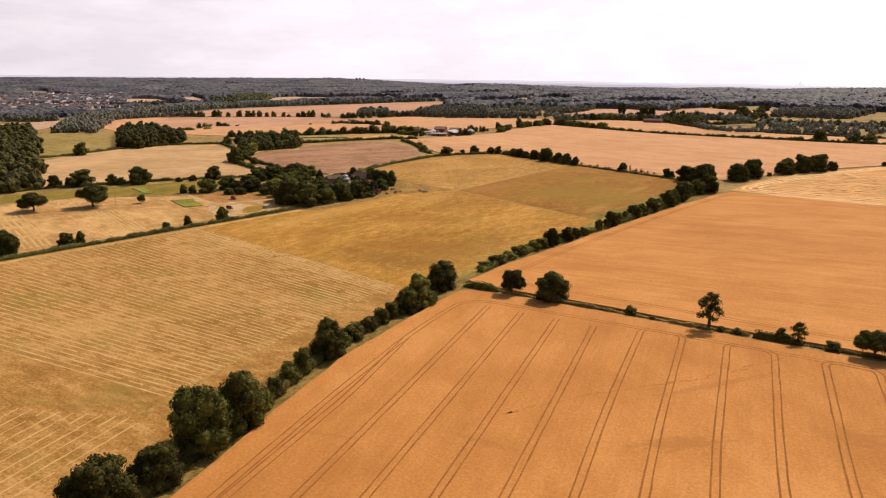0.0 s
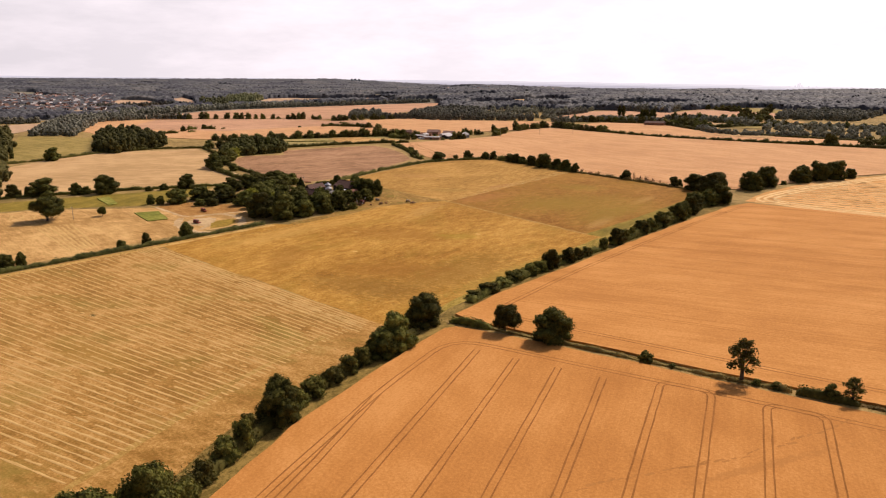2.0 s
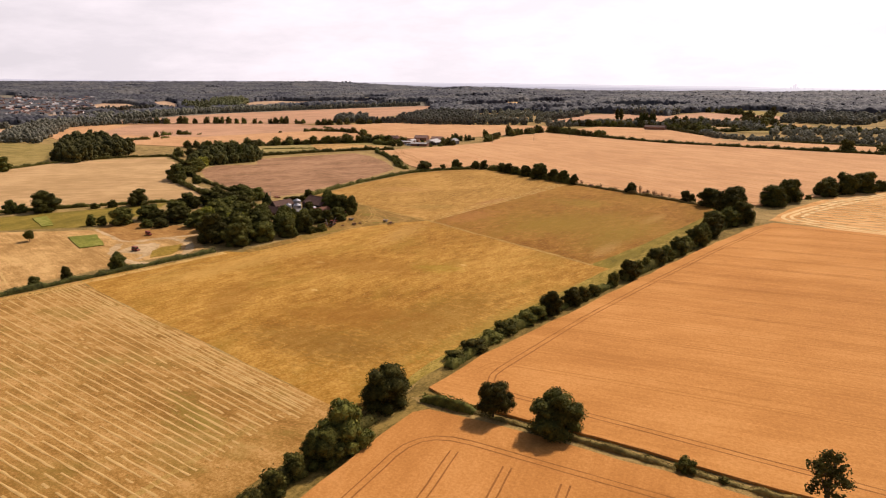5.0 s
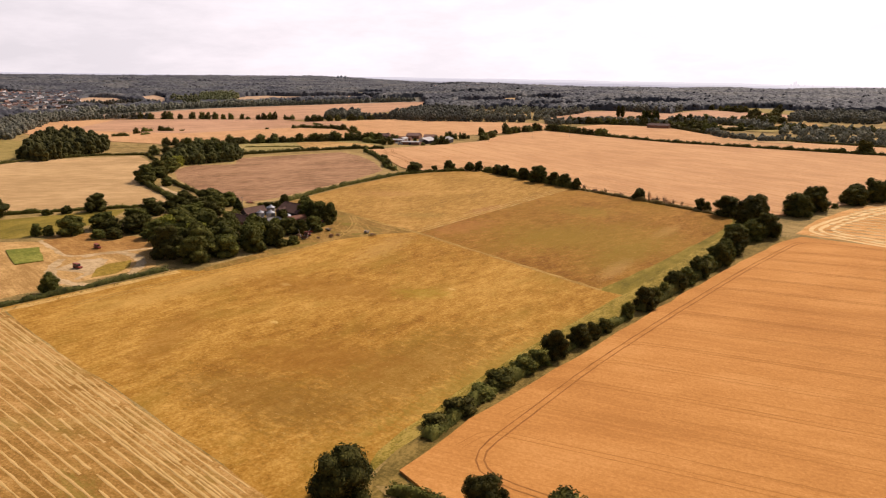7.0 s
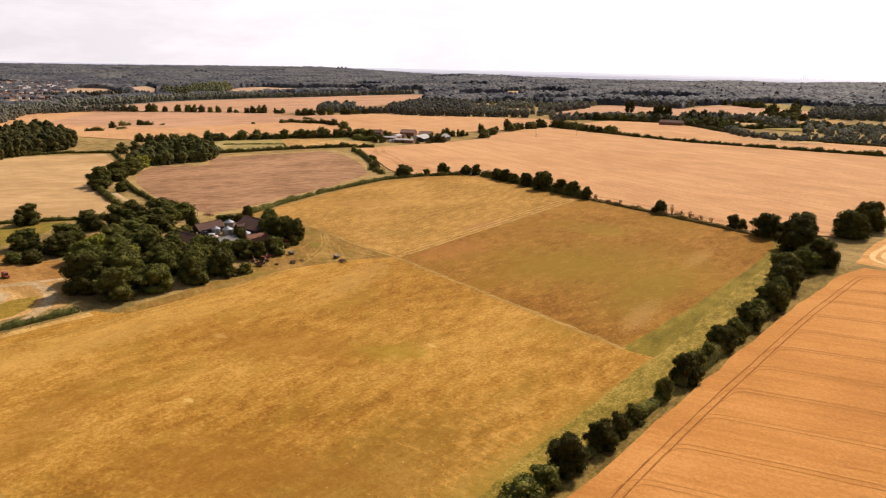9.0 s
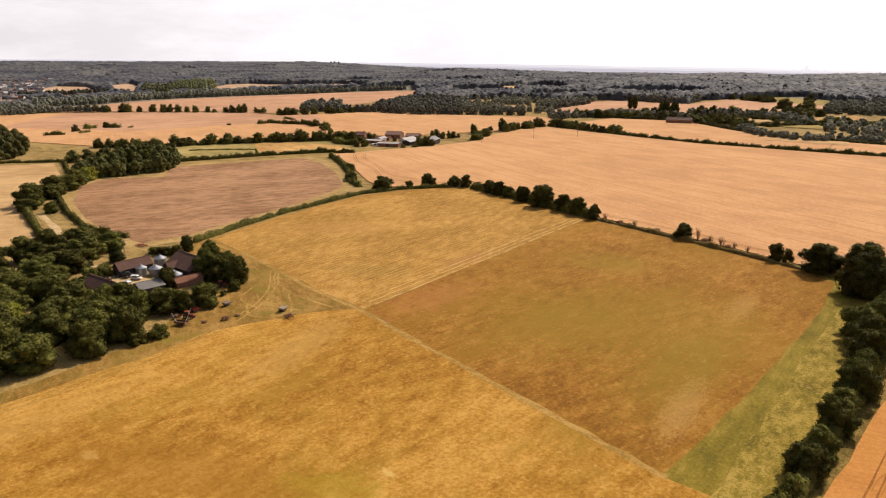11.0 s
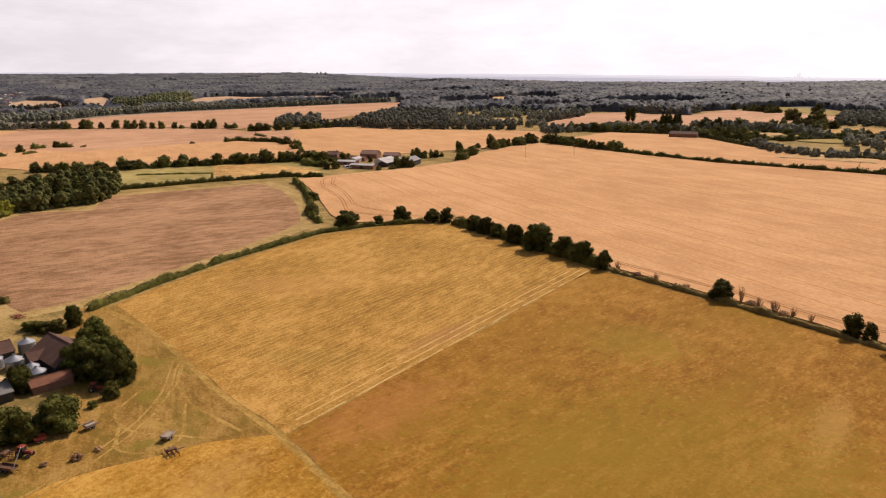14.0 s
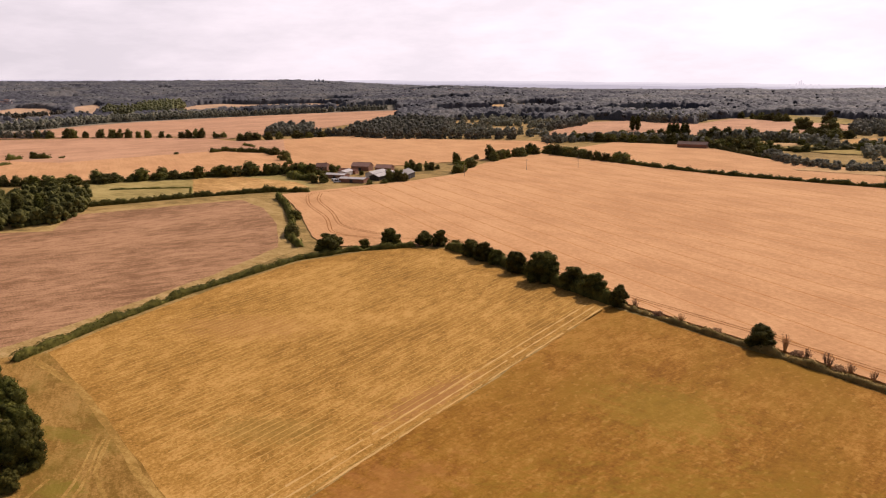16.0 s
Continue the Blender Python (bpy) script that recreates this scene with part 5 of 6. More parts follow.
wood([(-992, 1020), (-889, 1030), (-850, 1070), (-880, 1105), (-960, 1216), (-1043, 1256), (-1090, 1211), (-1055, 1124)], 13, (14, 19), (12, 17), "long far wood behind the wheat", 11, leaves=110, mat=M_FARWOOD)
belt([(-1020, 972), (-973, 1000), (-889, 1010), (-812, 1044), (-713, 1099)], 20, 10, (10, 16), (10, 15), "front row of trees before the far wood", 67)
hedge([(-1046, 556), (-1033, 575)], 6, 4.5, "stub of old hedge in the wheat", 21, 5, 1.2)
hedge([(-1032, 590), (-1040, 606)], 4, 3, "stub of old hedge in the wheat", 61, 5, 1.2)
hedge([(-1082, 616), (-1081, 632)], 7, 5, "stub of old hedge in the wheat", 22, 5, 1.2)
hedge([(-1074, 640), (-1059, 652)], 7, 5, "stub of old hedge in the wheat", 62, 5, 1.2)
hedge([(-1052, 657), (-1047, 662)], 5, 3, "stub of old hedge in the wheat", 63, 5, 1.2)
hedge([(-951, 779), (-950, 798), (-923, 802), (-895, 813), (-868, 803)], 6, 4.5, "broken old hedge in the wheat", 23, 5, 1.2)
hedge([(-988, 849), (-958, 843)], 5, 2.5, "low stub of hedge in the wheat", 64, 5, 1.2)
for x, y, w, h in ((-868, 805, 12, 9), (-821, 782, 13, 10), (-791, 764, 7, 6), (-1060, 597, 9, 9), (-1074, 641, 9, 8), (-765, 700, 13, 12), (-970, 749, 6, 3), (-900, 812, 9, 7)):
    plant(far(), x, y, w, h, "single round tree in the wheat", "trees in the wheat")
hedge([(-634, 966), (-555, 942), (-491, 923), (-425, 910), (-330, 908), (-200, 912), (60, 945)], 5, 3.4, "long dark hedge across the far wheat", 24, 6, 1.1)
tree_line([(-612, 800), (-640, 885), (-640, 960)], 13, ["far0", "far1", "far3"], (9, 14), (6, 10), "", "trees of the lane", 12, 5.0, 0.3)
tree_line([(-636, 972), (-570, 950)], 9, ["far0", "far1"], (11, 14), (8, 10), "", "trees of the lane", 13)
for x, y, w, h in ((-540, 948, 11, 9), (-530, 944, 10, 9), (-235, 922, 16, 14), (-200, 925, 18, 12), (-185, 930, 17, 13), (-150, 930, 16, 10)):
    plant(far(), x, y, w, h, "", "trees of the long hedge")
tree_line([(-690, 1085), (-612, 1112), (-526, 1124), (-440, 1060)], 8, ["far0", "far1", "far3"], (11, 15), (8, 12), "", "trees behind the far strip", 14, 8.0)
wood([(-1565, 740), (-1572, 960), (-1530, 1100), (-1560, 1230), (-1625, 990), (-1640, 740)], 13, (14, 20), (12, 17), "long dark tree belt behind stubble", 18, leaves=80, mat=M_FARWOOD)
hedge([(-690, 1100), (-640, 1150), (-550, 1200), (-480, 1250), (-430, 1330)], 6, 4, "rough hedge below the far stubble", 41, 5, 1.2, M_MIDWOOD)
hedge([(-540, 1125), (-480, 1092), (-420, 1112), (-360, 1172), (-200, 1192), (0, 1202)], 6, 4, "rough hedge across the far common", 42, 4, 1.3, M_MIDWOOD)
hedge([(-470, 1187), (-400, 1172), (-250, 1207), (-60, 1212)], 5, 3, "rough hedge across the far common", 43, 4, 1.3, M_MIDWOOD)
hedge([(-438, 1040), (-331, 996), (-100, 990), (60, 966)], 4, 2.5, "rough hedge before the far common", 44, 4, 1.2, M_MIDWOOD)
hedge([(-690, 1090), (-612, 1108), (-526, 1118), (-440, 1042)], 5, 4, "rough hedge behind the wheat strip", 45, 5, 1.2, M_MIDWOOD)
tree_line([(-650, 1165), (-600, 1190), (-550, 1215), (-480, 1260), (-430, 1330)], 10, ["far0", "far1", "far3"], (9, 15), (6, 10), "", "hedge trees below the far stubble", 21, 10.0, 0.15)
tree_line([(-540, 1120), (-480, 1090), (-420, 1110), (-360, 1170), (-200, 1190), (0, 1200)], 12, ["far0", "far1", "far3"], (8, 14), (5, 9), "", "hedge trees of the common", 22, 8.0, 0.15)
tree_line([(-470, 1185), (-400, 1170), (-250, 1205), (-60, 1210)], 14, ["far0", "far3"], (8, 13), (5, 8), "", "hedge trees of the common", 23, 8.0, 0.2)
tree_line([(-640, 1560), (-585, 1512), (-480, 1440)], 26, ["far0", "far1"], (12, 17), (9, 12), "", "hedge trees of the far pasture", 24, 6.0, 0.3)
for x, y, w, h in ((-602, 1532, 12, 9), (-569, 1508, 15, 12), (-557, 1501, 16, 13), (-545, 1494, 15, 12), (-540, 1495, 11, 9), (-490, 1363, 13, 12), (-483, 1367, 18, 16), (-484, 1486, 19, 17), (-453, 1364, 22, 16), (-447, 1295, 14, 12)):
    plant("far1", x, y, w, h, "single dark tree in far stubble", "trees in the far stubble")
for x, y in ((-671, 1249), (-665, 1252), (-575, 1145), (-571, 1147), (-567, 1148), (-561, 1151), (-558, 1154)):
    plant("poplar", x, y, 6, 21)
tree_line([(-546, 1205), (-500, 1216), (-457, 1225), (-428, 1250), (-400, 1290)], 13, ["far0", "far1", "far2"], (13, 19), (10, 15), "", "trees round the far stubble", 16, 6.0, 0.2)

belt([(-1560, 770), (-1545, 830), (-1580, 915), (-1575, 1020), (-1515, 1170), (-1415, 1305), (-1345, 1398), (-1275, 1448)], 30, 10, (11, 17), (10, 15), "long tree belt behind reddish stubble", 51)
belt([(-1480, 640), (-1400, 718), (-1345, 765), (-1300, 790)], 14, 11, (11, 17), (9, 13), "irregular tree belt between wheat fields", 52)
for x, y, w, h in ((-1386, 735, 10, 9), (-1367, 745, 9, 8), (-1356, 753, 12, 12), (-1337, 763, 12, 11), (-1315, 776, 14, 14), (-1304, 781, 14, 14), (-1287, 791, 10, 10), (-1266, 802, 13, 13), (-1249, 812, 14, 13), (-1240, 817, 12, 13), (-1227, 824, 13, 13), (-1213, 831, 9, 10), (-1200, 838, 11, 12), (-1183, 849, 9, 10), (-1173, 854, 8, 6), (-1154, 863, 10, 9), (-1144, 868, 12, 12), (-1136, 874, 11, 13), (-1129, 878, 12, 14), (-1111, 888, 8, 9), (-1105, 890, 8, 6), (-1100, 894, 9, 9)):
    plant(far(), x, y, w, h, "", "trees between the wheat fields")
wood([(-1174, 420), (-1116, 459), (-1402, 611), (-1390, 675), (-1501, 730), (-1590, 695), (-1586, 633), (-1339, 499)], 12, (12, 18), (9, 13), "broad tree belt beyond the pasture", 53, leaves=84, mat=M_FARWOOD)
belt([(-1600, 440), (-1571, 478), (-1501, 511), (-1484, 577)], 30, 11, (12, 17), (10, 14), "dark tree belt below the town", 66)
wood([(-1705, 1079), (-1655, 1127), (-1777, 1236), (-1910, 1294), (-1871, 1178)], 11, (11, 15), (22, 30), "tall yellow-green poplar wood", 54, leaves=84, mat=M_PALEWOOD)
wood([(-1736, 1024), (-1647, 1043), (-1808, 1132), (-1902, 1113)], 12, (13, 18), (18, 26), "yellow-green wood behind the belt", 55, leaves=84, mat=M_PALEWOOD)
belt([(-1900, 830), (-1860, 919), (-1880, 1000), (-1740, 996)], 34, 11, (12, 18), (10, 15), "dark belt below the gold fields", 56)
wood([(-900, 1090), (-850, 1070), (-720, 1112), (-745, 1145), (-815, 1150), (-900, 1200), (-945, 1200)], 17, (10, 16), (8, 12), "open trees behind the front row", 73, leaves=84, mat=M_FARWOOD)
wood([(-900, 1270), (-800, 1210), (-800, 1400), (-900, 1400), (-1040, 1400), (-1060, 1290)], 19, (10, 16), (8, 12), "scattered trees before the far plots", 74, leaves=84, mat=M_FARWOOD)
belt([(-782, 1192), (-780, 1257), (-790, 1350)], 24, 10, (11, 16), (9, 13), "dark belt beside the far stubble", 57)
belt([(-920, 1235), (-879, 1255), (-843, 1286)], 24, 10, (11, 16), (9, 13), "dark belt behind the pale strip", 68)
belt([(-962, 1190), (-903, 1172)], 22, 10, (11, 16), (9, 12), "dark belt behind the pale strip", 69)
belt([(-1060, 1385), (-990, 1400), (-900, 1400), (-830, 1440)], 30, 13, (10, 15), (8, 11), "scattered trees among far plots", 70)
belt([(-1100, 1560), (-1040, 1580), (-960, 1600)], 30, 13, (10, 15), (8, 11), "scattered trees among far plots", 71)
wood([(-737, 1406), (-693, 1389), (-650, 1397), (-655, 1480), (-720, 1530), (-800, 1480)], 11, (13, 18), (12, 17), "rounded dark wood above far stubble", 58, leaves=84, mat=M_FARWOOD)
belt([(-690, 1062), (-650, 1104), (-614, 1142), (-548, 1136), (-489, 1092)], 22, 9, (9, 15), (7, 13), "mixed trees along the far lane", 59)
belt([(-443, 1065), (-402, 1006), (-363, 993), (-315, 1010), (-180, 1016)], 16, 8, (7, 12), (5, 9), "overgrown hedge before the common", 60)
wood([(-366, 1080), (-320, 1040), (-180, 1050), (-180, 1180), (-345, 1190), (-392, 1221)], 19, (9, 15), (6, 11), "scattered scrub trees on the common", 61, leaves=84, mat=M_FARWOOD)
belt([(-560, 1200), (-495, 1209), (-468, 1221), (-417, 1170), (-377, 1124)], 22, 11, (10, 16), (8, 13), "mixed trees below the far stubble", 62)
wood([(-417, 1319), (-300, 1322), (-300, 1500), (-396, 1498), (-443, 1443)], 14, (12, 18), (10, 15), "dark trees beyond the common", 63, leaves=84, mat=M_FARWOOD)
for x, y, w, h in ((-474, 1087, 20, 15), (-462, 1092, 18, 14), (-452, 1099, 14, 11)):
    plant("far1", x, y, w, h, "large dark spreading tree by the lane", "large trees by the far lane")


def tussocks():
    """Rank grass along the hedge feet, blade clumps in dry and green tones."""
    rng = np.random.default_rng(77)
    spots = []
    for x0, y0, x1, y1, wide, n in ((-187, 200, -176, 140, 3.0, 900), (-176, 140, -148, 60, 3.0, 900), (-150, 58, -70, -130, 3.0, 500), (-372, 110, -372, 270, 2.0, 900)):
        u = rng.uniform(0, 1, n)
        spots.append(np.stack([x0 + (x1 - x0) * u + rng.normal(0, wide / 2, n), y0 + (y1 - y0) * u + rng.normal(0, wide / 2, n), rng.uniform(0.1, 0.35, n)], 1))
    p = np.concatenate(spots)
    d = np.stack([rng.normal(0, 1, len(p)), rng.normal(0, 1, len(p)), rng.uniform(1.2, 3.0, len(p))], 1)
    v, f = quads(p, d / np.linalg.norm(d, axis=1)[:, None], rng.uniform(0.2, 0.45, len(p)), rng)
    tagged(new("grass_tussocks", np_mesh("grass_tussocks", v, f, [M_TUSSOCK])), "rank dry and green grass under hedges", "grass", kind="stuff")


tussocks()


# ---- far woods, houses and haze ----
FAR_GAPS = [c for _, _, c in FAR_FIELDS] + [
    [(-1470, 711), (-1493, 749), (-1500, 815), (-1531, 897), (-1528, 999), (-1482, 1149), (-1396, 1291), (-1317, 1374), (-1249, 1421), (-1194, 1315), (-1133, 1183), (-1085, 1034), (-1076, 955), (-1082, 886), (-1188, 864), (-1329, 768), (-1379, 711)],
    [(-738, 1137), (-776, 1227), (-792, 1363), (-756, 1407), (-688, 1400), (-638, 1386), (-626, 1520), (-493, 1480), (-438, 1452), (-433, 1302), (-497, 1234), (-587, 1168), (-670, 1139)]]


FRONT = ((84, 1560), (105.3, 1590), (106.8, 1665), (108, 1745), (109.3, 1725), (112.3, 1662), (114.3, 1610), (114.6, 1540), (115.6, 1518), (117.1, 1585), (120.1, 1630),
         (124.9, 1560), (128.3, 1560), (131.7, 1650), (132.2, 2060), (137.3, 2000), (142.3, 1960), (147, 1920), (149.8, 1880), (153, 1790), (158, 1680), (180, 1660))


def wood_front(deg):
    for (a0, r0), (a1, r1) in zip(FRONT, FRONT[1:]):
        if a0 <= deg < a1:
            return r0 + (r1 - r0) * (deg - a0) / (a1 - a0)
    return FRONT[-1][1]


def in_town(x, y):
    """Where houses and gardens break up the far woods."""
    deg, r = math.degrees(math.atan2(y, x)), math.hypot(x, y)
    west = smooth(153.5, 156.5, deg) * smooth(1850, 1980, r) * (1 - smooth(2600, 3000, r))
    north = smooth(104, 108, deg) * (1 - smooth(133, 138, deg)) * smooth(2050, 2300, r) * (0.5 + 0.7 * noise.noise((x / 220, y / 220, 2.0)))
    return max(west, north, 0.0)


def crowns_at(x, y, cell, seed):
    """Height, nought to one, of the nearest of many round crowns scattered over the ground."""
    best = np.zeros(len(x))
    gx, gy = np.floor(x / cell), np.floor(y / cell)
    for di in (-1, 0, 1):
        for dj in (-1, 0, 1):
            cx, cy = gx + di, gy + dj
            h = np.sin(cx * 127.1 + cy * 311.7 + seed) * 43758.5453
            h2 = np.sin(cx * 269.5 + cy * 183.3 + seed) * 24634.6345
            jx, jy = h - np.floor(h), h2 - np.floor(h2)
            size = 0.45 + 0.35 * (jx * 7.3 % 1.0)
            d = np.hypot(x - (cx + jx) * cell, y - (cy + jy) * cell) / (cell * size)
            best = np.maximum(best, np.sqrt(np.maximum(0.0, 1 - d * d)) * (0.55 + 0.45 * (jy * 5.7 % 1.0)))
    return best


def far_woods():
    """The far woods: one billowing canopy of crowns, finer in front, with single trees standing out of it."""
    radii, r = [], 1480.0
    while r < 4690:
        radii.append(r)
        r += 3.0 * (r / 1480) ** 1.7
    degs = np.arange(88, 170, 0.10)
    R, A = np.meshgrid(np.array(radii), np.radians(degs), indexing="ij")
    X, Y = (R * np.cos(A)).ravel(), (R * np.sin(A)).ravel()
    ground, cover, town = np.zeros(len(X)), np.ones(len(X)), np.zeros(len(X))
    boxes = [(min(p[0] for p in g), max(p[0] for p in g), min(p[1] for p in g), max(p[1] for p in g), g) for g in FAR_GAPS]
    front = [wood_front(d) for d in degs]
    for k, (x, y) in enumerate(zip(X.tolist(), Y.tolist())):
        r = radii[k // len(degs)]
        if r < front[k % len(degs)] + 14 * noise.noise((x / 40, y / 40, 1.0)):
            cover[k] = 0
            continue
        ground[k] = height(x, y)
        for k1 in (1 - 6 / r, 1 + 25 / r):
            if any(b[0] < x * k1 < b[1] and b[2] < y * k1 < b[3] and inside(x * k1, y * k1, b[4]) for b in boxes):
                cover[k] = 0
        if noise.noise((x / 170, y / 170, 7.0)) < -0.36:
            cover[k] = 0
        town[k] = in_town(x, y)
    rng = np.random.default_rng(9)
    tops = np.maximum(crowns_at(X, Y, 8.5, 1.0) * 8.5, crowns_at(X, Y, 13.0, 5.0) * 11.0)
    patch = crowns_at(X, Y, 160.0, 9.0)
    Z = ground + np.where(cover > 0, 2.0 + tops * (1 - 0.5 * town) + rng.normal(0, 0.45, len(X)) + 4.5 * patch * (1 - town), -3.0)
    idx = np.arange(len(X)).reshape(R.shape)
    q = np.stack([idx[:-1, :-1], idx[1:, :-1], idx[1:, 1:], idx[:-1, 1:]], -1).reshape(-1, 4)
    q = q[cover[q].max(1) > 0]
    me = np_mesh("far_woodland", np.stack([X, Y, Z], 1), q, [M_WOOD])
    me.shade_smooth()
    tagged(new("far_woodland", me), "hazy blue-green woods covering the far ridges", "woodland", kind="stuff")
    bv, bf = BALL0
    V, F, off = [], [], 0
    pick = rng.choice(len(X), 15000, replace=False)
    for k in pick[(cover[pick] > 0)]:
        w = rng.uniform(2.6, 5.4)
        for _ in range(1 if R.ravel()[k] > 2400 else 2):
            c = np.array((X[k] + rng.normal(0, 1.6), Y[k] + rng.normal(0, 1.6), Z[k] - w * rng.uniform(0.45, 0.85)))
            V.append(bv * (w * rng.uniform(0.6, 1.0)) * (1 + rng.normal(0, 0.14, (len(bv), 1))) + c)
            F.append(bf + off)
            off += len(bv)
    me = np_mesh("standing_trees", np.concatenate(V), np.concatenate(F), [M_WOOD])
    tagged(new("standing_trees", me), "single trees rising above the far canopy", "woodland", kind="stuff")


far_woods()


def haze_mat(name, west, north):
    """Far haze painted as emission: duller away from the sun, nearly as light as the sky towards it."""
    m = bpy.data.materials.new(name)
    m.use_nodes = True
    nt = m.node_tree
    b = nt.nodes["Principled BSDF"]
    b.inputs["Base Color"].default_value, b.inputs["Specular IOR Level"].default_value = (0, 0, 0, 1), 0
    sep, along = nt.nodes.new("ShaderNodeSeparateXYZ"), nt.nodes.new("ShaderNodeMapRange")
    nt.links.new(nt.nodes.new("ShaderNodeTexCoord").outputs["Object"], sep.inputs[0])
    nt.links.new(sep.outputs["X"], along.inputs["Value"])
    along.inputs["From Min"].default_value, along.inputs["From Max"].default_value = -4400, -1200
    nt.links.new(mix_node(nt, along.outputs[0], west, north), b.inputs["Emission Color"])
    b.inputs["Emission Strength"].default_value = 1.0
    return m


def backdrop(r, lift, seed, west, north):
    """A far ridge glowing in painted haze colours, right round the view."""
    bm, prev = bmesh.new(), None
    for k in range(241):
        a = 80 + k * 0.425
        top = 86 + (a - 163) * 2.0 + 5 * noise.noise((a / 4, seed, 0)) + 2 * noise.noise((a * 1.3, 5, seed)) + lift
        x, y = r * math.cos(radians(a)), r * math.sin(radians(a))
        row = [bm.verts.new((x, y, z)) for z in (-90, top)]
        if prev:
            bm.faces.new((prev[0], row[0], row[1], prev[1]))
        prev = row
    tagged(part("backdrop", bm, haze_mat("painted_haze", west, north)), "pale lavender hills in painted haze", "backdrop", kind="structure")


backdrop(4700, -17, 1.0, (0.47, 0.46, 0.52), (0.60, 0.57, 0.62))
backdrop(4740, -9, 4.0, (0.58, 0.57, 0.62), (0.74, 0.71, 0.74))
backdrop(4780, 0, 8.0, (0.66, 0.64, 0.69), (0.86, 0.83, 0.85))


# ---- farm buildings and machines ----
M_TILE = plain_mat("red_brown_roof_tiles", (0.085, 0.042, 0.03), (0.15, 0.075, 0.05), 0.7, 0.85)
M_RUST = plain_mat("rusty_red_roof_sheets", (0.17, 0.065, 0.035), (0.28, 0.115, 0.06), 0.9, 0.8)
M_SLATE = plain_mat("grey_roof_sheets", (0.15, 0.135, 0.12), (0.23, 0.21, 0.19), 1.0, 0.7)
M_PALEROOF = plain_mat("pale_fibre_roof_sheets", (0.36, 0.33, 0.31), (0.50, 0.46, 0.43), 1.0, 0.7)
M_PINKROOF = plain_mat("sun_bleached_red_roof", (0.27, 0.15, 0.11), (0.38, 0.22, 0.165), 0.9, 0.8)
M_BOARD = plain_mat("black_weatherboard", (0.03, 0.026, 0.024), (0.07, 0.06, 0.052), 0.5, 0.8)
M_BRICK = plain_mat("old_brick_wall", (0.22, 0.11, 0.07), (0.34, 0.18, 0.12), 0.5, 0.9)
M_RENDER = plain_mat("pale_wall", (0.55, 0.50, 0.45), (0.70, 0.66, 0.60), 0.8, 0.85)
M_STEEL = plain_mat("galvanised_steel", (0.24, 0.24, 0.25), (0.38, 0.38, 0.40), 0.6, 0.45, 0.6)
M_GLASS = plain_mat("dark_window_glass", (0.02, 0.025, 0.03), (0.04, 0.045, 0.05), 0.5, 0.1, 0, 0.5)
M_TYRE = plain_mat("black_rubber", (0.015, 0.015, 0.015), (0.035, 0.033, 0.03), 0.3, 0.85)
M_RED = plain_mat("faded_red_paint", (0.22, 0.035, 0.022), (0.33, 0.07, 0.04), 0.3, 0.5)
M_WHITE = plain_mat("white_paint", (0.68, 0.67, 0.65), (0.82, 0.81, 0.79), 0.5, 0.35)
M_DARK = plain_mat("dark_machine_paint", (0.03, 0.03, 0.035), (0.07, 0.065, 0.065), 0.3, 0.5)
M_IRON = plain_mat("rusty_iron", (0.10, 0.05, 0.03), (0.19, 0.095, 0.055), 0.25, 0.8)
M_TIMBER = plain_mat("weathered_timber", (0.26, 0.20, 0.15), (0.42, 0.34, 0.26), 0.3, 0.9)


def box(bm, x0, x1, y0, y1, z0, z1, bevel=0.0):
    r = bmesh.ops.create_cube(bm, size=1)
    for v in r["verts"]:
        v.co = Vector(((x0 + x1) / 2 + v.co.x * (x1 - x0), (y0 + y1) / 2 + v.co.y * (y1 - y0), (z0 + z1) / 2 + v.co.z * (z1 - z0)))
    if bevel:
        bmesh.ops.bevel(bm, geom=list({e for v in r["verts"] for e in v.link_edges}), offset=bevel, segments=1, affect="EDGES")
    return bm


def one_box(*a, bevel=0.0):
    return box(bmesh.new(), *a, bevel=bevel)


def drum(bm, x, y, z0, z1, r0, r1, sides=24):
    lo = [bm.verts.new((x + r0 * math.cos(2 * math.pi * i / sides), y + r0 * math.sin(2 * math.pi * i / sides), z0)) for i in range(sides)]
    hi = [bm.verts.new((x + r1 * math.cos(2 * math.pi * i / sides), y + r1 * math.sin(2 * math.pi * i / sides), z1)) for i in range(sides)]
    for i in range(sides):
        bm.faces.new((lo[i], lo[(i + 1) % sides], hi[(i + 1) % sides], hi[i]))
    bm.faces.new(hi)
    bm.faces.new(lo[::-1])
    return bm


def gable(bm, lx, ly, z0, eave, ridge):
    """A gabled body, its ridge along x, centred on the origin."""
    a, b = lx / 2, ly / 2
    v = [bm.verts.new(p) for p in ((-a, -b, z0), (a, -b, z0), (a, b, z0), (-a, b, z0), (-a, -b, eave), (a, -b, eave), (a, b, eave), (-a, b, eave), (-a, 0, ridge), (a, 0, ridge))]
    for f in ((0, 1, 5, 4), (1, 2, 6, 9, 5), (2, 3, 7, 6), (3, 0, 4, 8, 7), (4, 5, 9, 8), (6, 7, 8, 9), (3, 2, 1, 0)):
        bm.faces.new([v[k] for k in f])
    return bm


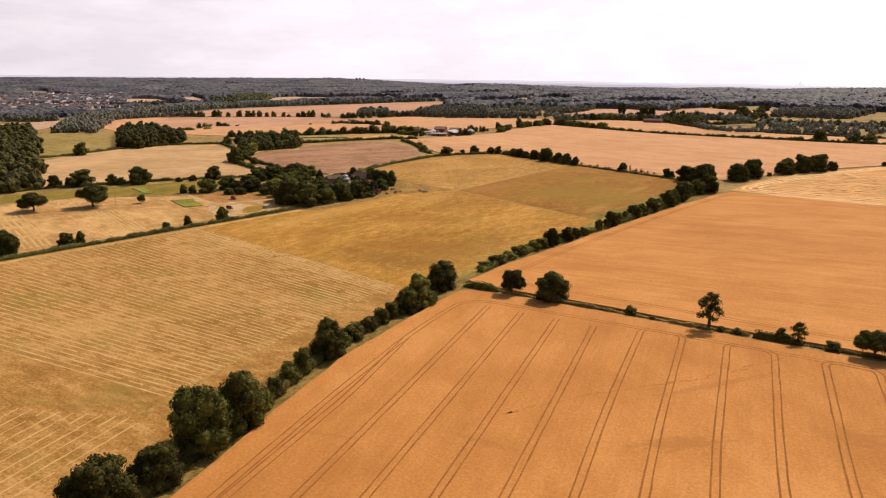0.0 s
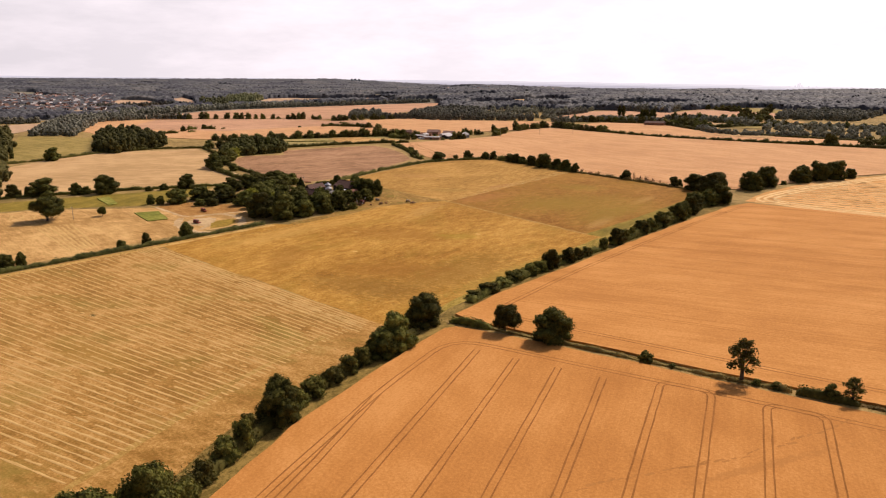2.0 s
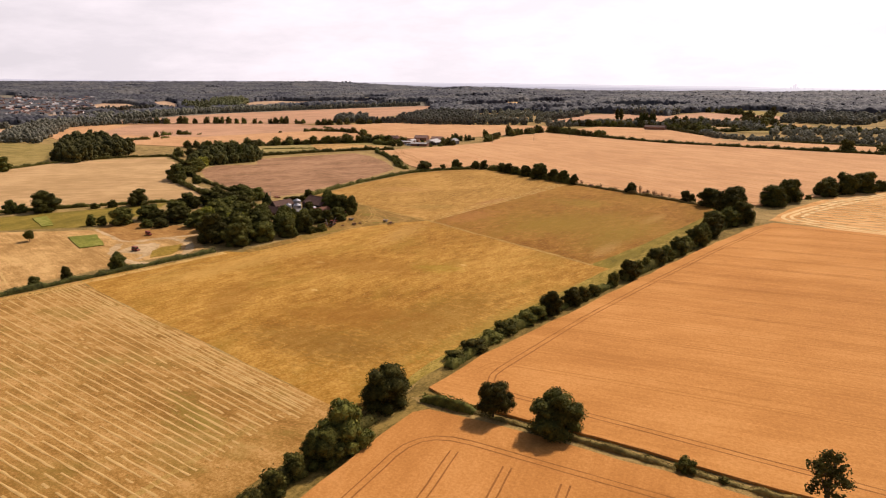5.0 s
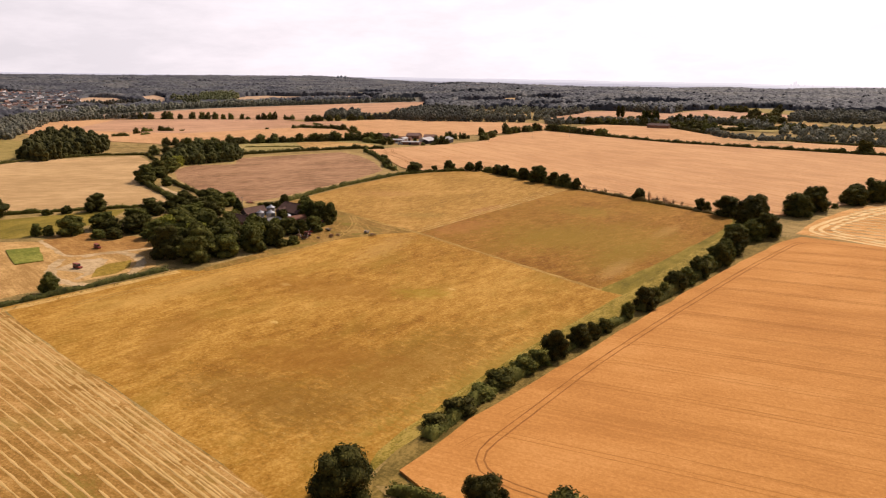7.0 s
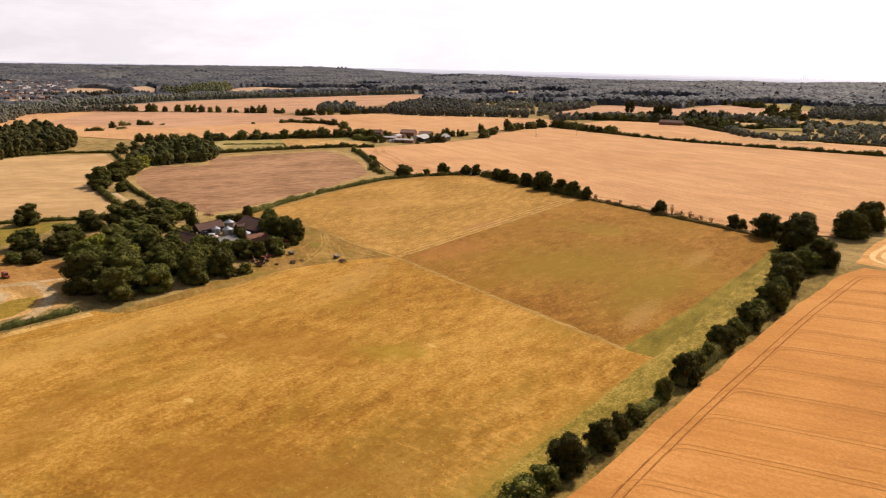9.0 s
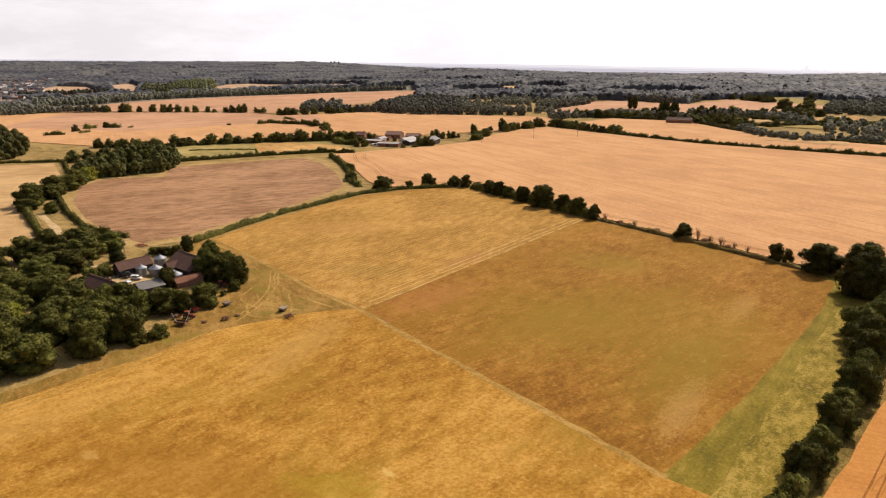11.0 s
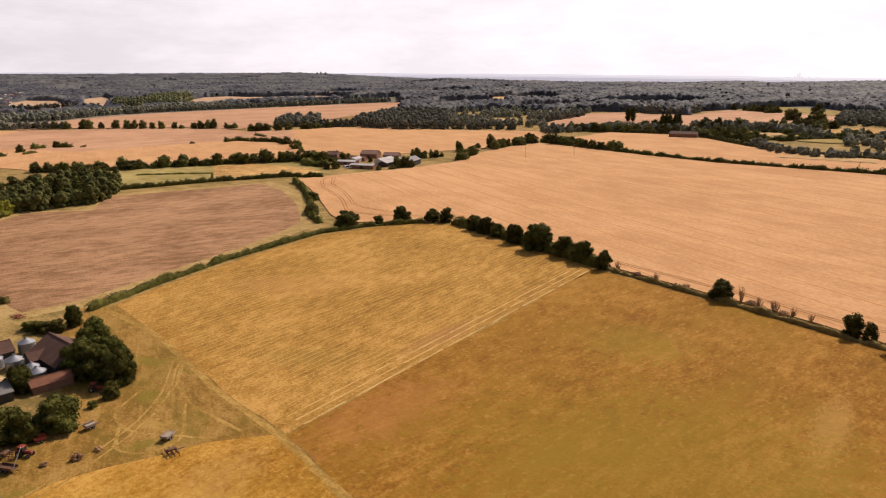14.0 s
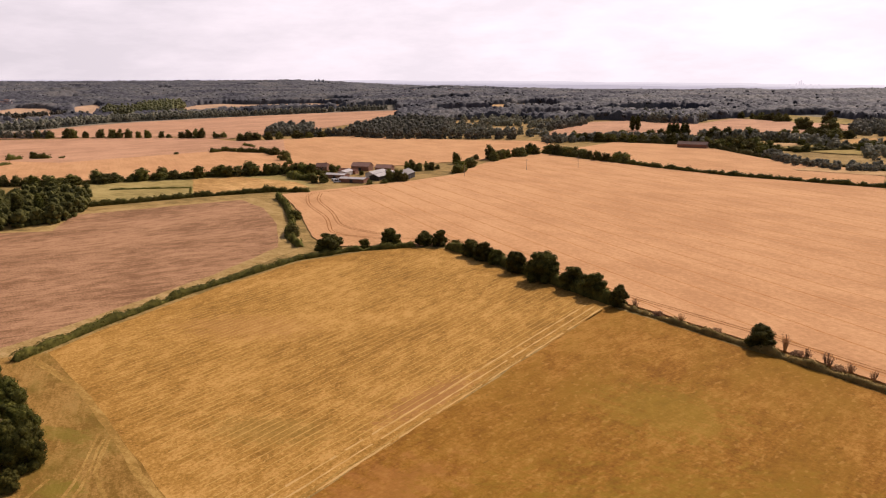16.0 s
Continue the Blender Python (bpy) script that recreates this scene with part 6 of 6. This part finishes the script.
def roof_slope(lx, ly, eave, ridge, side, over=0.35, thick=0.16):
    """One slope of a roof with its thickness and overhang."""
    bm = bmesh.new()
    a, b = lx / 2 + over, ly / 2 + over
    fall = (ridge - eave) / (ly / 2)
    low = ridge - fall * b
    pts = ((-a, 0, ridge + 0.05), (a, 0, ridge + 0.05), (a, side * b, low + 0.05), (-a, side * b, low + 0.05))
    top = [bm.verts.new((x, y, z + thick)) for x, y, z in pts]
    bot = [bm.verts.new(p) for p in pts]
    bm.faces.new(top)
    bm.faces.new(bot[::-1])
    for i in range(4):
        bm.faces.new((bot[i], bot[(i + 1) % 4], top[(i + 1) % 4], top[i]))
    bmesh.ops.recalc_face_normals(bm, faces=bm.faces[:])
    return bm


def barn(name, label, x, y, turn, lx, ly, eave, ridge, roof, wall, doors=1, windows=0, category="barn", chimney=False):
    t = thing(name, label, category, pose(x, y, height(x, y), 0, 0, turn))
    part("wall", gable(bmesh.new(), lx, ly, -0.1, eave, ridge), wall, t)
    for side in (-1, 1):
        part("roof", roof_slope(lx, ly, eave, ridge, side), roof, t)
    part("ridge_cap", one_box(-lx / 2 - 0.36, lx / 2 + 0.36, -0.18, 0.18, ridge + 0.12, ridge + 0.30), roof, t)
    for k in range(doors):
        cx = (k + 1) / (doors + 1) * lx - lx / 2
        part("door", one_box(cx - 1.3, cx + 1.3, -ly / 2 - 0.06, -ly / 2 + 0.05, 0, min(2.6, eave - 0.3)), M_DARK, t)
    for k in range(windows):
        cx = (k + 0.5) / windows * lx - lx / 2
        for side in (-1, 1):
            w = part("window", one_box(cx - 0.55, cx + 0.55, side * ly / 2 - 0.05, side * ly / 2 + 0.05, eave - 1.7, eave - 0.5), M_WHITE, t)
            part("pane", one_box(cx - 0.45, cx + 0.45, side * ly / 2 - 0.07, side * ly / 2 + 0.07, eave - 1.6, eave - 0.6), M_GLASS, w)
    if chimney:
        part("chimney", one_box(lx * 0.3, lx * 0.3 + 0.9, -0.45, 0.45, ridge - 0.6, ridge + 1.3, bevel=0.04), M_BRICK, t)
    return t


def silo(x, y, r, wall_h, label="round galvanised grain silo with conical roof"):
    t = thing("grain_silo", label, "silo", pose(x, y, 0), "grain silos in the yard")
    bm, prev = bmesh.new(), None
    for k in range(13):                                # corrugated in broad rings
        rr = r * (1.0 if k % 2 else 1.014)
        ring = [bm.verts.new((rr * math.cos(2 * math.pi * i / 24), rr * math.sin(2 * math.pi * i / 24), wall_h * k / 12)) for i in range(24)]
        if prev:
            for i in range(24):
                bm.faces.new((prev[i], prev[(i + 1) % 24], ring[(i + 1) % 24], ring[i]))
        prev = ring
    part("wall", bm, M_STEEL, t)
    part("roof", drum(bmesh.new(), 0, 0, wall_h, wall_h + r * 0.5, r * 1.06, 0.35), M_STEEL, t)
    part("cap", drum(bmesh.new(), 0, 0, wall_h + r * 0.5, wall_h + r * 0.5 + 0.35, 0.4, 0.3, 12), M_STEEL, t)


def wheel(parent, x, y, r, w):
    bm = bmesh.new()
    drum(bm, 0, 0, -w / 2, w / 2, r, r, 16)
    bmesh.ops.bevel(bm, geom=[e for e in bm.edges if abs(e.verts[0].co.z - e.verts[1].co.z) < 1e-6], offset=r * 0.12, segments=1, affect="EDGES")
    bmesh.ops.transform(bm, matrix=pose(x, y, r, 90), verts=bm.verts)
    tyre = part("wheel", bm, M_TYRE, parent)
    bm = drum(bmesh.new(), 0, 0, -w / 2 - 0.02, w / 2 + 0.02, r * 0.5, r * 0.5, 12)
    bmesh.ops.transform(bm, matrix=pose(x, y, r, 90), verts=bm.verts)
    part("rim", bm, M_STEEL, tyre)


def tractor(x, y, turn, paint, label):
    t = thing("tractor", label, "tractor", pose(x, y, 0.05, 0, 0, turn), "machines by the farmstead")
    part("bonnet", one_box(0.3, 2.1, -0.42, 0.42, 0.75, 1.5, bevel=0.12), paint, t)
    part("chassis", one_box(-1.0, 1.9, -0.3, 0.3, 0.5, 0.85, bevel=0.05), M_DARK, t)
    cab = part("cab", one_box(-1.1, 0.25, -0.68, 0.68, 0.9, 2.35, bevel=0.1), M_GLASS, t)
    part("cab_roof", one_box(-1.2, 0.35, -0.76, 0.76, 2.36, 2.52, bevel=0.05), paint, cab)
    part("exhaust", drum(bmesh.new(), 0.6, 0.3, 1.5, 2.4, 0.05, 0.05, 8), M_IRON, t)
    for s in (-1, 1):
        wheel(t, -0.75, s * 0.92, 0.82, 0.42)
        wheel(t, 1.55, s * 0.82, 0.5, 0.3)
        part("mudguard", one_box(-1.35, -0.15, s * 0.92 - 0.24, s * 0.92 + 0.24, 1.66, 1.74, bevel=0.02), paint, t)


def trailer(x, y, turn, lx, paint, label, tilt=0.0):
    t = thing("farm_trailer", label, "trailer", pose(x, y, 0.05, 0, tilt, turn), "machines by the farmstead")
    part("bed", one_box(-lx / 2, lx / 2, -1.0, 1.0, 0.8, 0.95, bevel=0.02), paint, t)
    for s in (-1, 1):
        part("side_board", one_box(-lx / 2, lx / 2, s * 1.0 - 0.04, s * 1.0 + 0.04, 0.96, 1.45), paint, t)
        wheel(t, -lx * 0.18, s * 0.85, 0.42, 0.25)
        wheel(t, lx * 0.1, s * 0.85, 0.42, 0.25)
    part("end_board", one_box(-lx / 2 - 0.04, -lx / 2 + 0.04, -0.95, 0.95, 0.96, 1.45), paint, t)
    part("drawbar", one_box(lx / 2, lx / 2 + 1.4, -0.08, 0.08, 0.6, 0.74), M_IRON, t)


def harrow(x, y, turn, lx, label, paint=None):
    t = thing("cultivator", label, "farm machine", pose(x, y, 0.05, 0, 0, turn), "machines by the farmstead")
    for k in range(3):
        bar = part("frame_bar", one_box(-lx / 2, lx / 2, -1.1 + k * 1.0, -0.96 + k * 1.0, 0.7, 0.85), paint or M_IRON, t)
        for j in range(int(lx / 0.8)):
            px = -lx / 2 + 0.3 + 0.8 * j + 0.25 * k
            part("tine", one_box(px, px + 0.08, -1.12 + k, -0.94 + k, 0.0, 0.7), M_IRON, bar)
    part("mast", one_box(-0.5, 0.5, -1.0, 1.1, 0.86, 1.35, bevel=0.1), paint or M_IRON, t)
    part("drawbar", one_box(-0.1, 0.1, 1.0, 3.0, 0.5, 0.66), M_IRON, t)


def van(x, y, turn, paint, label, lx=4.4, tall=1.9, name="van"):
    t = thing(name, label, name, pose(x, y, 0.1, 0, 0, turn), "vehicles in the farmyard")
    part("body", one_box(-lx / 2, lx / 2, -0.9, 0.9, 0.35, 1.05, bevel=0.14), paint, t)
    cabin = part("cabin", one_box(-lx / 2 + 0.1, lx * 0.24, -0.82, 0.82, 1.0, tall, bevel=0.18), paint, t)
    for s in (-1, 1):
        part("window", one_box(-lx * 0.3, lx * 0.16, s * 0.83 - 0.02, s * 0.83 + 0.02, 1.15, tall - 0.25), M_GLASS, cabin)
        wheel(t, -lx * 0.3, s * 0.8, 0.33, 0.22)
        wheel(t, lx * 0.3, s * 0.8, 0.33, 0.22)
    part("windscreen", one_box(lx * 0.24 - 0.05, lx * 0.24 + 0.04, -0.7, 0.7, 1.1, tall - 0.25), M_GLASS, cabin)


def pole(x, y, tall, label="tarred wooden utility pole with crossarm"):
    t = thing("utility_pole", label, "pole", pose(x, y, height(x, y), 0, 0, 30), "utility poles")
    part("shaft", drum(bmesh.new(), 0, 0, -0.2, tall, 0.16, 0.11, 10), M_TIMBER, t)
    arm = part("crossarm", one_box(-0.9, 0.9, -0.06, 0.06, tall - 0.7, tall - 0.55), M_TIMBER, t)
    for k in (-0.8, 0, 0.8):
        part("insulator", drum(bmesh.new(), k, 0, tall - 0.55, tall - 0.35, 0.06, 0.04, 8), M_WHITE, arm)


# the farmyard
yard = field("farmyard", "pale dusty farmyard and entrance track", [(-449, 352), (-452, 358), (-441, 359), (-439, 364), (-430, 366), (-424, 364), (-424, 352), (-436, 350.5)], M_DUST, 0.08)
part("track", ribbon(curve_path((-446, 355), (-457, 360), (-474, 359), (-492, 352), (-520, 362), (-546, 376), (-600, 386)), 0, 4.0, 0.085, 0.3, rows_rng), M_DUST, yard)
barn("barn", "long low barn with brown tiled roof", -447.4, 366, 90, 14, 6.4, 2.8, 5.4, M_TILE, M_BOARD, 2)
barn("barn", "large dark weatherboarded barn with steep roof", -427, 381, 0, 19, 13, 3.8, 7.8, M_TILE, M_BOARD, 1)
barn("barn", "tiled barn porch facing the silos", -431, 374.5, 90, 5, 5, 3.6, 5.6, M_TILE, M_BOARD, 0)
barn("lean_to_shed", "narrow shed with rusty red roof", -414, 371.5, 84, 10.5, 4.6, 2.2, 3.6, M_RUST, M_BRICK, 0)
barn("shed", "small shed with pale grey sheet roof", -418, 357.5, 84, 9, 9, 2.7, 4.2, M_SLATE, M_BOARD, 1)
barn("farmhouse", "farmhouse with red tiled roof and chimney", -428, 345, 5, 17, 8, 3.6, 6.4, M_TILE, M_BRICK, 1, 4, "house", True)
barn("outhouse", "small brick outhouse with tiled roof", -418, 345, 95, 5, 5, 2.4, 3.8, M_RUST, M_BRICK, 1)
for x, y, r, h in ((-441.6, 366.6, 2.2, 2.9), (-436.6, 370.2, 2.6, 2.8), (-446.0, 377.2, 2.5, 3.8), (-426.6, 371.4, 2.1, 2.9), (-422.0, 371.0, 2.5, 2.8)):
    silo(x, y, r, h)
barn("hut", "small pale flat-sided hut", -415, 351.5, 20, 3.2, 2.4, 1.9, 2.4, M_SLATE, M_RENDER, 0)
tractor(-444, 359.5, 20, M_DARK, "dark tractor parked beside the barn")
tractor(-441, 361, 70, M_DARK, "dark tractor parked beside the barn")
van(-436, 361.5, 35, M_WHITE, "white van parked in the yard")
van(-414, 349, 60, M_WHITE, "pale car parked under trees", 4.0, 1.45, "car")
van(-433, 356, 120, M_STEEL, "silver car parked in the yard", 4.2, 1.45, "car")
tractor(-401, 378, 40, M_RED, "faded red tractor beside bushes")
tractor(-380, 352, 30, M_RED, "old red tractor among weeds")
trailer(-384, 357, 75, 2.6, M_RED, "small red farm cart on the verge")
trailer(-381, 367.5, 95, 2.8, M_TIMBER, "pale timber cart on the verge")
trailer(-361, 377, 116, 3.4, M_TIMBER, "timber trailer standing in rough grass")
harrow(-354, 374, -10, 4.0, "rusty harrow lying in rough grass")
harrow(-484, 388, 10, 7.0, "red folding cultivator in the fallow field", M_RED)
harrow(-383, 349, 35, 4.0, "rusty implement heap under trees")
trailer(-376, 347, 25, 4.2, M_IRON, "rusty trailer with raised timber poles")
for x, y, ax, tall in ((-377, 346, 25, 5.0), (-375, 348, -20, 5.0)):
    t = thing("timber_pole", "pale leaning timber pole", "pole", pose(x, y, 1.0, ax, 15, 0))
    part("shaft", drum(bmesh.new(), 0, 0, -0.8, tall, 0.10, 0.08, 8), M_WHITE, t)
van(-410, 248, 10, M_RED, "dark red shed trailer on the dust plot", 5.0, 2.2, "trailer")
van(-440, 270, 0, M_RED, "dark red shed trailer in rough grass", 5.0, 2.2, "trailer")
pole(-471, 374, 8)
pole(-482, 206, 8)
for x, y in ((-598, 792), (-574, 847), (-548, 889)):
    pole(x, y, 10)
for x, y, w, h in ((-369, 359, 2.6, 1.6), (-369, 364, 2.0, 1.0), (-372, 353, 1.8, 0.9)):
    plant("scrub", x, y, w, h, "low brown weeds beside the track", "weeds by the farmstead")
# the far farm beside the lane
barn("farmhouse", "far farmhouse with bleached red roof", -728, 752, 25, 11, 7, 4.0, 6.6, M_PINKROOF, M_BRICK, 1, 4, "house", True)
barn("barn", "large far barn with pale red roof", -700, 774, 20, 17, 10, 4.0, 6.8, M_PINKROOF, M_BRICK, 1)
barn("barn", "far barn with red tiled roof", -678, 780, 20, 15, 8, 3.4, 5.6, M_PINKROOF, M_BRICK, 1)
barn("shed", "long far shed with grey sheet roof", -648, 748, 100, 26, 9, 3.4, 5.0, M_PALEROOF, M_BOARD, 0)
barn("shed", "far white walled shed beside the lane", -660, 752, 100, 20, 8, 3.8, 5.4, M_PALEROOF, M_RENDER, 0)
barn("shed", "low far shed with pale roof", -655, 722, 20, 22, 10, 3.0, 3.8, M_PALEROOF, M_BRICK, 1)
barn("shed", "low far shed with pale roof", -684, 730, 20, 18, 10, 3.0, 3.8, M_PALEROOF, M_BRICK, 1)
barn("shed", "low far shed with pale roof", -690, 745, 110, 14, 8, 3.2, 4.4, M_PALEROOF, M_RENDER, 0)
hedge([(-721, 710), (-704, 706), (-687, 710)], 8, 5.5, "dark garden hedge by far farm", 31, 8, 1.0)
for x, y, w, h in ((-679, 701, 7, 7), (-674, 707, 9, 9), (-631, 739, 9, 10), (-627, 743, 10, 10), (-622, 745, 8, 7), (-659, 790, 9, 9), (-658, 794, 9, 10), (-654, 798, 7, 7), (-650, 804, 5, 8), (-648, 808, 7, 7), (-647, 815, 5, 4), (-627, 728, 6, 4), (-635, 720, 5, 4), (-713, 751, 8, 7), (-715, 759, 6, 5), (-679, 753, 5, 4)):
    plant(far(), x, y, w, h, "", "trees of the far farm")
LANE = [(-657, 854), (-660, 887), (-650, 898), (-648, 909), (-644, 917), (-640, 927), (-637, 934), (-641, 953), (-634, 953), (-613, 959), (-604, 959), (-593, 955), (-581, 952), (-570, 947), (-559, 943), (-548, 940), (-537, 939), (-526, 935)]
for (x, y), w, h in zip(LANE, (9, 8, 12, 10, 9, 10, 10, 12, 11, 12, 12, 10, 8, 9, 10, 11, 9, 8), (11, 5, 14, 7, 8, 9, 9, 11, 10, 11, 9, 9, 8, 8, 9, 8, 9, 7)):
    plant(far(), x, y, w, h, "", "trees along the far lane")
barn("barn", "far barn with dark grey roof", -634, 758, 110, 20, 11, 4.2, 7.0, M_SLATE, M_BOARD, 1)
barn("shed", "narrow far shed with red roof", -694, 752, 20, 16, 6, 2.8, 4.4, M_RUST, M_BRICK, 1)
van(-672, 716, 30, M_WHITE, "white van parked beside the far sheds")
van(-664, 712, 60, M_WHITE, "white lorry parked beside the far sheds", 6.5, 2.8, "lorry")
barn("barn", "low far brown barn among trees", -525, 1090, 10, 30, 12, 4.0, 6.5, M_TILE, M_BRICK, 0)


def far_houses():
    """Scattered houses of the far suburbs, too many and too small to count."""
    rng = random.Random(23)
    V, F, kinds, off = [], [], [], 0
    done = 0
    while done < 760:
        west = rng.random() < 0.62
        a, r = radians(rng.uniform(154.5, 168) if west else rng.uniform(104, 137)), rng.uniform(1900, 2900) if west else rng.uniform(2050, 3000)
        x, y = r * math.cos(a), r * math.sin(a)
        if in_town(x, y) < 0.45 or any(inside(x, y, p) for p in FAR_GAPS):
            continue
        done += 1
        lx, ly, h, top = rng.uniform(7, 14), rng.uniform(6, 8), rng.uniform(4.4, 5.6), rng.uniform(7.0, 8.6)
        m = pose(x, y, height(x, y), 0, 0, rng.choice((10, 25, 100, 115)) + rng.uniform(-20, 20))
        p, q = lx / 2, ly / 2
        V += [(m @ Vector(c))[:] for c in ((-p, -q, 0), (p, -q, 0), (p, q, 0), (-p, q, 0), (-p, -q, h), (p, -q, h), (p, q, h), (-p, q, h), (-p, 0, top), (p, 0, top))]
        F += [tuple(off + k for k in f) for f in ((0, 1, 5, 4), (1, 2, 6, 5), (2, 3, 7, 6), (3, 0, 4, 7), (5, 6, 9, 9), (7, 4, 8, 8), (4, 5, 9, 8), (6, 7, 8, 9))]
        wall = rng.choice((0, 2, 2))
        kinds += [wall] * 6 + [rng.choice((1, 4, 4, 3))] * 2
        off += 10
    me = bpy.data.meshes.new("far_houses")
    me.from_pydata(V, [], [f if f[2] != f[3] else f[:3] for f in F])
    me.polygons.foreach_set("material_index", kinds)
    for m in (M_RENDER, M_PINKROOF, M_BRICK, M_PALEROOF, M_TILE):
        me.materials.append(m)
    tagged(new("far_houses", me), "scattered far suburban houses among trees", "houses", kind="stuff")


far_houses()
for k, (az, r, h, w) in enumerate(((138.1, 4300, 27, 13), (138.4, 4300, 28, 13), (138.65, 4320, 25, 13), (141.6, 4300, 20, 36))):
    x, y = r * math.cos(radians(az)), r * math.sin(radians(az))
    t = thing("tower_block", "far pale concrete block above the trees", "building", pose(x, y, height(x, y), 0, 0, az), "far tower blocks")
    part("wall", one_box(-8, 8, -w / 2, w / 2, -2, h - 6), M_WHITE, t)
    part("roof", one_box(-8.4, 8.4, -w / 2 - 0.4, w / 2 + 0.4, h - 6, h - 5), M_SLATE, t)
    part("lift_house", one_box(-3, 3, -3, 3, h - 5, h - 2), M_RENDER, t)
    for j in range(5):
        part("window", one_box(-8.1, -7.9, -w / 2 + 1, w / 2 - 1, (h - 6) * (j + 0.4) / 5, (h - 6) * (j + 0.65) / 5), M_GLASS, t)
# city towers glow by emission in a nearly even haze colour
M_CITY = haze_mat("painted_city_haze", (0.8, 0.78, 0.81), (0.80, 0.77, 0.80))
rng_city = random.Random(3)
bm = bmesh.new()
for k in range(16):
    az = 105.75 + rng_city.gauss(0, 0.55)
    x, y = 4730 * math.cos(radians(az)), 4730 * math.sin(radians(az))
    box(bm, x - rng_city.uniform(1, 4), x + 3, y - 4, y + 4, -90, -34 + max(0, rng_city.gauss(4, 7)))
tagged(part("city_backdrop", bm, M_CITY), "faint city towers in painted haze", "backdrop", kind="structure")

for ob in library.values():              # the patterns themselves are not part of the place
    for o in (*ob.children_recursive, ob):
        bpy.data.objects.remove(o)
